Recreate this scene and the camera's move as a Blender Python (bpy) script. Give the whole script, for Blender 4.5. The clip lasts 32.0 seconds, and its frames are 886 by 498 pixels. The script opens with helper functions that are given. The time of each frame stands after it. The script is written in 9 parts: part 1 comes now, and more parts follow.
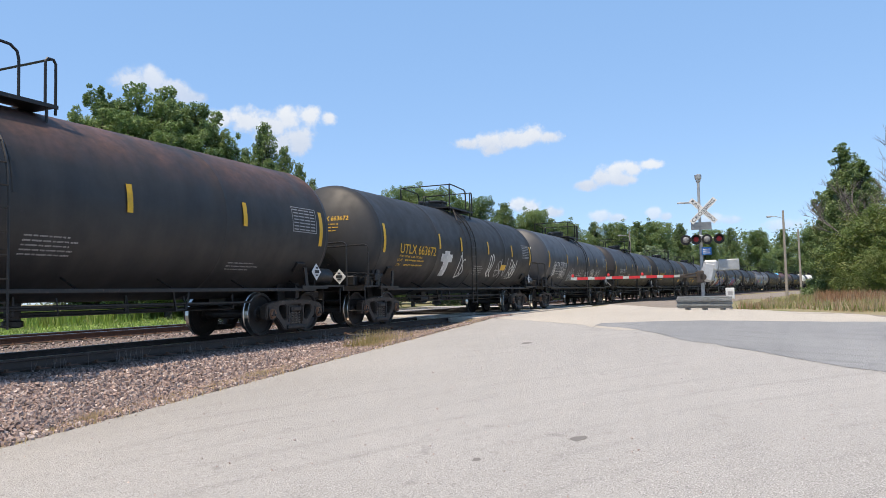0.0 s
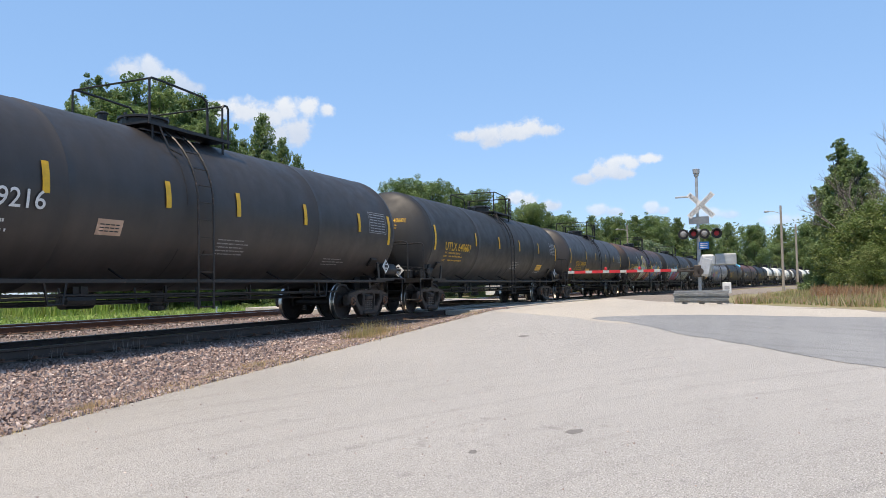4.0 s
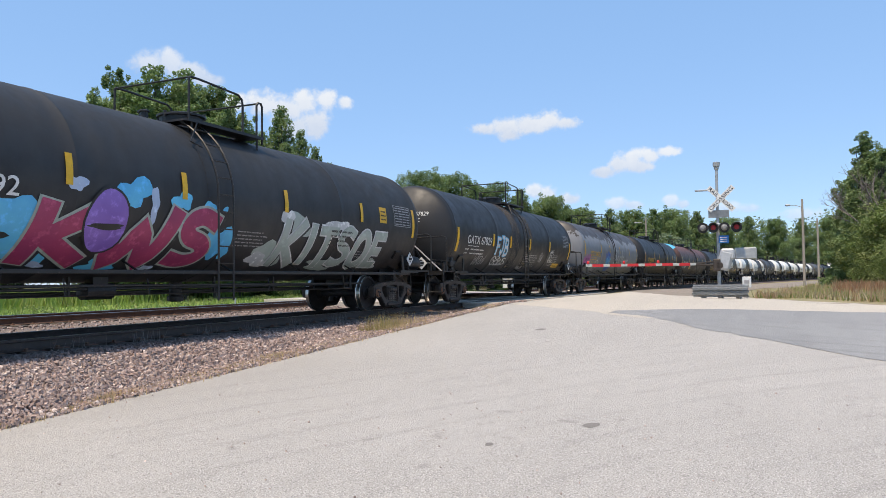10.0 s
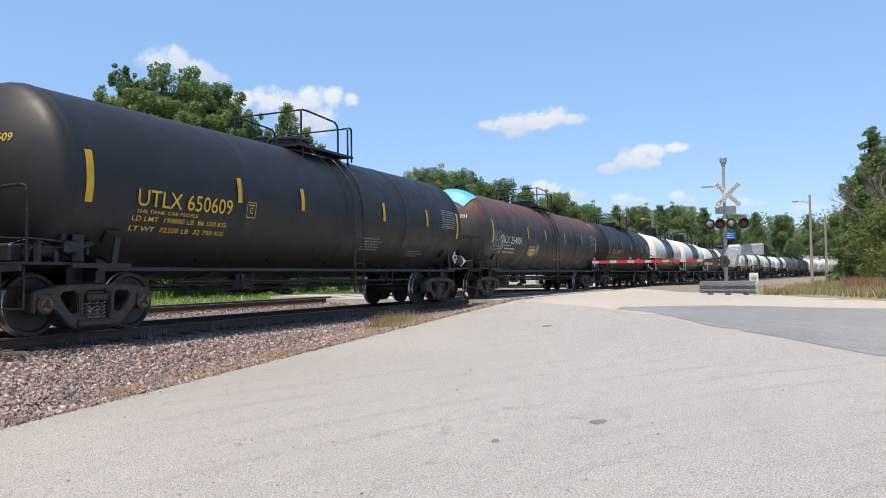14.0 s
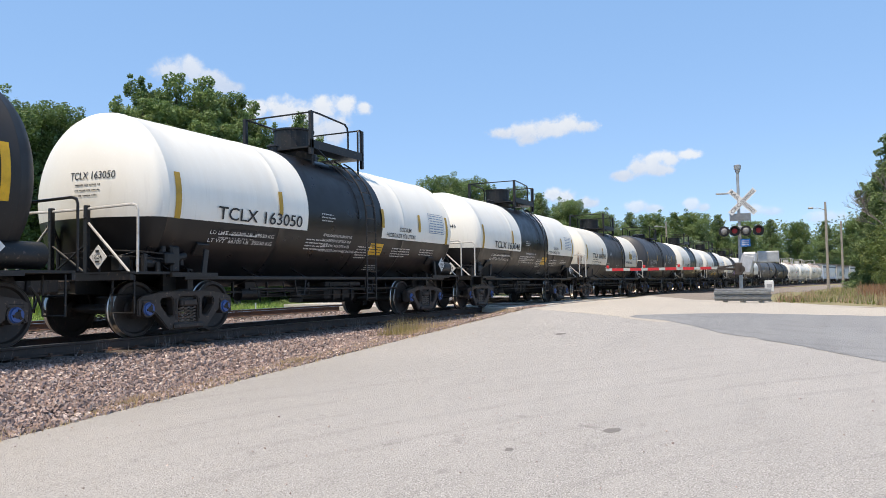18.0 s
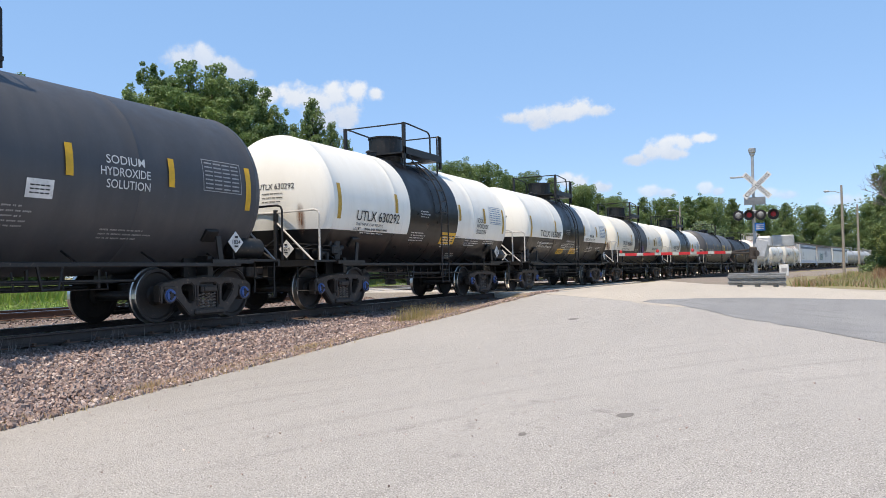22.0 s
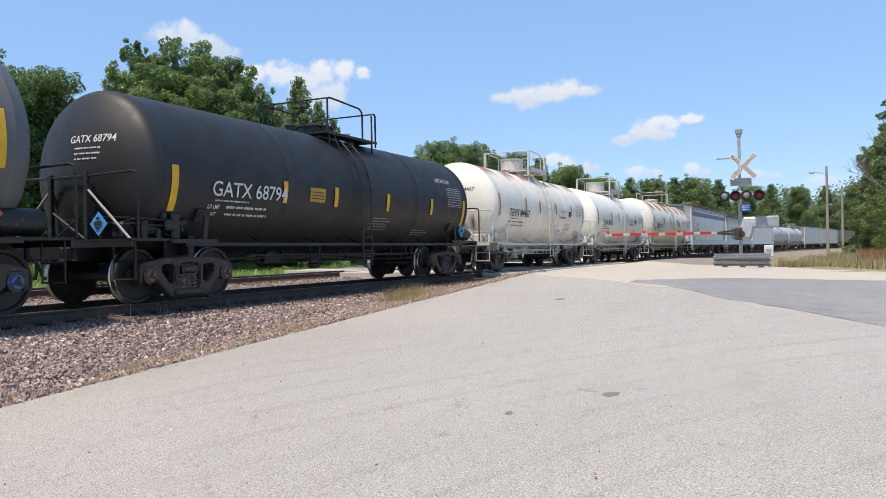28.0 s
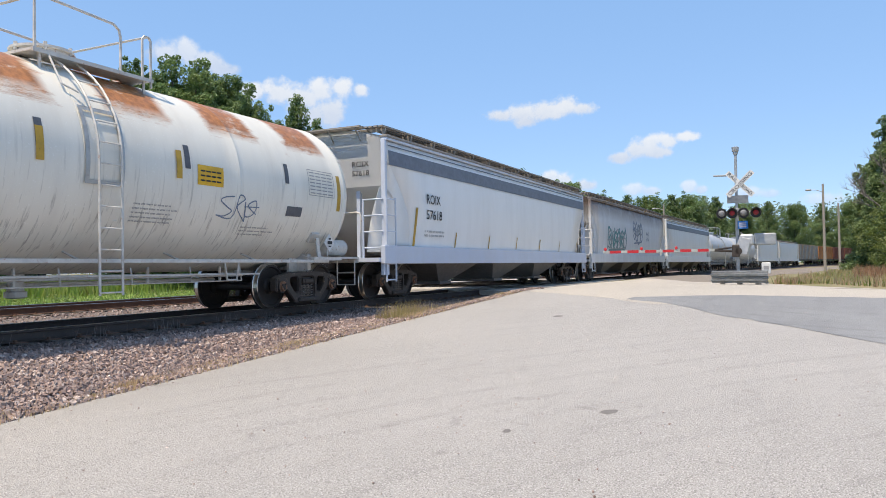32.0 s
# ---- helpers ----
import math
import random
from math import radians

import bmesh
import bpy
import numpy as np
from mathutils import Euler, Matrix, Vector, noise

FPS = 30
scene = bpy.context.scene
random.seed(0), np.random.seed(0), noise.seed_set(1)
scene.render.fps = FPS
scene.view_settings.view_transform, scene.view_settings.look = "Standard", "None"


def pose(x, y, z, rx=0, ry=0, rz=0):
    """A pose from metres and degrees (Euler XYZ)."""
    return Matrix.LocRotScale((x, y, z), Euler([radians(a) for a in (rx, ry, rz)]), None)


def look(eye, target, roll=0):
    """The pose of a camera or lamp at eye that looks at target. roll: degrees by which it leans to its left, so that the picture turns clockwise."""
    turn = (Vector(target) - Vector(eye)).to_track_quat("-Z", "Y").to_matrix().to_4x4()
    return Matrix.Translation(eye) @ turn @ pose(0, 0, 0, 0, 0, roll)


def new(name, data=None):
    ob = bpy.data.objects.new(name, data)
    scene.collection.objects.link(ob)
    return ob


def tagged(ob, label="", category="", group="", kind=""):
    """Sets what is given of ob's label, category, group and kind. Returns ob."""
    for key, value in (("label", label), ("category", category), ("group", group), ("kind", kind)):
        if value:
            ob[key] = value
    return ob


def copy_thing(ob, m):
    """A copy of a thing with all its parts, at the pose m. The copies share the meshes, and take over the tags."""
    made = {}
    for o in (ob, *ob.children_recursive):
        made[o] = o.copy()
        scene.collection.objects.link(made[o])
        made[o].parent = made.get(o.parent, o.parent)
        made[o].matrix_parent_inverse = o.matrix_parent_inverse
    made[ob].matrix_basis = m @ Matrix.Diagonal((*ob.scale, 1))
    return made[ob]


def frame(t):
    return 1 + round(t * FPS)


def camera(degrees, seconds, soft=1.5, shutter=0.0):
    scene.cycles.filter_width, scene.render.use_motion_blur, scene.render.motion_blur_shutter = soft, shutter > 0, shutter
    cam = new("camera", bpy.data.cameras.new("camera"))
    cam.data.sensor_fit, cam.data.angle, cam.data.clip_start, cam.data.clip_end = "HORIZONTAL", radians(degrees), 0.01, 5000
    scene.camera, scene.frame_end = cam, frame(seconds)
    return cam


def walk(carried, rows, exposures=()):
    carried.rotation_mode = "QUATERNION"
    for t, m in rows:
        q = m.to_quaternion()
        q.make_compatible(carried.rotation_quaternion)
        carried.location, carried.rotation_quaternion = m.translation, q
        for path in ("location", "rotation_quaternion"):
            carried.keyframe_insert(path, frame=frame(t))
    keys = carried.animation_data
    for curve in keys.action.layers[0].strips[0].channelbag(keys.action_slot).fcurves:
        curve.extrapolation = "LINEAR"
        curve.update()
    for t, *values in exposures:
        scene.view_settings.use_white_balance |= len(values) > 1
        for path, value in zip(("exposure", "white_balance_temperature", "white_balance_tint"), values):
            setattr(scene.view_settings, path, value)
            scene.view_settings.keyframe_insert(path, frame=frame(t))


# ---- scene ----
# The world: x runs along the track away from the camera, y across it, z is zero at the rail tops.
EYE = (0.0, 0.0, 0.78)
TRACK_Y, TRACK2_Y = 10.74, 17.45
BEND_X, BEND_R = 25.0, 1000.0
SPEED, GAIN = 11.474, 0.0299

# seconds, turn to the left of the track's line, tilt up, lean to the left (degrees)
HELD = [
    (0, 23.02, 3.47, -1.40), (0.5, 22.99, 3.54, -1.39), (1, 22.99, 3.55, -1.35), (1.5, 23.06, 3.33, -1.21), 
    (2, 23.02, 3.09, -1.06), (2.5, 22.84, 2.99, -1.02), (3, 22.76, 2.94, -0.96), (3.5, 22.79, 2.93, -1.00), 
    (5.5, 23.20, 2.74, -0.89), (6, 23.34, 2.67, -0.90), (6.5, 23.46, 2.63, -0.91), (7, 23.65, 2.57, -0.96), 
    (7.5, 23.75, 2.48, -1.04), (8, 23.80, 2.42, -1.12), (8.5, 23.94, 2.38, -1.09), (9, 24.11, 2.34, -1.00), 
    (9.5, 24.17, 2.32, -0.82), (10, 24.19, 2.36, -0.68), (10.5, 24.26, 2.33, -0.57), (11, 24.30, 2.30, -0.64), 
    (11.5, 24.29, 2.22, -0.73), (12, 24.24, 2.19, -0.84), (12.5, 24.18, 2.18, -0.85), (13, 24.31, 2.17, -0.90), 
    (13.5, 24.48, 2.10, -0.85), (14, 24.66, 2.12, -0.77), (14.5, 24.79, 2.20, -0.77), (16.5, 24.62, 2.46, -0.90), 
    (17, 24.85, 2.67, -0.91), (17.5, 25.21, 2.81, -0.91), (18, 25.63, 2.74, -0.85), (18.5, 25.97, 2.53, -0.74), 
    (19, 26.13, 2.24, -0.54), (19.5, 26.31, 2.10, -0.62), (20, 26.53, 2.03, -0.74), (20.5, 26.63, 1.93, -0.76), 
    (21, 26.63, 1.86, -0.89), (21.5, 26.63, 1.75, -0.97), (22, 26.60, 1.66, -1.10), (22.5, 26.58, 1.51, -1.03), 
    (23, 26.56, 1.37, -0.86), (23.5, 26.52, 1.21, -0.78), (24, 26.50, 1.06, -0.70), (24.5, 26.39, 0.88, -0.69), 
    (25, 26.28, 0.69, -0.74), (25.5, 26.26, 0.48, -0.61), (27.5, 25.89, 0.11, -0.92), (28, 25.67, 0.13, -1.02), 
    (28.5, 25.52, 0.34, -1.04), (29, 25.50, 0.56, -0.96), (29.5, 25.57, 0.84, -0.99), (30, 25.60, 1.08, -0.94), 
    (30.5, 25.53, 1.21, -0.95), (31, 25.42, 1.30, -0.97), (31.5, 25.38, 1.37, -0.92), (32, 25.47, 1.42, -0.98),
]


def held_pose(yaw, tilt, lean):
    a, b = radians(yaw), radians(tilt)
    aim = Vector((math.cos(b) * math.cos(a), math.cos(b) * math.sin(a), math.sin(b)))
    return look(EYE, Vector(EYE) + aim * 10, lean)


cam = camera(61.14, 32.0, 0.85)
walk(cam, [(t, held_pose(y, p, r)) for t, y, p, r in HELD], [(0, 0.23, 7280, 11), (32, 0.23, 7280, 11)])

# ---- light ----
SUN_EL, SUN_AZ = radians(67), radians(168)      # azimuth counted from +x towards +y
world = bpy.data.worlds.new("sky")
scene.world = world
world.use_nodes = True
wn = world.node_tree
sky = wn.nodes.new("ShaderNodeTexSky")
sky.sky_type, sky.sun_disc = "NISHITA", False
sky.sun_elevation, sky.sun_rotation = SUN_EL, radians(90) - SUN_AZ
sky.air_density, sky.dust_density, sky.ozone_density = 0.8, 0.12, 3.0
tone = wn.nodes.new("ShaderNodeHueSaturation")
tone.inputs["Saturation"].default_value = 0.88
wn.links.new(sky.outputs[0], tone.inputs["Color"])
even = wn.nodes.new("ShaderNodeMix")
even.data_type = "RGBA"
even.inputs[0].default_value = 0.66
even.inputs[7].default_value = (1.00, 2.28, 4.62, 1)
wn.links.new(tone.outputs[0], even.inputs[6])
wn.links.new(even.outputs[2], wn.nodes["Background"].inputs[0])
wn.nodes["Background"].inputs[1].default_value = 0.193
sun = new("sun", bpy.data.lights.new("sun", "SUN"))
sun.data.energy, sun.data.angle, sun.data.color = 4.3, radians(0.55), (1.0, 0.90, 0.77)
sun_from = Vector((math.cos(SUN_EL) * math.cos(SUN_AZ), math.cos(SUN_EL) * math.sin(SUN_AZ), math.sin(SUN_EL)))
sun.matrix_world = look(sun_from * 50, (0, 0, 0))


# ---- materials ----
def mat(name, rough=0.6, metal=0.0):
    m = bpy.data.materials.new(name)
    m.use_nodes = True
    b = m.node_tree.nodes["Principled BSDF"]
    b.inputs["Roughness"].default_value, b.inputs["Metallic"].default_value = rough, metal
    return m, m.node_tree, b


def rgb(c):
    return (*c, 1.0)


def noise_fac(nt, scale, lo, hi, detail=4.0, coord="Object", stretch=(1, 1, 1), rough=0.6):
    tc, mp = nt.nodes.new("ShaderNodeTexCoord"), nt.nodes.new("ShaderNodeMapping")
    mp.inputs["Scale"].default_value = stretch
    nz, mr = nt.nodes.new("ShaderNodeTexNoise"), nt.nodes.new("ShaderNodeMapRange")
    nz.inputs["Scale"].default_value, nz.inputs["Detail"].default_value = scale, detail
    nz.inputs["Roughness"].default_value = rough
    mr.inputs["From Min"].default_value, mr.inputs["From Max"].default_value = lo, hi
    nt.links.new(tc.outputs[coord], mp.inputs[0])
    nt.links.new(mp.outputs[0], nz.inputs["Vector"])
    nt.links.new(nz.outputs[0], mr.inputs[0])
    return mr.outputs[0]


def blend(nt, fac, a, b, kind="MIX"):
    mx = nt.nodes.new("ShaderNodeMix")
    mx.data_type, mx.blend_type = "RGBA", kind
    for socket, v in ((mx.inputs[0], fac), (mx.inputs[6], a), (mx.inputs[7], b)):
        if isinstance(v, tuple):
            socket.default_value = rgb(v)
        elif isinstance(v, (int, float)):
            socket.default_value = v
        else:
            nt.links.new(v, socket)
    return mx.outputs[2]


def calc(nt, op, a, b=0.0):
    n = nt.nodes.new("ShaderNodeMath")
    n.operation, n.use_clamp = op, op in ("MULTIPLY", "ADD")
    for socket, v in ((n.inputs[0], a), (n.inputs[1], b)):
        if isinstance(v, (int, float)):
            socket.default_value = v
        else:
            nt.links.new(v, socket)
    return n.outputs[0]


def bump(nt, b, height, strength, distance):
    n = nt.nodes.new("ShaderNodeBump")
    n.inputs["Strength"].default_value, n.inputs["Distance"].default_value = strength, distance
    nt.links.new(height, n.inputs["Height"])
    nt.links.new(n.outputs[0], b.inputs["Normal"])


def mottled(name, a, b, scale, rough=0.7, metal=0.0, c=None, scale2=None, lo2=0.55, hi2=0.7, relief=0.0, dist=0.01,
            stretch=(1, 1, 1), coord="Object"):
    """Two colours in large soft patches, a third in finer spots."""
    m, nt, bs = mat(name, rough, metal)
    col = blend(nt, noise_fac(nt, scale, 0.35, 0.65, stretch=stretch, coord=coord), a, b)
    if c:
        col = blend(nt, noise_fac(nt, scale2, lo2, hi2, coord=coord), col, c)
    nt.links.new(col, bs.inputs["Base Color"])
    if relief:
        bump(nt, bs, noise_fac(nt, scale2 or scale * 8, 0.3, 0.7, coord=coord), relief, dist)
    return m


def height_mask(nt, lo, hi):
    """0 below lo, 1 above hi, by the height in the thing's own space."""
    tc, sp, mr = nt.nodes.new("ShaderNodeTexCoord"), nt.nodes.new("ShaderNodeSeparateXYZ"), nt.nodes.new("ShaderNodeMapRange")
    nt.links.new(tc.outputs["Object"], sp.inputs[0])
    nt.links.new(sp.outputs[2], mr.inputs[0])
    mr.inputs["From Min"].default_value, mr.inputs["From Max"].default_value = lo, hi
    return mr.outputs[0]


def tank_paint(name, base, dust=(0.16, 0.14, 0.12), rust=None, rust_from=3.2, rust_amount=0.5, rough=0.42, dust_amount=0.35,
               patch=None, patch_from=2.6, blocks=0.0, streaks=0.0, gloss=0.55):
    """Old tank paint: dusty film, runs, rust along the top, peeled patches."""
    m, nt, b = mat(name, rough)
    if max(base) < 0.06:
        b.inputs["Specular IOR Level"].default_value = gloss
    runs = noise_fac(nt, 1.6, 0.45, 0.75, 6.0, stretch=(1.0, 0.4, 0.15))
    col = blend(nt, calc(nt, "MULTIPLY", runs, dust_amount), base, dust)
    if streaks:
        fine = noise_fac(nt, 11.0, 0.56, 0.70, 4.0, stretch=(1.6, 0.3, 0.09))
        low = calc(nt, "SUBTRACT", 1.0, height_mask(nt, 1.6, 2.9))
        col = blend(nt, calc(nt, "MULTIPLY", calc(nt, "MULTIPLY", fine, low), streaks), col, (0.15, 0.13, 0.11))
    specks = noise_fac(nt, 26.0, 0.62, 0.72, 3.0)
    col = blend(nt, calc(nt, "MULTIPLY", specks, 0.25), col, tuple(min(1, x * 1.8 + 0.02) for x in base))
    if patch:
        edge = calc(nt, "MULTIPLY", height_mask(nt, patch_from - 0.55, patch_from + 0.5), 1.0)
        pn = noise_fac(nt, 1.3, 0.2, 0.8, 7.0)
        step = calc(nt, "GREATER_THAN", calc(nt, "ADD", edge, calc(nt, "SUBTRACT", pn, 0.5)), 0.55)
        col = blend(nt, step, col, patch)
    if rust:
        rn = noise_fac(nt, 0.9, 0.62 - 0.35 * rust_amount, 0.78 - 0.2 * rust_amount, 8.0, stretch=(1.0, 1.0, 0.7), rough=0.68)
        if blocks:
            tc, sp = nt.nodes.new("ShaderNodeTexCoord"), nt.nodes.new("ShaderNodeSeparateXYZ")
            nt.links.new(tc.outputs["Object"], sp.inputs[0])
            saw = calc(nt, "PINGPONG", sp.outputs[0], blocks)
            ragged = noise_fac(nt, 3.2, 0.15, 0.85, 10.0, stretch=(0.32, 2.0, 2.0), rough=0.78)
            mr = nt.nodes.new("ShaderNodeMapRange")
            mr.inputs["From Min"].default_value, mr.inputs["From Max"].default_value = blocks * 0.12, blocks * 0.62
            nt.links.new(saw, mr.inputs[0])
            tall = calc(nt, "MINIMUM", mr.outputs[0], height_mask(nt, rust_from - 0.3, rust_from + 0.4))
            total = calc(nt, "ADD", tall, calc(nt, "MULTIPLY", calc(nt, "SUBTRACT", ragged, 0.5), 1.25))
            m2 = nt.nodes.new("ShaderNodeMapRange")
            m2.inputs["From Min"].default_value, m2.inputs["From Max"].default_value = 0.50, 0.86
            nt.links.new(total, m2.inputs[0])
            rn = m2.outputs[0]
        rm = calc(nt, "MULTIPLY", height_mask(nt, rust_from - 0.45, rust_from + 0.35), rn)
        fine = noise_fac(nt, 9.0, 0.35, 0.65, 5.0)
        if blocks:
            rm = calc(nt, "MULTIPLY", rn, noise_fac(nt, 4.5, 0.26, 0.46, 7.0, stretch=(0.5, 1.0, 1.0), rough=0.75))
        col = blend(nt, rm, col, blend(nt, fine, rust, tuple(x * 0.55 for x in rust)))
    nt.links.new(col, b.inputs["Base Color"])
    rv = nt.nodes.new("ShaderNodeMapRange")
    rv.inputs["To Min"].default_value, rv.inputs["To Max"].default_value = rough - 0.06, rough + 0.10
    nt.links.new(noise_fac(nt, 3.0, 0.3, 0.7), rv.inputs[0])
    nt.links.new(rv.outputs[0], b.inputs["Roughness"])
    bump(nt, b, noise_fac(nt, 1.6, 0.2, 0.8, 2.0), 0.10, 0.02)
    return m


def plain(name, c, rough=0.6, metal=0.0, wear=None):
    """Small painted or bare pieces, with a little grime."""
    return mottled(name, c, tuple(x * 0.78 for x in c), 6.0, rough, metal, wear or tuple(x * 0.5 for x in c), 18.0, 0.6, 0.75)


M = {}
M["steel_black"] = plain("black_underframe_paint", (0.0105, 0.0098, 0.0095), 0.5, wear=(0.11, 0.075, 0.06))
M["truck"] = plain("dusty_cast_steel", (0.050, 0.039, 0.032), 0.6, wear=(0.20, 0.145, 0.108))
M["spring"] = plain("worn_spring_steel", (0.20, 0.17, 0.145), 0.55, wear=(0.09, 0.07, 0.06))
# Shaded copy of rail_side: the train's shadow is put into the main track's rail colour.
M["main_rail"] = plain("shade_darkened_rail", (0.060, 0.042, 0.034), 0.7, wear=(0.13, 0.075, 0.05))
M["wheel"] = plain("dark_wheel_steel", (0.034, 0.028, 0.025), 0.6, 0.2, wear=(0.10, 0.062, 0.046))
M["tread"] = plain("bright_rolled_steel", (0.62, 0.6, 0.57), 0.28, 1.0)
M["rail_side"] = plain("rusty_rail", (0.15, 0.078, 0.05), 0.8, wear=(0.25, 0.13, 0.075))
M["rail_top"] = plain("polished_rail_head", (0.55, 0.52, 0.5), 0.3, 1.0)
M["yellow"] = plain("yellow_reflective_sheet", (0.75, 0.42, 0.015), 0.45, wear=(0.5, 0.3, 0.03))
M["ochre"] = plain("faded_yellow_sheet", (0.5, 0.3, 0.03), 0.5)
M["white_mark"] = plain("white_stencil_paint", (0.72, 0.72, 0.7), 0.6, wear=(0.45, 0.45, 0.45))
M["grey_mark"] = plain("faded_white_stencil", (0.36, 0.36, 0.36), 0.65)
M["yellow_mark"] = plain("yellow_stencil_paint", (0.78, 0.45, 0.03), 0.6, wear=(0.45, 0.28, 0.04))
M["black_mark"] = plain("black_stencil_paint", (0.02, 0.02, 0.022), 0.6)
M["cap_blue"] = plain("blue_bearing_cap", (0.05, 0.12, 0.35), 0.5)
M["cap_rust"] = plain("rusty_bearing_cap", (0.22, 0.11, 0.06), 0.7)
M["white_paint"] = plain("white_enamel", (0.74, 0.74, 0.72), 0.45, wear=(0.5, 0.46, 0.4))
M["grey_steel"] = plain("galvanised_steel", (0.42, 0.44, 0.45), 0.5, 0.4, wear=(0.3, 0.3, 0.3))
M["red"] = plain("red_reflective_sheet", (0.62, 0.03, 0.035), 0.45)
M["placard_red"] = plain("red_placard", (0.6, 0.04, 0.05), 0.5)
M["placard_blue"] = plain("blue_sign_sheet", (0.06, 0.34, 0.8), 0.45)
M["tie"] = mottled("weathered_timber", (0.10, 0.08, 0.065), (0.05, 0.04, 0.033), 3.0, 0.9, stretch=(8, 1, 8), c=(0.17, 0.14, 0.11), scale2=14.0)
M["ground"] = mottled("dry_meadow_soil", (0.22, 0.20, 0.085), (0.27, 0.22, 0.125), 0.15, 0.95, c=(0.13, 0.16, 0.045), scale2=1.2, relief=0.6, dist=0.05)
M["grass_field"] = mottled("mown_green_grass", (0.23, 0.31, 0.07), (0.16, 0.25, 0.05), 0.25, 0.9, c=(0.20, 0.27, 0.05), scale2=2.0, relief=0.7, dist=0.06)


def chip_seal(name, a, b, speck, dark, arcs=None):
    """Rolled stone chips: fine bright and dark grains over broad worn patches and faint wheel paths."""
    m, nt, bs = mat(name, 0.9)
    col = blend(nt, noise_fac(nt, 0.22, 0.3, 0.7, 5.0), a, b)
    tracks = noise_fac(nt, 0.9, 0.5, 0.72, 5.0, stretch=(0.25, 1.6, 1.0))
    col = blend(nt, calc(nt, "MULTIPLY", tracks, 0.35), col, tuple(x * 0.72 for x in a))
    if arcs:
        tc, wv, mr = nt.nodes.new("ShaderNodeTexCoord"), nt.nodes.new("ShaderNodeTexWave"), nt.nodes.new("ShaderNodeMapRange")
        mp = nt.nodes.new("ShaderNodeMapping")
        mp.inputs["Location"].default_value = arcs
        wv.wave_type, wv.rings_direction = "RINGS", "Z"
        wv.inputs["Scale"].default_value, wv.inputs["Distortion"].default_value, wv.inputs["Detail"].default_value = 0.42, 2.6, 4.0
        wv.inputs["Detail Scale"].default_value = 0.6
        nt.links.new(tc.outputs["Object"], mp.inputs[0])
        nt.links.new(mp.outputs[0], wv.inputs["Vector"])
        mr.inputs["From Min"].default_value, mr.inputs["From Max"].default_value = 0.86, 1.0
        nt.links.new(wv.outputs["Fac"], mr.inputs[0])
        broken = calc(nt, "MULTIPLY", mr.outputs[0], noise_fac(nt, 0.5, 0.42, 0.6, 4.0))
        col = blend(nt, calc(nt, "MULTIPLY", broken, 0.33), col, tuple(x * 0.55 for x in a))
    col = blend(nt, calc(nt, "MULTIPLY", noise_fac(nt, 75.0, 0.52, 0.62, 2.0), 0.75), col, speck)
    col = blend(nt, calc(nt, "MULTIPLY", noise_fac(nt, 60.0, 0.54, 0.64, 2.0), 0.75), col, dark)
    col = blend(nt, calc(nt, "MULTIPLY", noise_fac(nt, 3.1, 0.66, 0.74, 2.0), 0.35), col, dark)
    nt.links.new(col, bs.inputs["Base Color"])
    bump(nt, bs, noise_fac(nt, 60.0, 0.3, 0.7, 3.0), 0.7, 0.012)
    return m


M["lot"] = chip_seal("pale_chip_seal", (0.405, 0.386, 0.363), (0.345, 0.330, 0.310), (0.63, 0.605, 0.575), (0.175, 0.164, 0.152), (4.0, 14.0, 0.0))
M["tar"] = mottled("grey_tar_stain", (0.2, 0.185, 0.17), (0.15, 0.14, 0.13), 30.0, 0.85, c=(0.33, 0.31, 0.29), scale2=80.0)
M["apron"] = chip_seal("cream_gravel_concrete", (0.505, 0.460, 0.395), (0.43, 0.395, 0.345), (0.62, 0.57, 0.50), (0.32, 0.28, 0.23))
M["asphalt"] = chip_seal("worn_grey_asphalt", (0.185, 0.192, 0.20), (0.30, 0.304, 0.307), (0.42, 0.418, 0.414), (0.10, 0.10, 0.103), (-30.0, 10.0, 0.0))
M["north_road"] = chip_seal("pale_road", (0.36, 0.355, 0.35), (0.40, 0.39, 0.38), (0.5, 0.5, 0.5), (0.22, 0.22, 0.22))
M["ballast"] = mottled("crushed_pink_quartzite", (0.10, 0.072, 0.064), (0.14, 0.105, 0.092), 0.6, 0.9, c=(0.12, 0.1, 0.095), scale2=14.0, relief=1.0, dist=0.05)


# Oily bed under the train, its deep shadow also painted into the colour.
M["ballast_oily_shaded"] = mottled("oily_shade_darkened_ballast", (0.070, 0.054, 0.047), (0.095, 0.074, 0.064), 0.8, 0.85, c=(0.09, 0.07, 0.06), scale2=16.0, relief=1.0, dist=0.05)
M["ballast_pale"] = mottled("dusty_pale_ballast", (0.30, 0.235, 0.20), (0.24, 0.19, 0.165), 0.6, 0.9, c=(0.17, 0.13, 0.115), scale2=16.0, relief=1.0, dist=0.05)


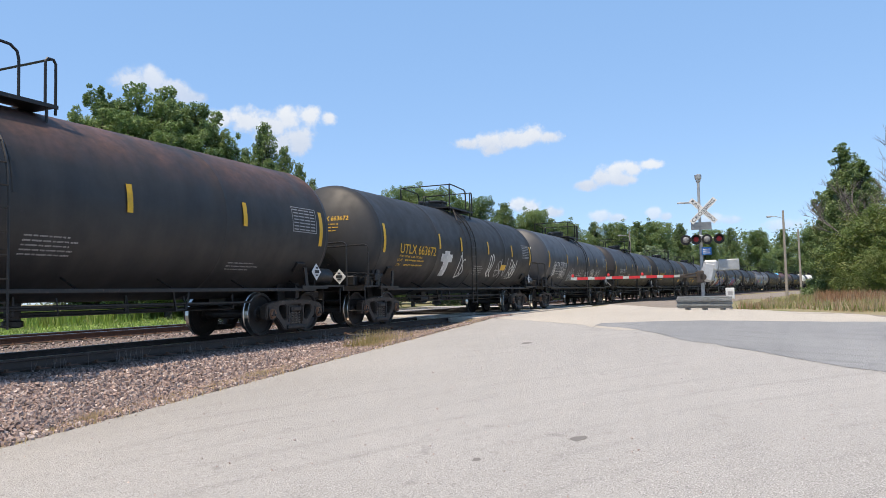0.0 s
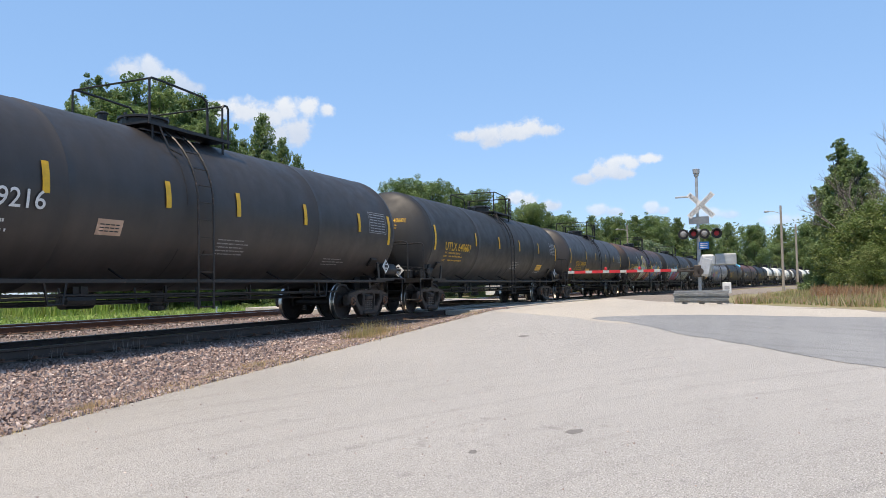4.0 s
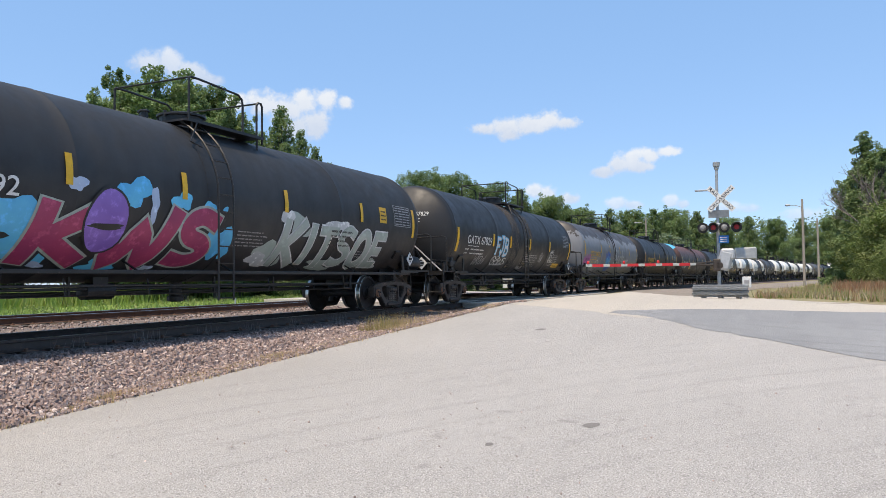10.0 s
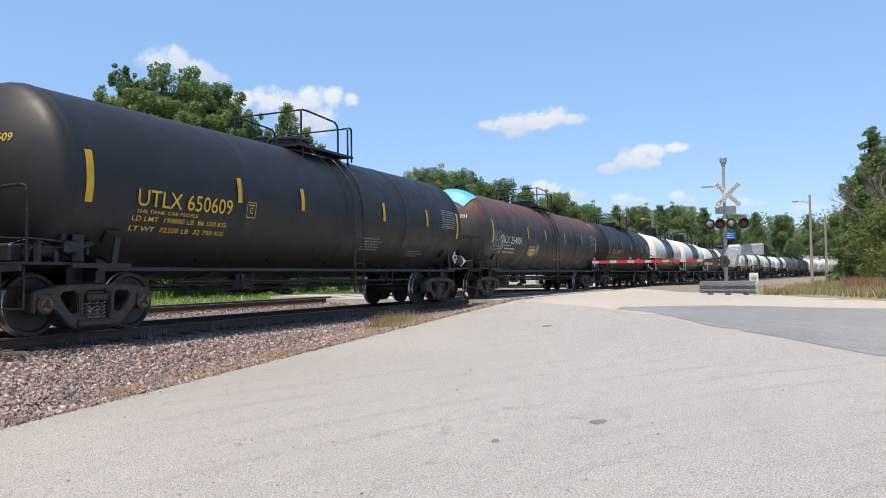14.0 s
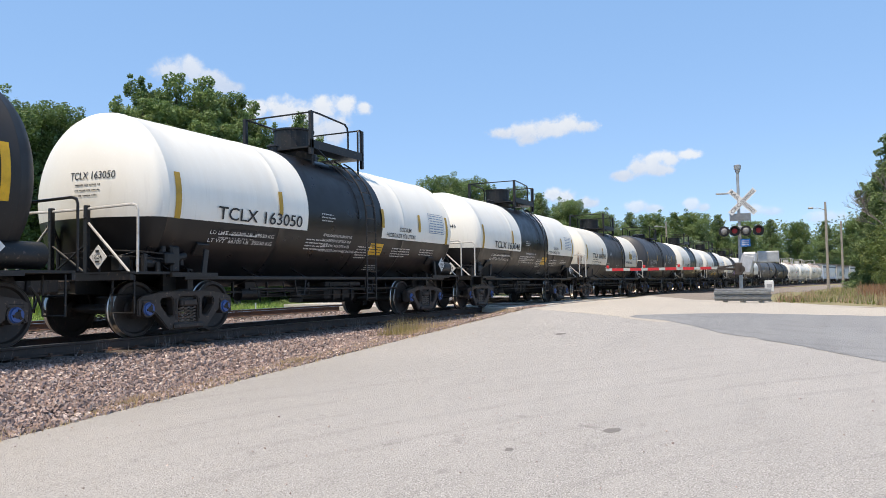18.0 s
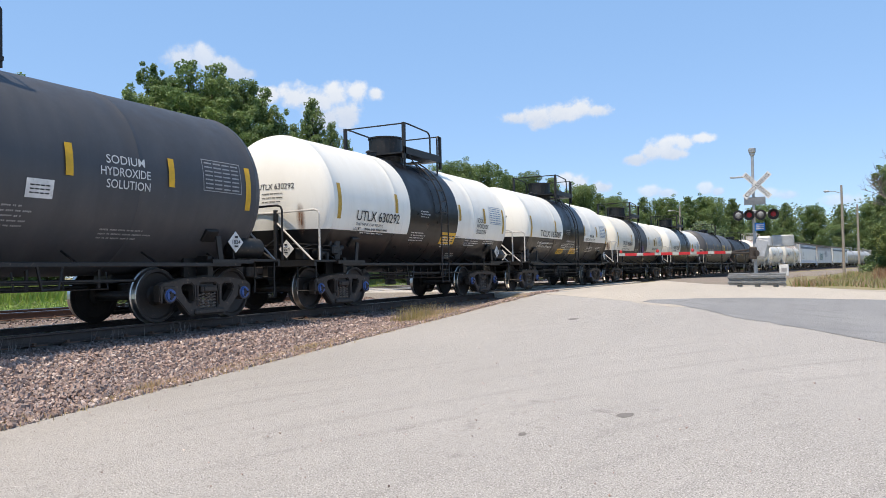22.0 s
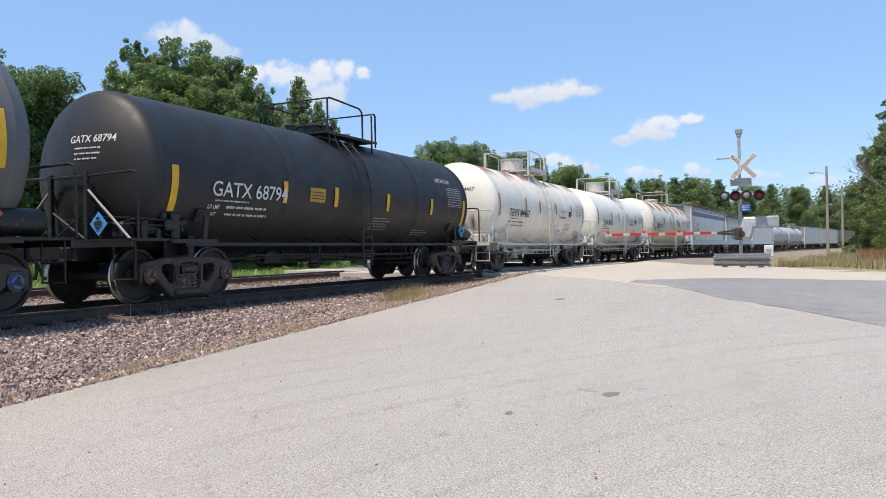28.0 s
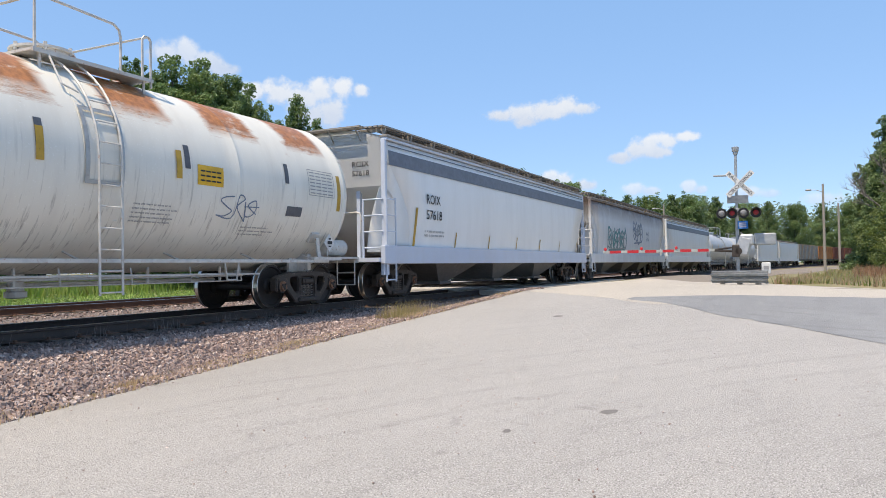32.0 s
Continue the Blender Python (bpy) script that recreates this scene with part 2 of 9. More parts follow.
def stone_mat(name, k):
    m, nt, b = mat(name, 0.85)
    geo, ramp = nt.nodes.new("ShaderNodeNewGeometry"), nt.nodes.new("ShaderNodeValToRGB")
    for i, (at, c) in enumerate([(0.0, (0.105, 0.075, 0.068)), (0.3, (0.28, 0.195, 0.165)), (0.55, (0.40, 0.295, 0.255)), (0.8, (0.20, 0.158, 0.145)), (1.0, (0.60, 0.49, 0.43))]):
        e = ramp.color_ramp.elements[i] if i < 2 else ramp.color_ramp.elements.new(at)
        e.position, e.color = at, rgb(tuple(x * k for x in c))
    nt.links.new(geo.outputs["Random Per Island"], ramp.inputs[0])
    nt.links.new(blend(nt, noise_fac(nt, 30, 0.4, 0.7), ramp.outputs[0], (0.15 * k, 0.12 * k, 0.11 * k)), b.inputs["Base Color"])
    return m


M["stone"] = stone_mat("ballast_stones", 1.32)
# Oily grime plus the train's shadow strip, both darkened into the stone colour.
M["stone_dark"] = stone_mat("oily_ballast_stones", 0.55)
M["stone_pale"] = stone_mat("dusty_ballast_stones", 1.25)


def leaf_mat(name, a, b, c, green=0.5):
    m, nt, bs = mat(name, 0.55)
    geo = nt.nodes.new("ShaderNodeNewGeometry")
    col = blend(nt, geo.outputs["Random Per Island"], a, b)
    col = blend(nt, noise_fac(nt, 0.55, 0.45, 0.65), col, c)
    nt.links.new(col, bs.inputs["Base Color"])
    tr, mx = nt.nodes.new("ShaderNodeBsdfTranslucent"), nt.nodes.new("ShaderNodeMixShader")
    nt.links.new(blend(nt, green, col, (0.17, 0.27, 0.08)), tr.inputs[0])
    mx.inputs[0].default_value = 0.36
    nt.links.new(bs.outputs[0], mx.inputs[1])
    nt.links.new(tr.outputs[0], mx.inputs[2])
    nt.links.new(mx.outputs[0], nt.nodes["Material Output"].inputs[0])
    return m


M["leaf"] = leaf_mat("oak_leaves", (0.126, 0.206, 0.080), (0.235, 0.325, 0.132), (0.29, 0.36, 0.165))
M["leaf_dark"] = leaf_mat("dark_oak_leaves", (0.100, 0.170, 0.072), (0.170, 0.250, 0.106), (0.205, 0.275, 0.120))
M["leaf_pale"] = leaf_mat("willow_leaves", (0.102, 0.156, 0.044), (0.175, 0.223, 0.068), (0.219, 0.245, 0.083))
M["grass_green"] = leaf_mat("green_grass_blades", (0.17, 0.27, 0.05), (0.27, 0.37, 0.08), (0.33, 0.36, 0.12))
M["grass_dry"] = leaf_mat("dry_grass_blades", (0.52, 0.40, 0.19), (0.38, 0.28, 0.13), (0.28, 0.27, 0.10), 0.0)
M["grass_straw"] = leaf_mat("straw_blades", (0.66, 0.49, 0.30), (0.50, 0.36, 0.21), (0.58, 0.45, 0.25), 0.0)
M["grass_bank"] = leaf_mat("mixed_bank_grass", (0.50, 0.38, 0.24), (0.36, 0.24, 0.15), (0.36, 0.36, 0.16), 0.0)
M["grass_rust"] = leaf_mat("rust_brown_weeds", (0.38, 0.22, 0.12), (0.26, 0.14, 0.08), (0.42, 0.30, 0.17), 0.0)
M["leaf_olive"] = leaf_mat("olive_leaves", (0.10, 0.15, 0.04), (0.19, 0.25, 0.07), (0.24, 0.26, 0.10))
M["leaf_fir"] = leaf_mat("young_conifer_leaves", (0.115, 0.190, 0.082), (0.210, 0.290, 0.125), (0.270, 0.330, 0.150))
# Aerial haze is painted into this leaf colour: paler and greyer green.
M["leaf_far"] = leaf_mat("haze_tinted_far_leaves", (0.138, 0.190, 0.118), (0.205, 0.268, 0.160), (0.245, 0.295, 0.180))
M["bark"] = mottled("grey_bark", (0.13, 0.11, 0.09), (0.07, 0.06, 0.05), 4.0, 0.95, stretch=(6, 6, 1), c=(0.2, 0.18, 0.16), scale2=20.0, relief=0.8, dist=0.03)
M["twig"] = mottled("bare_grey_twigs", (0.24, 0.21, 0.19), (0.16, 0.14, 0.125), 3.0, 0.95)
M["pole_wood"] = mottled("grey_pole_timber", (0.36, 0.32, 0.27), (0.26, 0.23, 0.2), 2.0, 0.9, stretch=(8, 8, 0.6), c=(0.16, 0.14, 0.12), scale2=9.0)


# ---- mesh helpers ----
def part(name, bm, material, parent=None, label="", smooth=False, at=None):
    """Links a bmesh as ONE mesh object under a thing or a part."""
    me = bpy.data.meshes.new(name)
    if smooth:
        for f in bm.faces:
            f.smooth = True
    bm.to_mesh(me)
    bm.free()
    for m in (material if isinstance(material, list) else [material]):
        me.materials.append(m)
    return place(name, me, parent, label, at)


def place(name, me, parent=None, label="", at=None):
    ob = new(name, me)
    if parent:
        ob.parent = parent
    if at is not None:
        ob.matrix_basis = at
    return tagged(ob, label)


def box(bm, x0, x1, y0, y1, z0, z1, bevel=0.0, m=None):
    r = bmesh.ops.create_cube(bm, size=1.0)
    vs = r["verts"]
    for v in vs:
        v.co = Vector((x0 + (v.co.x + 0.5) * (x1 - x0), y0 + (v.co.y + 0.5) * (y1 - y0), z0 + (v.co.z + 0.5) * (z1 - z0)))
    if bevel:
        es = list({e for v in vs for e in v.link_edges})
        r2 = bmesh.ops.bevel(bm, geom=es, offset=bevel, segments=1, affect="EDGES")
        vs = list({v for f in r2["faces"] for v in f.verts} | {v for v in vs if v.is_valid})
    if m is not None:
        bmesh.ops.transform(bm, matrix=m, verts=vs)
    return bm


def rod(bm, a, b, r, seg=8, r2=None, caps=True):
    a, b = Vector(a), Vector(b)
    d = b - a
    q = d.to_track_quat("Z", "Y").to_matrix().to_4x4()
    bmesh.ops.create_cone(bm, cap_ends=caps, segments=seg, radius1=r, radius2=r if r2 is None else r2, depth=d.length,
                          matrix=Matrix.Translation((a + b) / 2) @ q)
    return bm


def pipe(bm, points, r, seg=6):
    """A bent tube through the points, with ball-like joints left out."""
    pts = [Vector(p) for p in points]
    rings = []
    for i, p in enumerate(pts):
        d = ((pts[min(i + 1, len(pts) - 1)] - p).normalized() + (p - pts[max(i - 1, 0)]).normalized()).normalized()
        u = d.orthogonal().normalized() if not rings else (rings[-1][1] - d * rings[-1][1].dot(d)).normalized()
        w = d.cross(u)
        rings.append(([bm.verts.new(p + (u * math.cos(k * math.tau / seg) + w * math.sin(k * math.tau / seg)) * r) for k in range(seg)], u))
    for (a, _), (b, _) in zip(rings, rings[1:]):
        for k in range(seg):
            bm.faces.new((a[k], a[(k + 1) % seg], b[(k + 1) % seg], b[k]))
    bm.faces.new(rings[0][0][::-1])
    bm.faces.new(rings[-1][0])
    return bm


def lathe(bm, profile, seg=24, axis="Y", m=None, mats=None):
    """Turns (along, radius) pairs about an axis."""
    rings = []
    for a, r in profile:
        ring = []
        for k in range(seg):
            c, s = math.cos(k * math.tau / seg) * r, math.sin(k * math.tau / seg) * r
            co = {"X": (a, c, s), "Y": (s, a, c), "Z": (c, s, a)}[axis]
            ring.append(bm.verts.new((m @ Vector(co)) if m else co))
        rings.append(ring)
    for i, (a, b) in enumerate(zip(rings, rings[1:])):
        for k in range(seg):
            f = bm.faces.new((a[k], a[(k + 1) % seg], b[(k + 1) % seg], b[k]))
            if mats:
                f.material_index = mats[i]
    if profile[0][1] > 1e-4:
        bm.faces.new(rings[0][::-1])
    if profile[-1][1] > 1e-4:
        bm.faces.new(rings[-1])
    bmesh.ops.recalc_face_normals(bm, faces=bm.faces)
    return bm


def nb():
    return bmesh.new()


# ---- the lie of the land ----
def on_track(s, off=0.0, z=0.0):
    """The point s metres along the main track, off metres beyond it."""
    if s < BEND_X:
        return Vector((s, TRACK_Y + off, z))
    a = (s - BEND_X) / BEND_R
    return Vector((BEND_X + (BEND_R + off) * math.sin(a), TRACK_Y - BEND_R + (BEND_R + off) * math.cos(a), z))


def across(x, y):
    """How far beyond the main track's centre a point lies."""
    if x < BEND_X:
        return y - TRACK_Y
    return math.hypot(x - BEND_X, y - TRACK_Y + BEND_R) - BEND_R


def ease(a, b, x):
    t = min(1.0, max(0.0, (x - a) / (b - a)))
    return t * t * (3 - 2 * t)


def ground_z(x, y):
    ramp = min(0.03, max(-0.92, -0.775 + 0.049 * (x - 5.9)))
    ramp += (-0.35 - ramp) * ease(45, 80, x)
    off = across(x, y)
    bed = -0.42
    if off > -2.9:
        z = ramp + (min(bed, ramp) - ramp) * ease(-2.9, -1.6, off)
        z += (-0.62 - z) * ease(9.2, 11.5, off)
    else:
        z = ramp
    if off > 12:
        z += 0.25 * noise.noise((x * 0.03, y * 0.03, 3.0))
    return z


def spaced(lo, hi, near0, near1, step, grow):
    xs = list(np.arange(near0, near1 + 0.01, step))
    d, v = step, near1
    while v < hi:
        d *= grow
        v += d
        xs.append(v)
    d, v = step, near0
    while v > lo:
        d *= grow
        v -= d
        xs.insert(0, v)
    return xs


def ground_sheet():
    xs, ys = spaced(-2500, 2800, -6, 60, 1.0, 1.22), spaced(-2500, 2500, -12, 30, 0.6, 1.22)
    vs = [(x, y, ground_z(x, y) - 0.012) for y in ys for x in xs]
    n = len(xs)
    fs = [(j * n + i, j * n + i + 1, j * n + n + i + 1, j * n + n + i) for j in range(len(ys) - 1) for i in range(n - 1)]
    me = bpy.data.meshes.new("ground")
    me.from_pydata(vs, [], fs)
    me.materials.append(M["ground"])
    for p in me.polygons:
        p.use_smooth = True
    return tagged(new("ground", me), "dry grassy earth reaching to the horizon", "ground", kind="structure")


def sheet(name, outline, material, lift, label, category, step=1.0, kind="structure", zf=None):
    bm = nb()
    bm.faces.new([bm.verts.new((x, y, 0)) for x, y in outline])
    for axis in (0, 1):
        lo, hi = min(p[axis] for p in outline), max(p[axis] for p in outline)
        v = math.floor(lo / step) * step + step
        while v < hi:
            no = (1, 0, 0) if axis == 0 else (0, 1, 0)
            bmesh.ops.bisect_plane(bm, geom=bm.verts[:] + bm.edges[:] + bm.faces[:], plane_co=tuple(v * c for c in no), plane_no=no)
            v += step if abs(v) < 60 else step * 6
    for v in bm.verts:
        v.co.z = (zf or ground_z)(v.co.x, v.co.y) + lift
    bmesh.ops.recalc_face_normals(bm, faces=bm.faces)
    ob = part(name, bm, material, smooth=True)
    return tagged(ob, label, category, kind=kind)


def ragged(outline, amp, step=0.45, seed=3):
    """Crumbles the edges of an outline where it lies near."""
    r, out = random.Random(seed), []
    for p, q in zip(outline, outline[1:] + outline[:1]):
        n = max(1, int(math.hypot(q[0] - p[0], q[1] - p[1]) / step)) if max(abs(p[0]), abs(q[0]), abs(p[1]), abs(q[1])) < 42 else 1
        for k in range(n):
            t = k / n
            w = amp if k else amp * 0.4
            out.append((p[0] + (q[0] - p[0]) * t + r.uniform(-w, w), p[1] + (q[1] - p[1]) * t + r.uniform(-w, w)))
    return out


ground_sheet()
rnd = random.Random(7)
EDGE = [(-60, 8.3), (-20, 8.1), (-4, 8.05), (0, 7.95)] + [(x * 0.7, 8.02 + rnd.uniform(-0.13, 0.13)) for x in range(1, 31)]
sheet("parking_lot", EDGE + [(22.1, 7.9), (24, 7.5), (22.5, 5.5), (20.2, 3.6), (18.4, 2.4), (16.6, 1.5), (15.1, 0.4), (13.9, -0.5), (12.4, -1.7), (9, -5.2),
      (5.5, -12.2), (2, -40), (-60, -40)], M["lot"], 0.004, "pale grey chip-seal lot with fine loose stones", "lot", 1.0)
sheet("road", ragged([(19.4, 4.05), (18.2, 2.75), (16.5, 1.8), (15.0, 0.7), (13.8, -0.25), (12.2, -1.5), (8.7, -5.0), (5.2, -12.1), (1.6, -40), (15, -40), (18, -14), (19.6, -3),
      (20.2, 0), (20.5, 1.4), (20.35, 2.8), (19.9, 4.0)], 0.10), M["asphalt"], 0.0095, "worn grey asphalt road with patched edges", "road", 1.0)
sheet("crossing_apron", ragged([(22, 7.7), (23.4, 9.2), (41, 8.55), (40, 7.2), (31.5, 3.9), (28.0, 1.0), (24.0, -0.7), (22.0, -2.0), (20.9, -3), (18, -14), (15, -40), (13, -40),
      (17.0, -14), (18.4, -3), (18.2, 3.2), (19.5, 4.4)], 0.13), M["apron"], 0.008, "cream gravel apron leading up to the level crossing", "road", 1.0)
M["verge"] = mottled("brown_verge_gravel", (0.27, 0.225, 0.185), (0.20, 0.17, 0.14), 0.5, 0.95, c=(0.36, 0.31, 0.26), scale2=9.0, relief=0.8, dist=0.03)
sheet("gravel_verge", [(30, 8.2), (40, 7.9), (70, 6.0), (110, 3.5), (150, -2.5), (200, -11), (200, -18), (150, -9), (110, -3.5), (70, 0.2), (40, 1.6), (30, 1.6), (27, 0.5), (24, -0.9), (22.4, -1.9), (21.2, -3),
      (20.4, -3), (23.5, 0.5), (27.5, 2.8)], M["verge"], 0.006, "brown gravel verge along the track", "gravel", 2.0)
sheet("far_road", [(40, 20.6), (45, 26), (70, 46), (90, 60), (100, 60), (82, 46), (62, 28), (56, 21)], M["north_road"], 0.03, "pale road beyond the tracks", "road", 2.0)
sheet("grass_field", [(-200, 21.3), (40, 21.3), (46, 27), (88, 62), (88, 140), (-200, 140)], M["grass_field"], 0.02, "bright green mown grass beyond the tracks", "grass", 3.0)


# ---- track bed, ties and rails ----
def strip(name, s0, s1, step, section, material, label, category, kind="structure", smooth=False, mats=None):
    """A cross-section (off, z) drawn out along the track."""
    bm = nb()
    rows, s = [], s0
    while s <= s1 + 0.01:
        rows.append([bm.verts.new(on_track(s, o, z)) for o, z in section])
        s += step if s < 60 else step * 3
    for a, b in zip(rows, rows[1:]):
        for i in range(len(section) - 1):
            f = bm.faces.new((a[i], b[i], b[i + 1], a[i + 1]))
            if mats:
                f.material_index = mats[i]
    bmesh.ops.recalc_face_normals(bm, faces=bm.faces)
    ob = part(name, bm, material, smooth=smooth)
    return tagged(ob, label, category, kind=kind) if category else tagged(ob, label)


GAP2 = TRACK2_Y - TRACK_Y
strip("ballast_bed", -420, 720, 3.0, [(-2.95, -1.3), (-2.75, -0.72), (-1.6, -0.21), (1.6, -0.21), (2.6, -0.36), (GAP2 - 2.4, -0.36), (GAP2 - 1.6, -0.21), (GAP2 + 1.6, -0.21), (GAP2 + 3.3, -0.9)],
      [M["ballast"], M["ballast_pale"], M["ballast_oily_shaded"]], "bed of crushed pinkish-brown track ballast", "ballast", mats=[0, 0, 2, 1, 1, 1, 1, 1])
HEAD = [(-0.068, -0.172), (-0.07, -0.16), (-0.012, -0.135), (-0.009, -0.045), (-0.036, -0.036), (-0.036, -0.006), (-0.028, 0.0), (0.028, 0.0), (0.036, -0.006), (0.036, -0.036), (0.009, -0.045),
        (0.012, -0.135), (0.07, -0.16), (0.068, -0.172)]
for off in (-0.754, 0.754, GAP2 - 0.754, GAP2 + 0.754):
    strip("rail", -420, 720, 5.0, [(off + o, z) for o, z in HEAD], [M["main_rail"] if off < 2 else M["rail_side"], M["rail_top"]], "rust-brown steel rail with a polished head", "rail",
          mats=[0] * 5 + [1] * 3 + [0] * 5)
bm = nb()
box(bm, -0.115, 0.115, -1.3, 1.3, -0.36, -0.172, 0.012)
tie_mesh = bpy.data.meshes.new("tie")
bm.to_mesh(tie_mesh)
tie_mesh.materials.append(M["tie"])
ties = {}
for n, y0 in (("main", 0.0), ("second", GAP2)):
    ties[n] = tagged(new("tie_row"), "row of weathered timber ties under the rails", "ties", kind="structure")
    for i in range(145):
        s = -4 + i * 0.52
        p = on_track(s, y0 + rnd.uniform(-0.04, 0.04))
        place("tie", tie_mesh, ties[n], at=Matrix.Translation(p) @ Matrix.Rotation(-max(0, s - BEND_X) / BEND_R + rnd.uniform(-0.01, 0.01), 4, "Z"))
bm = nb()
box(bm, -0.10, 0.10, -0.18, 0.18, -0.176, -0.158, 0.004)
for x, y in ((-0.06, -0.11), (0.06, 0.11)):
    box(bm, x - 0.02, x + 0.02, y - 0.025, y + 0.025, -0.16, -0.125, 0.004)
plate_mesh = bpy.data.meshes.new("tie_plate")
bm.to_mesh(plate_mesh)
bm.free()
plate_mesh.materials.append(M["rail_side"])
for n, y0 in (("main", 0.0), ("second", GAP2)):
    for i in range(8, 56):
        s = -4 + i * 0.52
        for off in (-0.754, 0.754):
            place("tie_plate", plate_mesh, ties[n], at=Matrix.Translation(on_track(s, y0 + off)))
# crossing panels between and beside the rails
bm = nb()
for o0, o1 in ((-2.0, -0.83), (-0.66, 0.66), (0.83, GAP2 - 0.83), (GAP2 - 0.66, GAP2 + 0.66), (GAP2 + 0.83, GAP2 + 4.5)):
    for k in range(6):
        s = 24.6 + k * 2.8
        a, b = on_track(s + o0 * 0.5 + 0.01, o0), on_track(s + 2.98 + o1 * 0.5, o1)
        box(bm, a.x, b.x, a.y, b.y, -0.3, -0.012, 0.01)
tagged(part("crossing_panels", bm, M["apron"]), "grey concrete panels between the rails of the crossing", "crossing panel", kind="structure")


def scatter_stones(name, count, spots, size, material, label, category):
    """Loose crushed stones, joined: each a skewed, chipped block."""
    r = np.random.RandomState(5)
    base = np.array([(x, y, z) for x in (-1, 1) for y in (-1, 1) for z in (-1, 1)], float) * 0.72
    quads = np.array([(0, 1, 3, 2), (4, 6, 7, 5), (0, 4, 5, 1), (2, 3, 7, 6), (0, 2, 6, 4), (1, 5, 7, 3)])
    vs, fs = [], []
    for i in range(count):
        x, y, z = spots(r)
        rot = np.array(Matrix(Euler(r.uniform(0, 6.28, 3)).to_matrix()))
        v = (base + r.uniform(-0.38, 0.38, (8, 3))) * (size * r.uniform(0.5, 1.3) * np.array([1, r.uniform(0.65, 0.95), r.uniform(0.5, 0.8)]))
        vs.append(v @ rot.T + np.array([x, y, z]))
        fs.append(quads + 8 * i)
    me = bpy.data.meshes.new(name)
    me.from_pydata(np.concatenate(vs).tolist(), [], np.concatenate(fs).tolist())
    me.materials.append(material)
    return tagged(new(name, me), label, category, kind="stuff")


def shoulder_spot(r):
    x = 2.5 + 21.5 * r.uniform() ** 1.2
    off = -3.0 + 1.36 * r.uniform() ** 0.9
    z = np.interp(off, [-2.95, -2.75, -1.6, -1.2], [-0.8, -0.72, -0.21, -0.2])
    z = max(z, ground_z(x, TRACK_Y + off))
    return x, TRACK_Y + off, z + r.uniform(-0.01, 0.035)


def near_rail_spot(r):
    x, off = 2.5 + 21.5 * r.uniform() ** 1.2, -1.68 + abs(r.normal()) * 0.2
    return x, TRACK_Y + min(off, -0.9), -0.2 + r.uniform(-0.01, 0.02)


scatter_stones("oily_ballast_stones", 8000, near_rail_spot, 0.028, M["stone_dark"], "oily ballast stones beside the rail, darkened for the train's shade", "ballast stones")
scatter_stones("ballast_stones", 46000, shoulder_spot, 0.031, M["stone"], "heap of angular pinkish-brown ballast stones", "ballast stones")


def between_spot(r):
    x, off = r.uniform(4, 48), r.uniform(1.2, GAP2 - 1.2)
    return x, TRACK_Y + off, np.interp(off, [1.6, 2.6, GAP2 - 2.4, GAP2 - 1.6], [-0.21, -0.36, -0.36, -0.21]) + 0.01


scatter_stones("inner_ballast_stones", 13000, between_spot, 0.034, M["stone_pale"], "ballast stones lying between the two tracks", "ballast stones")


def pebble_spot(r):
    x, y = r.uniform(2.5, 19), r.uniform(-4, 7.9)
    return x, y, ground_z(x, y) + 0.012


scatter_stones("loose_pebbles", 520, pebble_spot, 0.0085, M["stone"], "scattered dark pebbles on the lot", "pebbles")


# ---- the train: shared pieces ----
def mesh_of(name, bm, mats, smooth=False):
    me = bpy.data.meshes.new(name)
    if smooth:
        for f in bm.faces:
            f.smooth = True
    bm.to_mesh(me)
    bm.free()
    for m in mats:
        me.materials.append(m)
    return me


def wheelset_mesh(cap):
    bm = nb()
    for sgn in (-1, 1):
        prof = [(0.60, 0.085), (0.63, 0.15), (0.68, 0.16), (0.70, 0.38), (0.685, 0.40), (0.685, 0.478), (0.70, 0.485), (0.722, 0.478), (0.735, 0.46), (0.828, 0.455), (0.836, 0.447),
                (0.838, 0.40), (0.80, 0.375), (0.765, 0.17), (0.80, 0.14), (0.86, 0.13), (0.86, 0.085)]
        lathe(bm, [(sgn * a, r) for a, r in prof], 36, "Y", mats=[0, 0, 0, 0, 0, 0, 0, 1, 1, 1, 0, 0, 0, 0, 0, 0])
        lathe(bm, [(sgn * 0.86, 0.08), (sgn * 1.02, 0.08), (sgn * 1.02, 0.112), (sgn * 1.13, 0.112), (sgn * 1.14, 0.10), (sgn * 1.165, 0.095), (sgn * 1.17, 0.05)], 14, "Y", mats=[0, 0, 0, 2, 2, 2])
        for k in range(3):
            a = k * math.tau / 3
            box(bm, -0.018, 0.018, sgn * 1.165, sgn * 1.185, 0.04, 0.075, m=Matrix.Rotation(a, 4, "Y"))
    lathe(bm, [(-0.62, 0.085), (0.62, 0.085)], 12, "Y")
    me = mesh_of("wheelset", bm, [M["wheel"], M["tread"], cap])
    return me


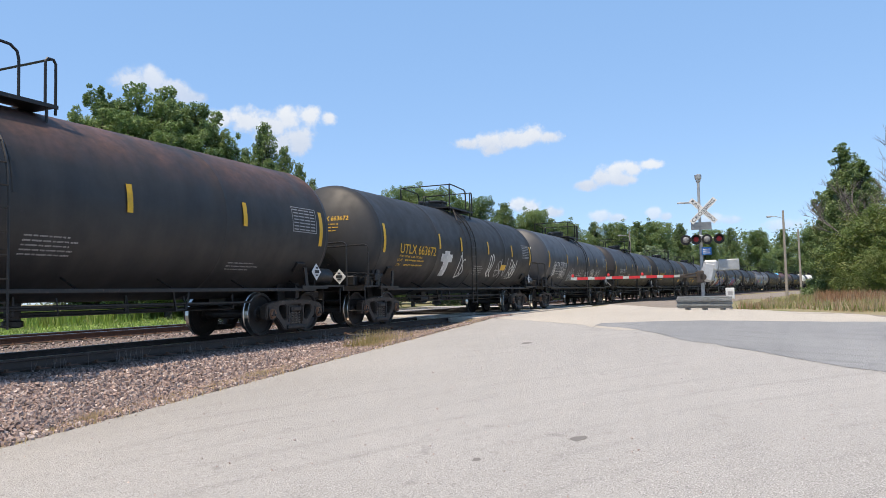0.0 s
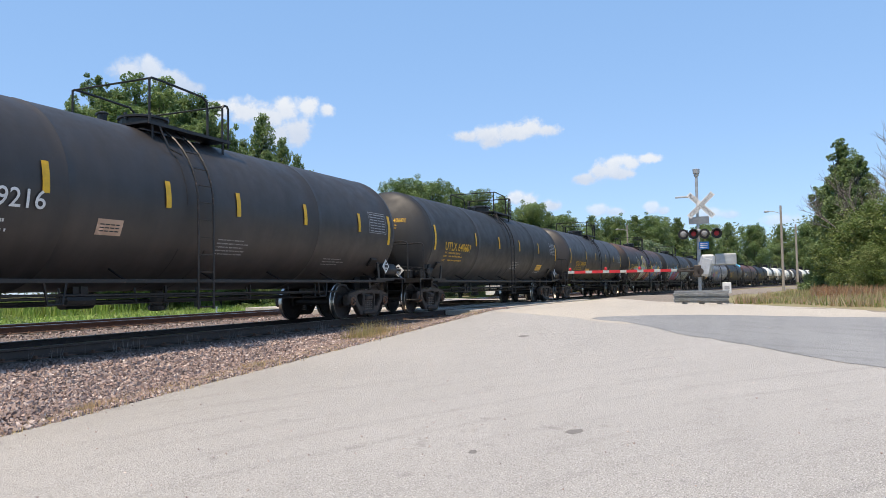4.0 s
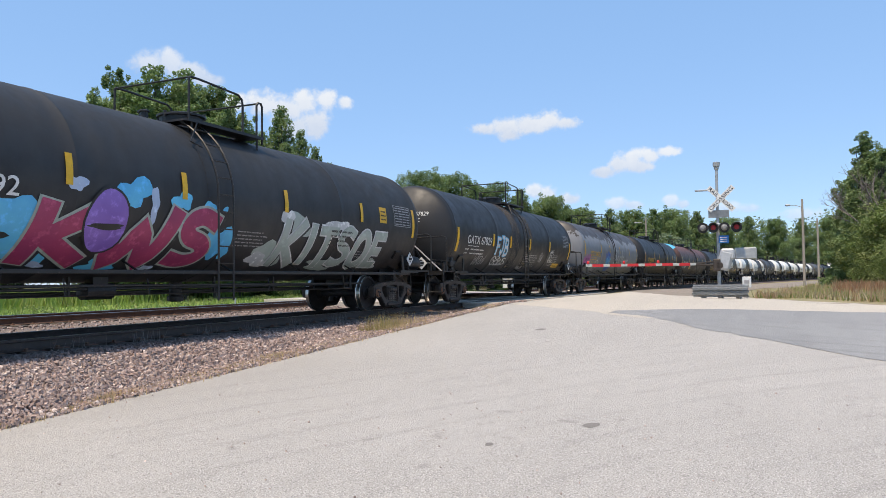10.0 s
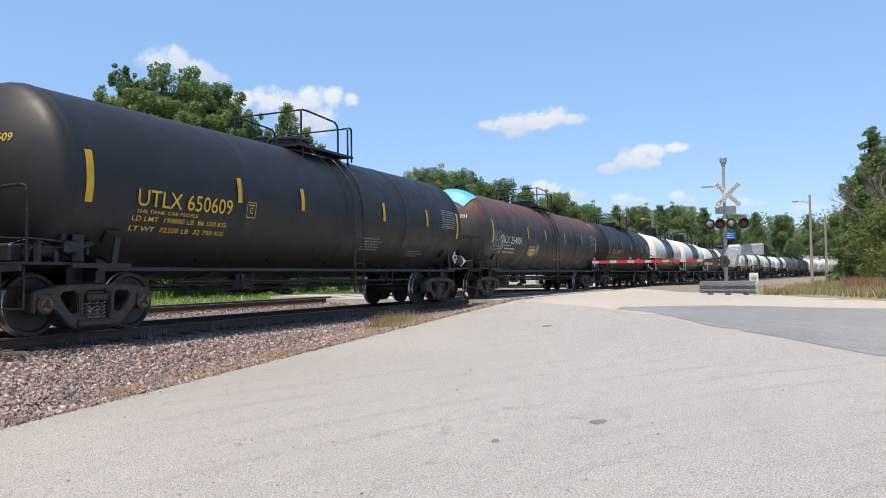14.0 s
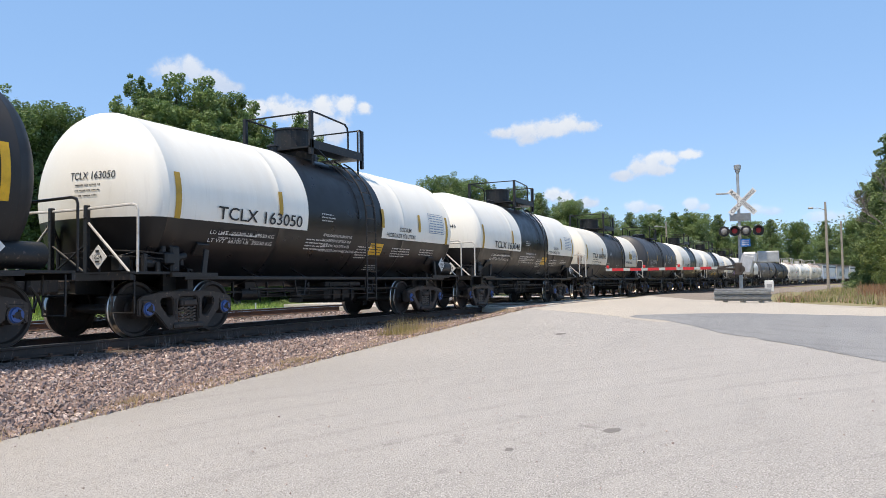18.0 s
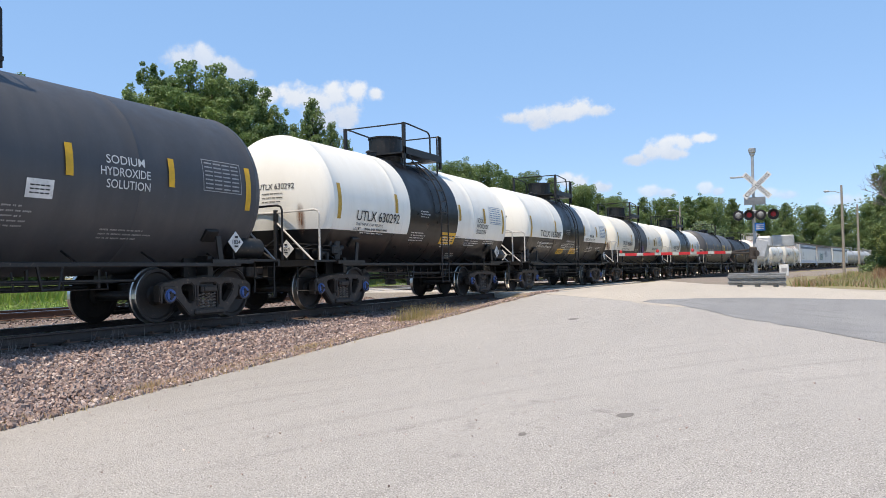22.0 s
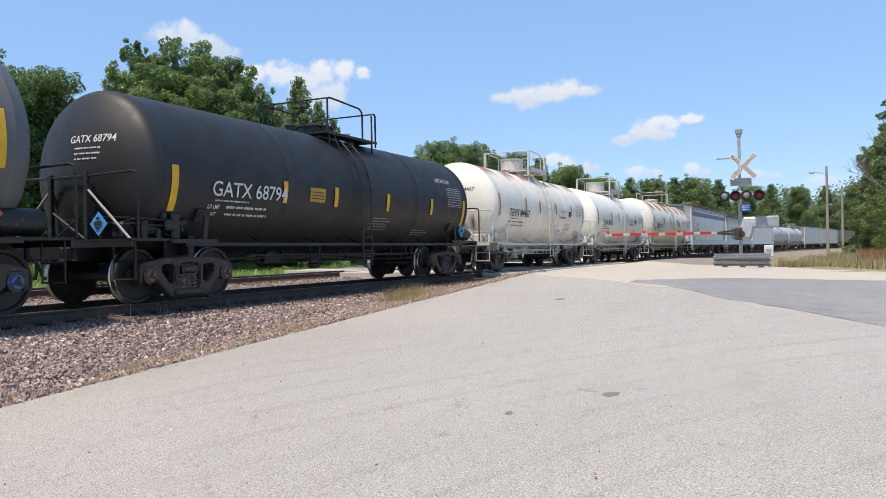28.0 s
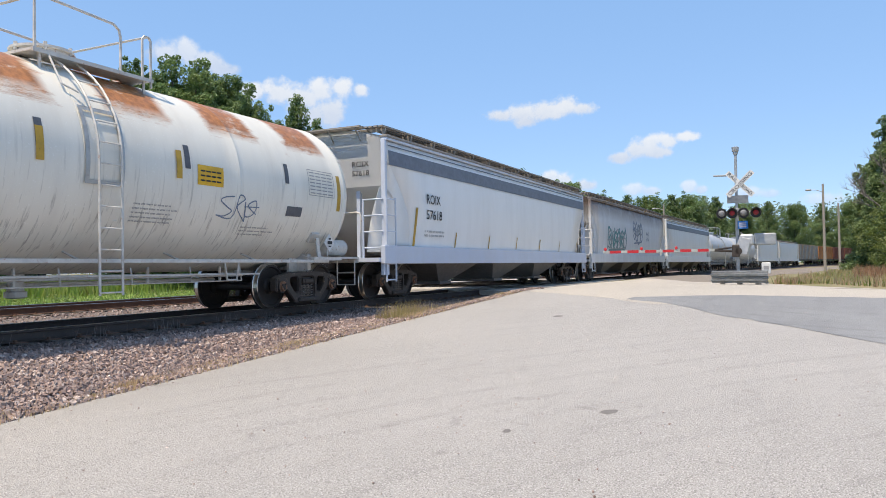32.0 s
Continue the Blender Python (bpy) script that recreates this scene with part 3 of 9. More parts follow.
def cast_plate(bm, outer, holes, y0, y1, bevel):
    """A casting: an outline with openings (along, height), given thickness and eased edges."""
    rims = []
    for loop in [outer] + holes:
        vs = [bm.verts.new((x, y0, z)) for x, z in loop]
        rims += [bm.edges.new((p, q)) for p, q in zip(vs, vs[1:] + vs[:1])]
    flat = [f for f in bmesh.ops.triangle_fill(bm, use_beauty=True, edges=rims)["geom"] if isinstance(f, bmesh.types.BMFace)]
    grown = bmesh.ops.extrude_face_region(bm, geom=flat)["geom"]
    tops = [v for v in grown if isinstance(v, bmesh.types.BMVert)]
    for v in tops:
        v.co.y = y1
    bmesh.ops.recalc_face_normals(bm, faces=bm.faces)
    sharp = [e for e in bm.edges if len(e.link_faces) == 2 and e.calc_face_angle(0) > 1.0 and abs(e.verts[0].co.y - e.verts[1].co.y) < 0.001]
    bmesh.ops.bevel(bm, geom=sharp, offset=bevel, segments=2, affect="EDGES", clamp_overlap=True)


def side_frame_mesh():
    bm = nb()
    half = [(0.30, 0.745), (0.58, 0.735), (0.80, 0.70), (1.00, 0.665), (1.08, 0.62), (1.10, 0.54), (1.09, 0.36), (1.03, 0.33), (1.015, 0.40), (1.00, 0.52), (0.95, 0.575),
            (0.83, 0.575), (0.78, 0.52), (0.765, 0.40), (0.70, 0.355), (0.58, 0.24), (0.47, 0.12), (0.38, 0.085)]
    outer = [(x, z) for x, z in half] + [(-x, z) for x, z in reversed(half)]
    bay = [(-0.22, 0.215), (0.22, 0.215), (0.235, 0.45), (0.20, 0.63), (0.15, 0.655), (-0.15, 0.655), (-0.20, 0.63), (-0.235, 0.45)]
    eye = [(0.335, 0.34), (0.40, 0.30), (0.46, 0.33), (0.60, 0.50), (0.615, 0.58), (0.58, 0.63), (0.40, 0.645), (0.345, 0.60)]
    cast_plate(bm, outer, [bay, eye, [(-x, z) for x, z in reversed(eye)]], -0.08, 0.08, 0.018)
    box(bm, -0.35, 0.35, -0.13, 0.13, 0.10, 0.20, 0.025)                # spring seat
    box(bm, -0.19, 0.19, -0.11, 0.02, 0.48, 0.60, 0.02)                 # end of the bolster
    box(bm, -0.13, 0.13, -0.125, -0.1, 0.50, 0.58, 0.008)
    for s in (-1, 1):
        rod(bm, (s * 0.889, -0.1, 0.457), (s * 0.889, 0.06, 0.457), 0.135, 16)
        box(bm, s * 0.889 - 0.13, s * 0.889 + 0.13, -0.10, 0.10, 0.55, 0.61, 0.015)
        box(bm, s * 0.27 - 0.02, s * 0.27 + 0.02, -0.10, 0.0, 0.26, 0.62, 0.008)
    return mesh_of("side_frame", bm, [M["truck"]])


def spring_mesh():
    bm = nb()
    pts = []
    for k in range(31):
        a = k / 30 * math.tau * 5
        pts.append((0.047 * math.cos(a), 0.047 * math.sin(a), 0.20 + 0.27 * k / 30))
    pipe(bm, pts, 0.0135, 4)
    return mesh_of("spring", bm, [M["spring"]])


def bolster_mesh():
    bm = nb()
    box(bm, -0.2, 0.2, -1.06, 1.06, 0.47, 0.66, 0.03)
    box(bm, -0.35, 0.35, -0.45, 0.45, 0.6, 0.8, 0.04)
    for s in (-1, 1):                                                # brake beams
        box(bm, s * 0.38 - 0.04, s * 0.38 + 0.04, -0.8, 0.8, 0.36, 0.46, 0.01)
        rod(bm, (s * 0.38, 0, 0.4), (0, 0, 0.55), 0.03, 6)
    return mesh_of("truck", bm, [M["truck"]])


WHEELS = [wheelset_mesh(M["cap_blue"]), wheelset_mesh(M["cap_rust"])]
FRAME, SPRING, BOLSTER = side_frame_mesh(), spring_mesh(), bolster_mesh()
ALL_WHEELSETS = []


def truck(car, x, cap):
    t = place("truck", BOLSTER, car, "dusty three-piece freight truck", Matrix.Translation((x, 0, 0)))
    for s in (-1, 1):
        place("side_frame", FRAME, t, at=pose(0, s * 1.03, 0, rz=0 if s < 0 else 180))
        for x in (-0.135, 0.0, 0.135):
            place("spring", SPRING, t, at=pose(x, s * 1.07, 0, rz=0 if s < 0 else 180))
        w = place("wheelset", WHEELS[cap], t)
        w.matrix_parent_inverse = Matrix.Translation((s * 0.889, 0, 0.457))
        ALL_WHEELSETS.append(w)
    return t


def coupler_mesh():
    bm = nb()
    box(bm, -0.5, 0.22, -0.08, 0.08, 0.78, 0.94, 0.02)
    box(bm, 0.18, 0.42, -0.16, 0.13, 0.72, 1.0, 0.04)
    box(bm, 0.38, 0.52, 0.02, 0.15, 0.72, 1.0, 0.03)
    pipe(bm, [(0.1, -0.3, 0.85), (0.22, -0.32, 0.7), (0.35, -0.25, 0.5), (0.5, -0.12, 0.45)], 0.022)
    return mesh_of("coupler", bm, [M["truck"]])


COUPLER = coupler_mesh()


# ---- marks that follow a tank's curve or lie on a flat side ----
class Side:
    """The near side of a car: wraps flat shapes (along, height) onto it."""
    def __init__(self, car, radius=None, centre=0.0, flat=None, slope=None):
        self.car, self.r, self.c, self.flat, self.slope = car, radius, centre, flat, slope

    def put(self, name, bm, material, lift=0.005, label="", parent=None):
        if self.r:
            zs = [v.co.z for v in bm.verts]
            z = math.floor(min(zs) / 0.09) * 0.09 + 0.09
            while z < max(zs):
                bmesh.ops.bisect_plane(bm, geom=bm.verts[:] + bm.edges[:] + bm.faces[:], plane_co=(0, 0, z), plane_no=(0, 0, 1))
                z += 0.09
            for v in bm.verts:
                a = (v.co.z - self.c) / self.r
                r = self.r + lift
                v.co = Vector((v.co.x, -r * math.cos(a), self.c + r * math.sin(a)))
        else:
            for v in bm.verts:
                v.co.y = -self.flat(v.co.z) - lift
        bmesh.ops.recalc_face_normals(bm, faces=bm.faces)
        return part(name, bm, material, parent or self.car, label)


class HeadSide:
    """The end of a tank that faces the oncoming view; flat shapes are (across, height)."""
    def __init__(self, car, x, radius, centre, depth):
        self.car, self.x, self.r, self.c, self.d = car, x, radius, centre, depth

    def put(self, name, bm, material, lift=0.008, label=""):
        for axis in ((0, 0, 1), (1, 0, 0)):
            vals = [v.co.z if axis[2] else v.co.x for v in bm.verts]
            z = math.floor(min(vals) / 0.12) * 0.12 + 0.12
            while z < max(vals):
                bmesh.ops.bisect_plane(bm, geom=bm.verts[:] + bm.edges[:] + bm.faces[:], plane_co=tuple(c * z for c in axis), plane_no=axis)
                z += 0.12
        for v in bm.verts:
            u, w = v.co.x, v.co.z - self.c
            v.co = Vector((self.x - dish(math.hypot(u, w), self.r, self.d) - lift, -u, v.co.z))
        return part(name, bm, material, self.car, label)


TEXT = {}


def outlines(string, bold):
    """The letters' faces at font size one."""
    if (string, bold) not in TEXT:
        cu = bpy.data.curves.new("letters", "FONT")
        cu.body, cu.resolution_u, cu.offset = string, 3, bold
        ob = bpy.data.objects.new("letters", cu)
        me = bpy.data.meshes.new_from_object(ob)
        TEXT[(string, bold)] = ([v.co.copy() for v in me.vertices], [tuple(p.vertices) for p in me.polygons])
        bpy.data.objects.remove(ob)
        bpy.data.meshes.remove(me)
    return TEXT[(string, bold)]


def lettering(string, height, width=None, bold=0.006):
    """Flat letters, the lower left corner at the origin, in the x-z plane."""
    vs, fs = outlines(string, bold)
    x0, x1 = min(v.x for v in vs), max(v.x for v in vs)
    y0, y1 = min(v.y for v in vs), max(v.y for v in vs)
    k = height / (y1 - y0)
    kx = width / (x1 - x0) if width else k
    bm = nb()
    made = [bm.verts.new(((v.x - x0) * kx, 0, (v.y - y0) * k)) for v in vs]
    for f in fs:
        if len(set(f)) > 2:
            try:
                bm.faces.new([made[i] for i in f])
            except ValueError:
                pass
    return bm


def moved(bm, x, z, lean=0.0):
    for v in bm.verts:
        v.co.x += x + lean * v.co.z
        v.co.z += z
    return bm


def quad(bm, x0, x1, z0, z1):
    bm.faces.new([bm.verts.new(p) for p in ((x0, 0, z0), (x1, 0, z0), (x1, 0, z1), (x0, 0, z1))])
    return bm


def bars(x, z, width, rows, h=0.05, gap=0.045, seed=1):
    """Lines of small writing too small to read: short upright bars in groups."""
    r, bm = random.Random(seed), nb()
    step = max(0.026, h * 0.75)
    for k in range(rows):
        u, top = 0.0, z - k * (h + gap)
        end = width * r.uniform(0.7, 1.0)
        while u < end:
            for c in range(r.randint(2, 7)):
                if u < end:
                    quad(bm, x + u, x + u + step * 0.72, top - h * r.uniform(0.75, 1.0), top)
                u += step
            u += step * 0.9
    return bm


def table(x, z, w, h, rows=6, cols=4):
    """A printed data panel as ruled bars."""
    bm = nb()
    for k in range(rows):
        for c in range(cols):
            quad(bm, x + w * (c + 0.06) / cols, x + w * (c + 0.9) / cols, z + h * (k + 0.2) / rows, z + h * (k + 0.55) / rows)
    return bm


def blob(bm, cx, cz, w, h, r, n=18, wob=0.16):
    ph = [r.uniform(0, 6.28) for _ in range(3)]
    pts = []
    for k in range(n):
        a = k / n * math.tau
        q = 1 + wob * math.sin(2 * a + ph[0]) + wob * 0.6 * math.sin(3 * a + ph[1]) + wob * 0.5 * math.sin(5 * a + ph[2])
        pts.append(bm.verts.new((cx + math.cos(a) * w / 2 * q, 0, cz + math.sin(a) * h / 2 * q)))
    bm.faces.new(pts)


def spray(name, a, b, rough=0.5):
    return mottled(name, a, b, 1.6, rough, c=tuple(min(1, x * 1.35 + 0.03) for x in a), scale2=7.0)


SP = {"white": spray("white_spray", (0.62, 0.62, 0.6), (0.42, 0.43, 0.43)), "blue": spray("blue_spray", (0.02, 0.09, 0.42), (0.05, 0.16, 0.5)),
      "slate": spray("slate_spray", (0.16, 0.20, 0.27), (0.10, 0.14, 0.22)), "yellow": spray("yellow_spray", (0.72, 0.46, 0.04), (0.6, 0.36, 0.03)),
      "orange": spray("orange_spray", (0.65, 0.16, 0.06), (0.5, 0.11, 0.06)), "teal": spray("teal_spray", (0.04, 0.17, 0.18), (0.05, 0.24, 0.24)),
      "magenta": spray("magenta_spray", (0.36, 0.04, 0.11), (0.28, 0.03, 0.1)), "purple": spray("purple_spray", (0.25, 0.14, 0.48), (0.2, 0.1, 0.4)),
      "sage": spray("sage_spray", (0.27, 0.33, 0.29), (0.36, 0.40, 0.36)), "sky": spray("sky_spray", (0.06, 0.38, 0.66), (0.1, 0.5, 0.72)),
      "skin": spray("tan_spray", (0.5, 0.34, 0.24), (0.42, 0.27, 0.19)), "wine": spray("wine_spray", (0.2, 0.03, 0.035), (0.14, 0.02, 0.03)),
      "grey": spray("grey_spray", (0.28, 0.28, 0.29), (0.2, 0.2, 0.21)), "black": spray("black_spray", (0.012, 0.012, 0.014), (0.02, 0.02, 0.02)),
      "pink": spray("pink_spray", (0.42, 0.08, 0.32), (0.3, 0.06, 0.24)), "brown": spray("brown_spray", (0.33, 0.21, 0.10), (0.26, 0.16, 0.08)),
      "lime": spray("lime_spray", (0.62, 0.62, 0.20), (0.55, 0.55, 0.25)), "pale": spray("pale_blue_spray", (0.42, 0.5, 0.62), (0.3, 0.4, 0.58)),
      "navy": spray("navy_spray", (0.03, 0.07, 0.24), (0.06, 0.12, 0.32)), "coral": spray("coral_spray", (0.62, 0.20, 0.10), (0.5, 0.15, 0.08))}


def scrawl(side, name, x, z, w, h, colour, loops=7, thick=0.022, seed=3, label="sprayed scrawl"):
    """A quick sprayed tag: a row of joined, crossing strokes like a signature, sometimes underlined."""
    r = random.Random(seed * 7 + 1)
    n = max(2, round(loops * 0.8))
    cell, bm = w / n, nb()
    last = None
    for k in range(n):
        u0, tall = x + k * cell, h * r.uniform(0.75, 1.1)
        low = z + h * r.uniform(-0.05, 0.12)
        form = r.choice(((0.0, 0.2, 0.3, 1.0, 0.9, 0.8, 0.5, 0.4, 0.2, 0.1, 1.0, 0.0), (0.1, 0.9, 0.2, 0.1, 0.6, 0.0, 0.9, 0.5, 0.7, 1.0, 0.3, 0.8, 1.0, 0.2),
                         (0.9, 0.9, 0.3, 1.0, 0.1, 0.7, 0.6, 0.5, 0.9, 0.25, 0.5, 0.0, 0.0, 0.15), (0.0, 1.0, 0.15, 0.0, 0.5, 0.8, 0.75, 0.0, 1.1, 1.0),
                         (0.2, 0.0, 0.35, 1.1, 0.9, 0.9, 0.4, 0.5, 1.1, -0.1), (0.5, 1.0, 0.0, 0.6, 0.2, 0.0, 0.8, 0.1, 0.95, 0.6, 0.5, 1.0)))
        pts = [(u0 + (form[i] * 1.15 + r.uniform(-0.1, 0.1)) * cell, low + (form[i + 1] + r.uniform(-0.1, 0.1)) * tall) for i in range(0, len(form), 2)]
        if last and r.random() < 0.5:
            pts.insert(0, last)
        brush(bm, soft(pts), thick * r.uniform(0.75, 1.1))
        last = pts[-1]
        if r.random() < 0.35:
            brush(bm, [(u0, low + tall * r.uniform(0.3, 0.7)), (u0 + cell * 1.2, low + tall * r.uniform(0.4, 0.8))], thick * 0.8)
    if r.random() < 0.45:
        brush(bm, [(x + w * 0.1, z - h * 0.1), (x + w * 0.9, z - h * 0.02)], thick * 0.7)
    return side.put(name, bm, colour, 0.006, label)


def mural(side, x, z, w, h, letters, fill, rim, back=None, caps=None, seed=1, lean=0.12, label="sprayed block-letter mural"):
    """Fat sprayed letters: a back cloud, rims, fills and small counters and highlights, each layer a little prouder."""
    r = random.Random(seed)
    if back:
        bm = nb()
        for k in range(letters * 2):
            blob(bm, x + w * (k + 0.5) / (letters * 2), z + h * r.uniform(0.35, 0.65), w / letters * 0.9, h * r.uniform(0.8, 1.25), r, wob=0.25)
        side.put("paint_cloud", bm, back, 0.005, label)
    cell = w / letters
    for k in range(letters):
        rims, fills, marks, tops = nb(), nb(), nb(), nb()
        cx, shape = x + cell * (k + 0.5), (k + seed) % 3
        hh, ww = h * r.uniform(0.88, 1.05), cell * 1.08
        strokes = {0: [(-0.3, 0, 0.36, 1.0), (0.28, 0.05, 0.36, 0.92), (0.0, 0.3, 0.75, 0.34)],
                   1: [(0.02, 0.3, 0.86, 0.36), (-0.25, 0.06, 0.38, 0.8), (0.22, -0.12, 0.4, 0.66), (0.0, -0.34, 0.9, 0.34)],
                   2: [(-0.28, 0, 0.38, 0.98), (0.2, 0.2, 0.62, 0.5), (0.22, -0.28, 0.46, 0.5)]}[shape]
        for sx, sz, sw, sh in strokes:
            px, pz = cx + sx * ww + lean * sz * hh, z + h * 0.5 + sz * hh
            blob(rims, px, pz, sw * ww + 0.10, sh * hh + 0.10, r, 16, 0.10)
            blob(fills, px, pz, sw * ww, sh * hh, r, 16, 0.10)
        blob(marks, cx, z + h * 0.52, cell * 0.2, h * 0.16, r, 12, 0.12)
        if caps:
            blob(tops, cx - 0.05, z + h * 0.86, cell * 0.7, h * 0.22, r, 14, 0.14)
        up = 0.0015 * (k % 2)
        tiny(side.put("paint_rim", rims, rim, 0.009 + up, label))
        tiny(side.put("paint_fill", fills, fill, 0.013 + up, label))
        side.put("paint_counter", marks, caps or rim, 0.017 + up, label)
        if caps:
            side.put("paint_cap", tops, caps, 0.017 + up, label)
        else:
            tops.free()


STROKES = {"S": [[(0.95, 0.88), (0.55, 0.98), (0.2, 0.9), (0.1, 0.72), (0.3, 0.56), (0.7, 0.46), (0.9, 0.28), (0.75, 0.08), (0.4, 0.02), (0.02, 0.08)]],
           "A": [[(0.02, 0.0), (0.12, 0.55), (0.3, 0.93), (0.55, 0.99), (0.78, 0.85), (0.9, 0.45), (0.98, 0.0)], [(0.2, 0.34), (0.82, 0.34)]],
           "O": [[(0.5, 0.0), (0.88, 0.18), (0.97, 0.55), (0.75, 0.93), (0.45, 0.99), (0.12, 0.8), (0.03, 0.42), (0.2, 0.1), (0.5, 0.0)]],
           "K": [[(0.12, 0.0), (0.17, 1.0)], [(0.97, 1.0), (0.28, 0.48), (0.98, 0.0)]], "W": [[(0.0, 1.0), (0.24, 0.04), (0.5, 0.66), (0.76, 0.04), (1.0, 1.0)]],
           "I": [[(0.5, 0.0), (0.5, 1.0)]], "T": [[(0.0, 0.95), (1.0, 0.95)], [(0.5, 0.95), (0.5, 0.0)]], "E": [[(0.97, 0.95), (0.12, 0.95), (0.12, 0.05), (0.97, 0.05)], [(0.12, 0.5), (0.8, 0.5)]],
           "F": [[(0.95, 0.97), (0.15, 0.97), (0.1, 0.0)], [(0.12, 0.52), (0.78, 0.52)]], "J": [[(0.25, 0.97), (0.95, 0.97)], [(0.68, 0.97), (0.65, 0.2), (0.42, 0.0), (0.05, 0.16)]],
           "B": [[(0.1, 0.0), (0.12, 0.98)], [(0.12, 0.98), (0.7, 0.92), (0.78, 0.7), (0.62, 0.55), (0.12, 0.52)], [(0.12, 0.52), (0.75, 0.46), (0.92, 0.24), (0.7, 0.04), (0.1, 0.0)]]}


def brush(bm, pts, half):
    """A band of paint along a line, with mitred bends."""
    rows = []
    for i, p in enumerate(pts):
        p = Vector(p)
        d0 = (p - Vector(pts[i - 1])).normalized() if i else (Vector(pts[1]) - p).normalized()
        d1 = (Vector(pts[i + 1]) - p).normalized() if i + 1 < len(pts) else d0
        m = d0 + d1
        m = m.normalized() if m.length > 0.2 else d0
        nrm = Vector((-m.y, m.x)) * half / max(0.55, m.dot(d0))
        q = p - d0 * half * 0.6 if i == 0 else (p + d0 * half * 0.6 if i + 1 == len(pts) else p)
        rows.append((bm.verts.new((q.x + nrm.x, 0, q.y + nrm.y)), bm.verts.new((q.x - nrm.x, 0, q.y - nrm.y))))
    for a, b in zip(rows, rows[1:]):
        bm.faces.new((a[0], a[1], b[1], b[0]))


def soft(pts):
    """Rounds a line of many points; short angular ones stay."""
    if len(pts) < 5:
        return pts
    out = []
    for i in range(len(pts) - 1):
        p0, p1, p2, p3 = (Vector(pts[max(0, min(len(pts) - 1, i + k))]) for k in (-1, 0, 1, 2))
        for t in (0, 0.25, 0.5, 0.75):
            out.append(0.5 * ((2 * p1) + (p2 - p0) * t + (2 * p0 - 5 * p1 + 4 * p2 - p3) * t * t + (3 * p1 - p0 - 3 * p2 + p3) * t * t * t))
    return out + [Vector(pts[-1])]


def piece(side, chars, x, z, w, h, layers, seed=1, lean=0.1, wide=None, label="sprayed block letters"):
    """Fat sprayed letters in several coats. layers: (half-width of the stroke by height, colours, shift along, shift up)."""
    r = random.Random(seed)
    cell = [q / sum(wide or [1] * len(chars)) * w for q in (wide or [1] * len(chars))]
    rise = [r.uniform(-0.04, 0.04) * h for _ in chars]
    top = [r.uniform(0.92, 1.05) for _ in chars]
    inset = layers[-1][0] * h
    for n, (half, colours, sx, sz) in enumerate(layers):
        u = x
        for k, ch in enumerate(chars):
            col = colours[k % len(colours)] if isinstance(colours, (list, tuple)) else colours
            for q, line in enumerate(STROKES[ch]):
                bm = nb()
                pts = [(u + inset + px * (cell[k] - 1.7 * inset) + lean * pz * h * 0.5 + sx, z + inset + pz * (h * top[k] - 2 * inset) + rise[k] + sz) for px, pz in line]
                brush(bm, soft(pts), half * h)
                side.put("paint_stroke", bm, SP[col], 0.008 + 0.006 * n + 0.0018 * (k % 2) + 0.0009 * q, label)
            u += cell[k]


def poly(side, name, colour, pts, lift, label="sprayed colour shape"):
    bm = nb()
    bm.faces.new([bm.verts.new((p[0], 0, p[1])) for p in soft(pts + [pts[0]])[:-1]])
    bmesh.ops.triangulate(bm, faces=bm.faces[:])
    side.put(name, bm, SP[colour], lift, label)


def line_of(side, colour, pts, half, lift, label="sprayed line"):
    bm = nb()
    brush(bm, soft(pts), half)
    side.put("paint_line", bm, SP[colour], lift, label)


def splash(side, name, colour, spots, lift=0.006, seed=1, wob=0.16, label="sprayed colour shape"):
    """Loose shapes of one paint: (along, height, width, high)."""
    r = random.Random(seed)
    for i, (u, z, w, h) in enumerate(spots):
        bm = nb()
        blob(bm, u, z, w, h, r, 22, wob)
        side.put(name, bm, SP[colour], lift + 0.0012 * i, label)


def ring_mark(side, x, z, w, h, colour, thick=0.03, label="sprayed outline"):
    bm = nb()
    n = 22
    a = [(bm.verts.new((x + (w / 2 - thick) * math.cos(k * math.tau / n), 0, z + (h / 2 - thick) * math.sin(k * math.tau / n))),
          bm.verts.new((x + w / 2 * math.cos(k * math.tau / n), 0, z + h / 2 * math.sin(k * math.tau / n)))) for k in range(n)]
    for k in range(n):
        p, q = a[k], a[(k + 1) % n]
        bm.faces.new((p[0], p[1], q[1], q[0]))
    side.put("paint_ring", bm, SP[colour], 0.007, label)


def tiny(ob):
    """Print too small to pick apart."""
    return tagged(ob, kind="stuff")


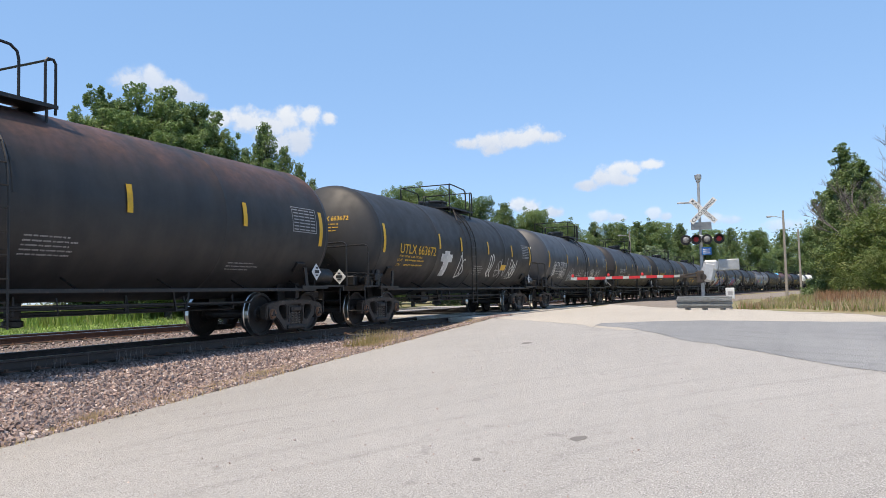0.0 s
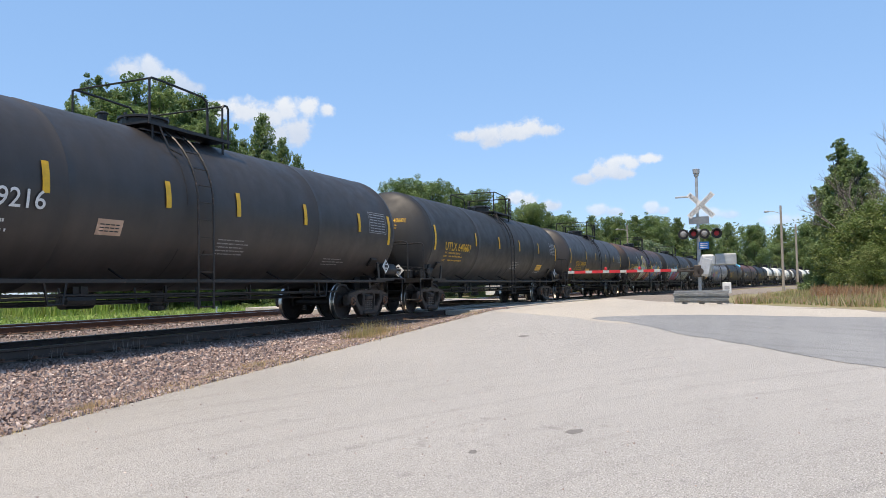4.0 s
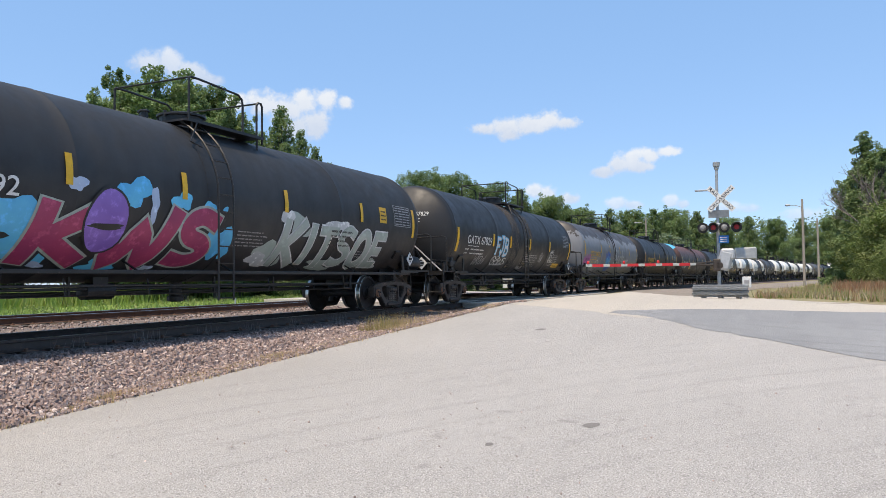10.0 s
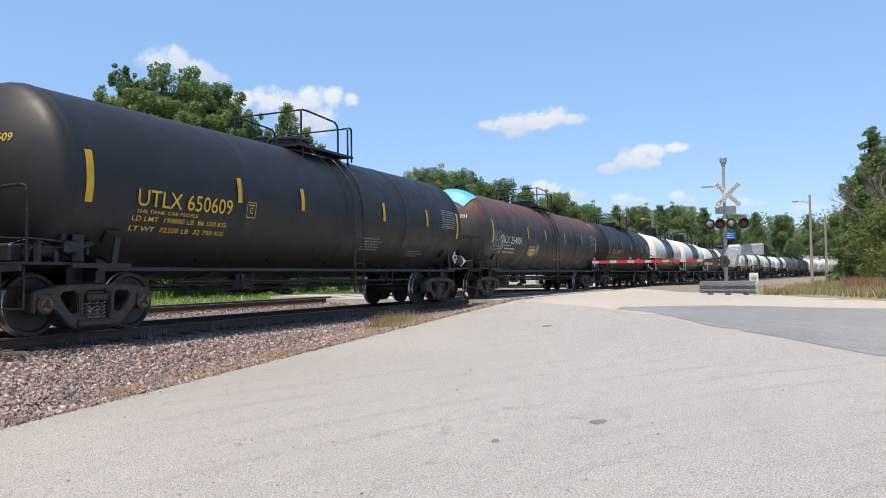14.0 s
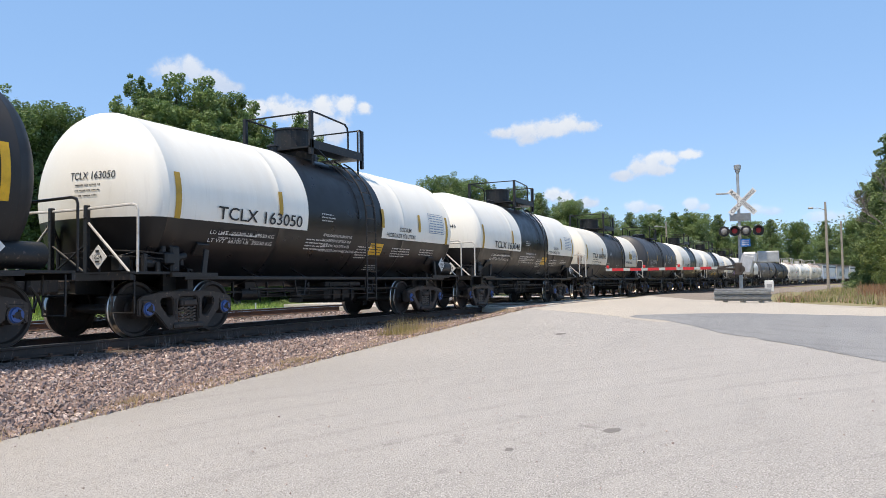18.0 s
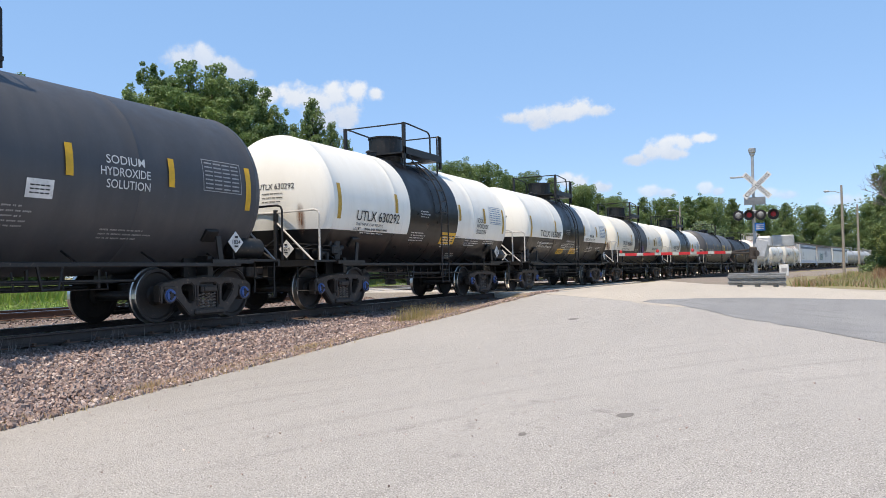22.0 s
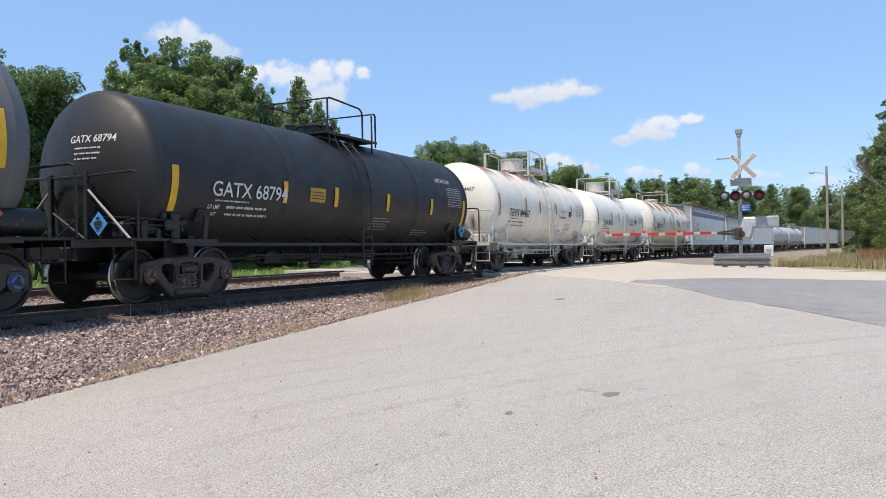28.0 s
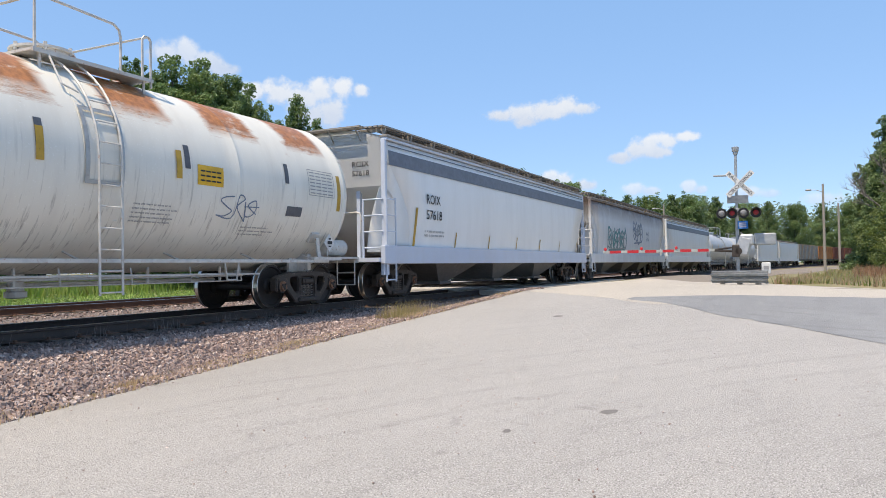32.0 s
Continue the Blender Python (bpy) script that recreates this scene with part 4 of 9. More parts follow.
# ---- tank cars ----
def shell_mesh(x0, x1, r, zc, depth, mats, cut=None, band=None):
    """A tank with domed ends. cut: the height below which the second material shows; band: the stretch painted with it."""
    xs = [x0 + (x1 - x0) * i / 24 for i in range(25)]
    if band:
        xs = sorted(set([x for x in xs if min(abs(x - b) for b in band) > 0.15] + list(band)))
    seams = [x0 + 0.02, x0 + (x1 - x0) * 0.27, x0 + (x1 - x0) * 0.74, x1 - 0.02]
    skin = sorted([(x, r) for x in xs if min(abs(x - q) for q in seams) > 0.03] + [(q + dx, r + dr) for q in seams for dx, dr in ((-0.018, 0.0), (-0.006, 0.007), (0.006, 0.007), (0.018, 0.0))])
    rims = [0.001, 0.2, 0.4, 0.58, 0.72, 0.80, 0.86, 0.90, 0.935, 0.96, 0.98, 0.992]
    prof = [(x0 - dish(q * r, r, depth), q * r) for q in rims] + skin + [(x1 + dish(q * r, r, depth), q * r) for q in reversed(rims)]
    seg = 56
    bm = nb()
    angs = [k * math.tau / seg for k in range(seg)]
    rings = [[bm.verts.new((x, q * math.cos(a), zc + q * math.sin(a))) for a in angs] for x, q in prof]
    for a, b in zip(rings, rings[1:]):
        for k in range(seg):
            bm.faces.new((a[k], a[(k + 1) % seg], b[(k + 1) % seg], b[k]))
    if cut:
        bmesh.ops.bisect_plane(bm, geom=bm.verts[:] + bm.edges[:] + bm.faces[:], plane_co=(0, 0, cut), plane_no=(0, 0, 1))
    for f in bm.faces:
        c = f.calc_center_median()
        dark = (cut and c.z < cut) or (band and band[0] < c.x < band[1])
        f.material_index = 1 if dark else 0
        f.smooth = True
    bmesh.ops.remove_doubles(bm, verts=bm.verts, dist=0.0008)
    bmesh.ops.recalc_face_normals(bm, faces=bm.faces)
    return mesh_of("tank", bm, mats)


def dish(rho, r, depth):
    """How far a dished tank end stands out at that distance from its axis: a flat dome with a tight rounded shoulder."""
    big, small = 1.5 * r, 0.22 * r
    reach = math.sqrt((big - small) ** 2 - (r - small) ** 2)
    full = big - reach
    turn = (r - small) / (big - small) * big
    rho = min(rho, r)
    x = math.sqrt(big * big - rho * rho) - reach if rho <= turn else math.sqrt(max(0.0, small * small - (rho - r + small) ** 2))
    return x * depth / full


def arc_pts(x, r, zc, z0, z1, n=8, side=-1):
    a0, a1 = math.asin(max(-1, min(1, (z0 - zc) / r))), math.asin(max(-1, min(1, (z1 - zc) / r)))
    return [(x, side * r * math.cos(a0 + (a1 - a0) * k / n), zc + r * math.sin(a0 + (a1 - a0) * k / n)) for k in range(n + 1)]


def tank_car(spec):
    L, R, zc = spec["L"], spec.get("R", 1.455) + 0.052, spec.get("zc", 2.365) - 0.052
    mid = zc + 0.052                                # height from which the markings are set out
    iron = spec.get("iron", M["steel_black"])
    car = tagged(new("tank_car"), spec["label"], "tank car", group="cars of the freight train")
    ax = L / 2 + 0.889
    x0, x1, depth = -ax + spec.get("tan", 0.2), ax - spec.get("tan", 0.2), spec.get("head", 0.72)
    mats = spec["paint"] if isinstance(spec["paint"], list) else [spec["paint"]]
    place("tank", shell_mesh(x0, x1, R, zc, depth, mats, spec.get("cut"), spec.get("band")), car)
    side, head = Side(car, R, zc), HeadSide(car, x0, R, zc, depth)
    front, rear = truck(car, -L / 2, spec.get("cap", 1)), truck(car, L / 2, spec.get("cap", 1))
    end = ax + 0.66
    for s in (-1, 1):
        # stub sill, deck and cradle at each end
        bm = nb()
        box(bm, s * (L / 2 - 1.3), s * (end - 0.02), -0.22, 0.22, 0.72, 1.02, 0.015)
        part("stub_sill", bm, iron, car)
        bm = nb()
        box(bm, s * (end - 0.85), s * end, -1.45, 1.45, 1.02, 1.06)
        box(bm, s * (end - 0.06), s * end, -1.45, 1.45, 0.93, 1.03)
        box(bm, s * (L / 2 - 0.3), s * (end - 0.8), -1.5, -1.36, 0.98, 1.05)
        box(bm, s * (L / 2 - 0.3), s * (end - 0.8), 1.36, 1.5, 0.98, 1.05)
        part("end_platform", bm, iron, car)
        bm = nb()
        for y in (-1, 1):
            v0 = zc - math.sqrt(R * R - 0.81)
            box(bm, -0.35, 0.35, y * 0.85 - 0.03, y * 0.85 + 0.03, 0.75, v0 + 0.12, 0.0, Matrix.Translation((s * L / 2, 0, 0)))
        box(bm, s * L / 2 - 0.06, s * L / 2 + 0.06, -1.15, 1.15, 0.78, 1.12)
        part("saddle", bm, iron, car)
        place("coupler", COUPLER, car, at=pose(s * (end + 0.02), 0, 0, rz=0 if s > 0 else 180))
        # guard rail across the end, bent down at both corners
        bm = nb()
        xe = s * (end - 0.05)
        pipe(bm, [(xe, -1.55, 1.05), (xe, -1.55, 2.0), (xe, -1.52, 2.07), (xe, -1.43, 2.1), (xe, -0.4, 2.08), (xe, 0.4, 2.08), (xe, 1.43, 2.1), (xe, 1.52, 2.07), (xe, 1.55, 2.0), (xe, 1.55, 1.05)], 0.022)
        part("end_rail", bm, spec.get("end_rail", spec.get("rail", iron)), car)
        # steps below the corner
        for y in (-1.4, 1.4):
            bm = nb()
            xs_ = s * (end - 0.12)
            pipe(bm, [(xs_, y, 1.0), (xs_, y, 0.42), (xs_, y * 0.66, 0.42), (xs_, y * 0.66, 1.0)], 0.018)
            rod(bm, (xs_, y, 0.7), (xs_, y * 0.66, 0.7), 0.016, 6)
            part("sill_step", bm, iron, car)
            # post that carries the tank's cradle
            bm = nb()
            xp = s * (L / 2 - 0.02)
            ph = math.sqrt(R * R - (zc - 1.46) ** 2)
            box(bm, -0.15, 0.15, -0.05, 0.03, -0.10, 0.14, 0.012, Matrix.Translation((xp - s * 0.10, y / 1.4 * ph, 1.46)) @ Matrix.Rotation(math.asin((1.46 - zc) / R) * y / 1.4, 4, "X"))
            box(bm, -0.055, 0.055, -0.02, 0.02, 0.0, 0.48, 0.006, Matrix.Translation((xp, y * 1.02, 0.98)) @ Matrix.Rotation(-s * 0.16, 4, "Y"))
            part("cradle_post", bm, iron, car)
        if spec.get("cage"):
            for y in (-0.42, 0.42):
                bm = nb()
                box(bm, xe - 0.04, xe + 0.04, y - 0.04, y + 0.04, 1.05, 2.14, 0.01)
                part("cage_post", bm, iron, car)
                bm = nb()
                rod(bm, (xe, y * 1.1, 1.85), (xe, y * 3.3, 1.04), 0.021, 6)
                part("cage_brace", bm, spec.get("end_rail", M["grey_mark"]), car)
                bm = nb()
                rod(bm, (xe + s * 0.03, y, 1.95), (xe - s * 0.5, y * 1.5, 1.06), 0.032, 6)
                rod(bm, (xe, y * 0.9, 1.5), (xe, -y * 0.9, 1.06), 0.02, 6)
                part("cage_brace", bm, iron, car)
        # diamond placard
        bm = nb()
        box(bm, -0.135, 0.135, -0.006, 0.006, -0.135, 0.135, 0.0, Matrix.Rotation(radians(45), 4, "Y"))
        holder = part("placard", bm, spec.get("placard", M["white_mark"]), car, "diamond hazard placard", at=pose(end - 1.25, -1.47, 1.36) if s > 0 else pose(-end + 0.02, -0.72, 1.30, rz=-90))
        bm = nb()
        if spec.get("un"):
            bm.free()
            bm = moved(lettering(spec["un"], 0.075, 0.2), -0.10, -0.035)
        else:
            quad(bm, -0.09, 0.09, -0.03, 0.04)
        quad(bm, -0.05, 0.05, -0.09, -0.06)
        quad(bm, -0.04, 0.04, 0.07, 0.11)
        part("placard_bar", bm, M["black_mark"], holder, at=pose(0, -0.02, 0))
        bm = nb()
        rod(bm, (end - 1.25, -1.42, 1.05) if s > 0 else (-end + 0.05, -0.72, 1.05), (end - 1.25, -1.42, 1.25) if s > 0 else (-end + 0.05, -0.72, 1.25), 0.015, 5)
        part("placard_stem", bm, iron, car)
    # brake wheel at the front end, air reservoir at the rear
    bm = nb()
    for k in range(20):
        a0, a1 = k * math.tau / 20, (k + 1) * math.tau / 20
        rod(bm, (0, 0.25 * math.cos(a0), 0.25 * math.sin(a0)), (0, 0.25 * math.cos(a1), 0.25 * math.sin(a1)), 0.014, 5)
    for k in range(3):
        a = k * math.tau / 3
        rod(bm, (0, 0, 0), (0, 0.25 * math.cos(a), 0.25 * math.sin(a)), 0.015, 5)
    part("brake_wheel", bm, iron, car, at=pose(-end + 0.30, 0.62, 1.85))
    bm = nb()
    rod(bm, (-end + 0.33, 0.62, 1.05), (-end + 0.33, 0.62, 1.85), 0.03, 6)
    box(bm, -end + 0.14, -end + 0.34, -1.08, -0.84, 1.06, 1.32, 0.03)
    lathe(bm, [(-0.2, 0.03), (-0.18, 0.1), (0.18, 0.1), (0.2, 0.03)], 10, "X", m=Matrix.Translation((-end + 0.62, -1.15, 1.2)))
    for dx, dy, dz in ((0.5, -0.9, 0.2), (0.72, -1.25, 0.16), (0.4, -1.3, 0.28)):
        rod(bm, (-end + dx, dy, 1.06), (-end + dx, dy, 1.06 + dz), 0.05, 8)
    box(bm, -end + 0.98, -end + 1.18, -1.3, -1.08, 1.05, 1.5, 0.03)
    box(bm, -end + 0.80, -end + 1.02, -1.36, -1.12, 1.18, 1.38, 0.03)
    rod(bm, (-end + 1.0, -1.2, 1.48), (-end + 1.0, -1.2, 1.60), 0.07, 10)
    rod(bm, (-end + 1.16, -1.22, 1.30), (-end + 1.34, -1.22, 1.34), 0.065, 10)
    rod(bm, (-end + 1.26, -1.22, 1.18), (-end + 1.26, -1.22, 1.34), 0.045, 8)
    rod(bm, (-end + 0.84, -1.24, 1.38), (-end + 0.84, -1.24, 1.48), 0.05, 8)
    for dz in (0.0, 0.09):
        pipe(bm, [(-end + 0.84, -1.3, 1.27 + dz), (-end + 0.4, -1.2, 1.30 + dz), (-end + 0.1, -0.7, 1.32 + dz), (-end + 0.08, 0.2, 1.28 + dz)], 0.014, 5)
    pipe(bm, [(-end + 0.2, -0.9, 1.3), (-end + 0.45, -1.1, 1.4), (-end + 0.7, -1.15, 1.3), (-end + 0.9, -1.3, 1.1)], 0.016, 5)
    part("brake_stand", bm, iron, car)
    bm = nb()
    lathe(bm, [(-0.42, 0.05), (-0.40, 0.15), (-0.36, 0.19), (0.36, 0.19), (0.40, 0.15), (0.42, 0.05)], 16, "X")
    part("air_reservoir", bm, spec.get("tankcan", iron), car, at=pose(end - 0.72, -1.18, 1.27), smooth=True)
    # running pipe, brake rods and hangers under the tank
    bm = nb()
    for y in (-1, 1):
        box(bm, x0 + 0.4, x1 - 0.4, y * 1.44 - 0.035, y * 1.44 + 0.035, 0.93, 0.995, 0.008)
    for k in range(7):
        x = x0 + 0.8 + (x1 - x0 - 1.6) * k / 6
        for y in (-1, 1):
            rod(bm, (x, y * 1.43, 0.96), (x + 0.05, y * 0.98, zc - math.sqrt(R * R - 0.96)), 0.018, 5)
    part("side_rod", bm, iron, car)
    bm = nb()
    rod(bm, (-L / 2 + 1.4, 0.25, 0.62), (L / 2 - 1.4, 0.25, 0.62), 0.035, 6)
    rod(bm, (-L / 2 + 1.4, -0.5, 0.7), (L / 2 - 1.4, -0.5, 0.7), 0.025, 6)
    r = random.Random(int(L * 100))
    for k in range(5):
        x = -L / 2 + 1.7 + (L - 3.4) * (k + r.uniform(-0.2, 0.2)) / 4
        box(bm, x - 0.02, x + 0.02, -0.52, -0.48, 0.6, 0.92)
    part("brake_rigging", bm, iron, car)
    for k in range(2):
        x = -L / 2 + 2.9 + (L - 5.8) * (k + r.uniform(-0.15, 0.15))
        bm = nb()
        pipe(bm, [(x - 0.2, -1.2, 0.95), (x - 0.13, -1.2, 0.62), (x + 0.13, -1.2, 0.62), (x + 0.2, -1.2, 0.95)], 0.022, 4)
        part("hanger", bm, iron, car)
    bm = nb()
    rod(bm, (-L / 2 + 1.6, -1.1, 0.76), (L / 2 - 1.6, -1.1, 0.72), 0.022, 6)
    for k in range(7):
        x = -L / 2 + 2.0 + (L - 4.0) * k / 6
        rod(bm, (x, -0.95, 0.86), (x, -1.0, 0.6), 0.014, 5)
    rod(bm, (-L / 2 + 2.0, -1.0, 0.6), (L / 2 - 2.0, -1.0, 0.6), 0.012, 5)
    part("brake_pipe", bm, iron, car)
    bm = nb()
    lathe(bm, [(0.42, 0.10), (0.44, 0.16), (0.52, 0.16), (0.54, 0.12), (0.80, 0.12), (0.82, 0.24), (0.95, 0.26)], 14, "Z")
    box(bm, -0.9, 0.9, -0.14, 0.14, 0.86, 0.96, 0.02)
    part("bottom_outlet", bm, iron, car)
    if R > 1.3:
        bm = nb()
        lathe(bm, [(-0.3, 0.02), (-0.28, 0.14), (0.28, 0.14), (0.3, 0.02)], 14, "X", m=Matrix.Translation((-2.2, -0.4, 0.66)))
        box(bm, -2.35, -2.05, -0.5, -0.3, 0.75, 0.9)
        part("brake_cylinder", bm, iron, car)
    # ladder, hoops
    lx = spec.get("ladder", 0.0)
    bm = nb()
    top = zc + R * 0.96
    for x in (lx - 0.2, lx + 0.2):
        pts = arc_pts(x, R + 0.12, zc, zc, top, 8)
        pipe(bm, [(x, -R - 0.12, 0.46)] + pts, 0.02, 5)
    for z in np.arange(0.5, zc + R * 0.9, 0.31):
        y = -(R + 0.12) if z < zc else -(R + 0.12) * math.cos(math.asin(min(0.99, (z - zc) / (R + 0.12))))
        rod(bm, (lx - 0.2, y, z), (lx + 0.2, y, z), 0.013, 5)
    part("ladder", bm, spec.get("rail", iron), car)
    for x in (lx - 0.34, lx + 0.34):
        bm = nb()
        ring = [(x, (R + 0.008) * math.cos(a), zc + (R + 0.008) * math.sin(a)) for a in np.linspace(-2.6, 5.75 - 2.6, 40)]
        for p, q in zip(ring, ring[1:]):
            vs = [bm.verts.new(c) for c in (p, q, (q[0] + 0.06, q[1], q[2]), (p[0] + 0.06, p[1], p[2]))]
            bm.faces.new(vs)
        bmesh.ops.remove_doubles(bm, verts=bm.verts, dist=0.0005)
        bmesh.ops.solidify(bm, geom=bm.faces[:], thickness=0.01)
        part("hoop", bm, mats[1] if spec.get("band") else mats[0], car)
    # top platform, manway and its rails
    tz = zc + R
    wide = spec.get("deck", 0.0)
    bm = nb()
    pz = tz + (0.12 if wide else -0.02)
    sh = spec.get("shift", 0.0)
    dx0, dx1 = sh - 0.7, sh + 1.5
    for y0, y1 in ((-0.95, -0.5), (0.5, 0.95)):
        box(bm, dx0, dx1, y0, y1, pz - 0.04, pz)
    box(bm, dx0, dx0 + 0.3, -0.5, 0.5, pz - 0.04, pz)
    box(bm, dx1 - 0.3, dx1, -0.5, 0.5, pz - 0.04, pz)
    box(bm, dx0, dx1, -0.97, -0.94, pz - (0.05 if wide else 0.06), pz + (0.14 if wide else 0.0))
    box(bm, dx0, dx1, 0.94, 0.97, pz - (0.05 if wide else 0.06), pz + (0.14 if wide else 0.0))
    for x in (dx0 + 0.15, dx1 - 0.15):
        for y in (-0.9, 0.9):
            rod(bm, (x, y, zc + math.sqrt(R * R - 0.81) - 0.02), (x, y, pz), 0.025, 5)
    part("top_platform", bm, spec.get("rail", iron), car)
    bm = nb()
    mh = 0.30
    if wide:
        lathe(bm, [(tz - 0.08, 0.46), (tz + 0.60, 0.46), (tz + 0.60, 0.49), (tz + 0.64, 0.49), (tz + 0.64, 0.02)], 24, "Z", m=Matrix.Translation((sh - 0.05, 0, 0)))
    lathe(bm, [(tz - 0.08, 0.42), (tz + mh * 0.7, 0.42), (tz + mh * 0.72, 0.47), (tz + mh * 0.85, 0.47), (tz + mh, 0.3), (tz + mh + 0.02, 0.02)], 22, "Z", m=Matrix.Translation((0.15 + sh, 0, 0)))
    for k in range(6):
        a = k * math.tau / 6
        rod(bm, (sh + 0.15 + 0.44 * math.cos(a), 0.44 * math.sin(a), tz + mh * 0.6), (sh + 0.15 + 0.44 * math.cos(a), 0.44 * math.sin(a), tz + mh), 0.03, 5)
    part("manway", bm, spec.get("rail", iron) if not wide else iron, car)
    for x, y, h in ((-0.75, 0.1, 0.22), (-0.95, -0.15, 0.16), (0.95, 0.1, 0.2)):
        bm = nb()
        lathe(bm, [(tz - 0.05, 0.07), (tz + h * 0.7, 0.07), (tz + h * 0.72, 0.1), (tz + h * 0.85, 0.1), (tz + h, 0.05)], 10, "Z", m=Matrix.Translation((x + sh, y, 0)))
        part("top_valve", bm, iron, car)
    ht = pz + 0.78
    for y in (-0.93, 0.93):
        bm = nb()
        xa, xb = dx0 + 0.05, sh + 0.86
        pipe(bm, [(xa, y, pz), (xa, y, ht - 0.03), (xa + 0.05, y, ht), (xa + 0.3, y, ht), (xb - 0.14, y, ht - 0.05), (xb - 0.03, y, ht - 0.12), (xb, y, ht - 0.24), (xb, y, pz)], 0.024)
        if wide:
            box(bm, xa - 0.05, xa + 0.05, y - 0.04, y + 0.04, pz - 0.2, ht + 0.01, 0.008)
        part("platform_rail", bm, spec.get("rail", iron), car)
        bm = nb()
        xa, xb = dx1 - 0.20, dx1 - 0.02
        pipe(bm, [(xa, y, pz), (xa, y, ht - 0.14), (xa + 0.04, y, ht - 0.08), (xb - 0.04, y, ht - 0.08), (xb, y, ht - 0.14), (xb, y, pz - 0.15)], 0.024)
        if wide:
            box(bm, xb - 0.04, xb + 0.04, y - 0.04, y + 0.04, pz - 0.25, ht - 0.08, 0.008)
        part("platform_rail", bm, spec.get("rail", iron), car)
    for x, z in ((dx0 + 0.08, ht - 0.01), (dx1 - 0.1, ht - 0.08)):
        bm = nb()
        rod(bm, (x, -0.93, z), (x, 0.93, z), 0.02, 5)
        part("cross_rail", bm, spec.get("rail", iron), car)
    # grab handle and its feet where the ladder meets the platform
    bm = nb()
    pipe(bm, [(dx0 + 0.25, -0.95, pz - 0.04), (lx - 0.45, -R * 0.80, zc + R * 0.66), (lx - 0.25, -R * 0.86, zc + R * 0.60)], 0.016, 5)
    part("grab_handle", bm, spec.get("rail", iron), car)
    # yellow reflective strips
    ym = spec.get("strip", M["yellow"])
    bm = nb()
    ez, ew = spec.get("ez", 0.0), spec.get("ew", 0.13)
    quad(bm, x0 + 0.16, x0 + 0.16 + ew, mid - 0.42 + ez, mid + 0.36 + ez)
    side.put("reflective_strip", bm, ym, 0.005)
    bm = nb()
    quad(bm, x1 - 0.16 - ew, x1 - 0.16, mid - 0.42 + ez, mid + 0.36 + ez)
    side.put("reflective_strip", bm, ym, 0.005)
    for u in spec.get("strips", (0.26, 0.41, 0.60, 0.80)):
        x = x0 + (x1 - x0) * u
        bm = nb()
        quad(bm, x - ew * 0.46, x + ew * 0.46, mid - 0.16 + ez * 0.9, mid + 0.3 + ez)
        side.put("reflective_strip", bm, ym, 0.02)
    # writing
    ink = spec.get("ink", M["white_mark"])
    if spec.get("mark"):
        tx, tw = x0 + spec.get("tx", 1.0), spec.get("tw", 2.2)
        tz0 = spec.get("tz", mid - 0.4)
        side.put("reporting_mark", moved(lettering(spec["mark"], spec.get("th", 0.27), tw), tx, tz0), ink, 0.022, "stencilled reporting mark")
        for k, line in enumerate(spec.get("lines", ())):
            side.put("weight_stencil", moved(lettering(line, 0.085, tw * 0.98), tx - 0.05, tz0 - 0.24 - 0.17 * k), ink, 0.022, "stencilled load limit and light weight")
        for k, word in enumerate(() if spec.get("lines") else ("LD LMT", "LT WT")):
            side.put("weight_stencil", moved(lettering(word, 0.075, 0.30 if k == 0 else 0.24), tx - 0.05, tz0 - 0.23 - 0.14 * k), ink, 0.022)
        if not spec.get("lines"):
            tiny(side.put("weight_stencil", bars(tx + 0.42, tz0 - 0.165, tw * 0.62, 2, 0.05, 0.09, 11), ink, 0.022, "small stencilled lines"))
        if spec["mark"].startswith("UTLX"):
            side.put("small_stencil", moved(lettering("THE TANK CAR PEOPLE", 0.06, tw * 0.62), tx, tz0 - 0.11), ink, 0.022, "small stencilled lines")
        if spec.get("lines") and spec["mark"].startswith("UTLX"):
            frame_ = nb()
            for q in ((0.0, 0.26, 0.0, 0.014), (0.0, 0.26, 0.286, 0.30), (0.0, 0.014, 0.014, 0.286), (0.246, 0.26, 0.014, 0.286), (0.05, 0.21, 0.23, 0.25)):
                quad(frame_, *q)
            side.put("code_box", moved(frame_, tx + tw + 0.42, tz0 - 0.02), ink, 0.008, "small stencilled box")
            side.put("code_letter", moved(lettering("C", 0.12, 0.09), tx + tw + 0.505, tz0 + 0.06), ink, 0.008)
        if not spec["mark"].startswith("UTLX"):
            tiny(side.put("weight_stencil", bars(tx + 0.1, tz0 - 0.06, tw * 0.5, 1, 0.032, 0.07, 12), ink, 0.022, "small stencilled lines"))
        hx = -0.06 + spec.get("hx", 0.0)
        hz = mid + 0.42 + spec.get("hz", 0.0)
        # dark rounded patch low on the front end
        if spec.get("pad", 1):
            bm = nb()
            blob(bm, 0.0, mid - 0.8, 1.05, 0.9, random.Random(3), 26, 0.02)
            head.put("head_pad", bm, iron, 0.012, "dark rounded patch low on the tank's end")
        head.put("end_mark", moved(lettering(spec["mark"], 0.125, 0.88), hx, hz), ink)
        tiny(head.put("end_stencil", bars(hx + 0.12, hz - 0.08, 0.55, 3, 0.028, 0.06, 5), spec.get("small", ink)))
    for u, w, z0, z1, m in spec.get("stain", ()):
        bm = nb()
        quad(bm, u - w / 2, u + w / 2, z0, z1)
        head.put("rust_run", bm, m, 0.004, "brown rust run on the tank's end")
    small = spec.get("small", M["grey_mark"])
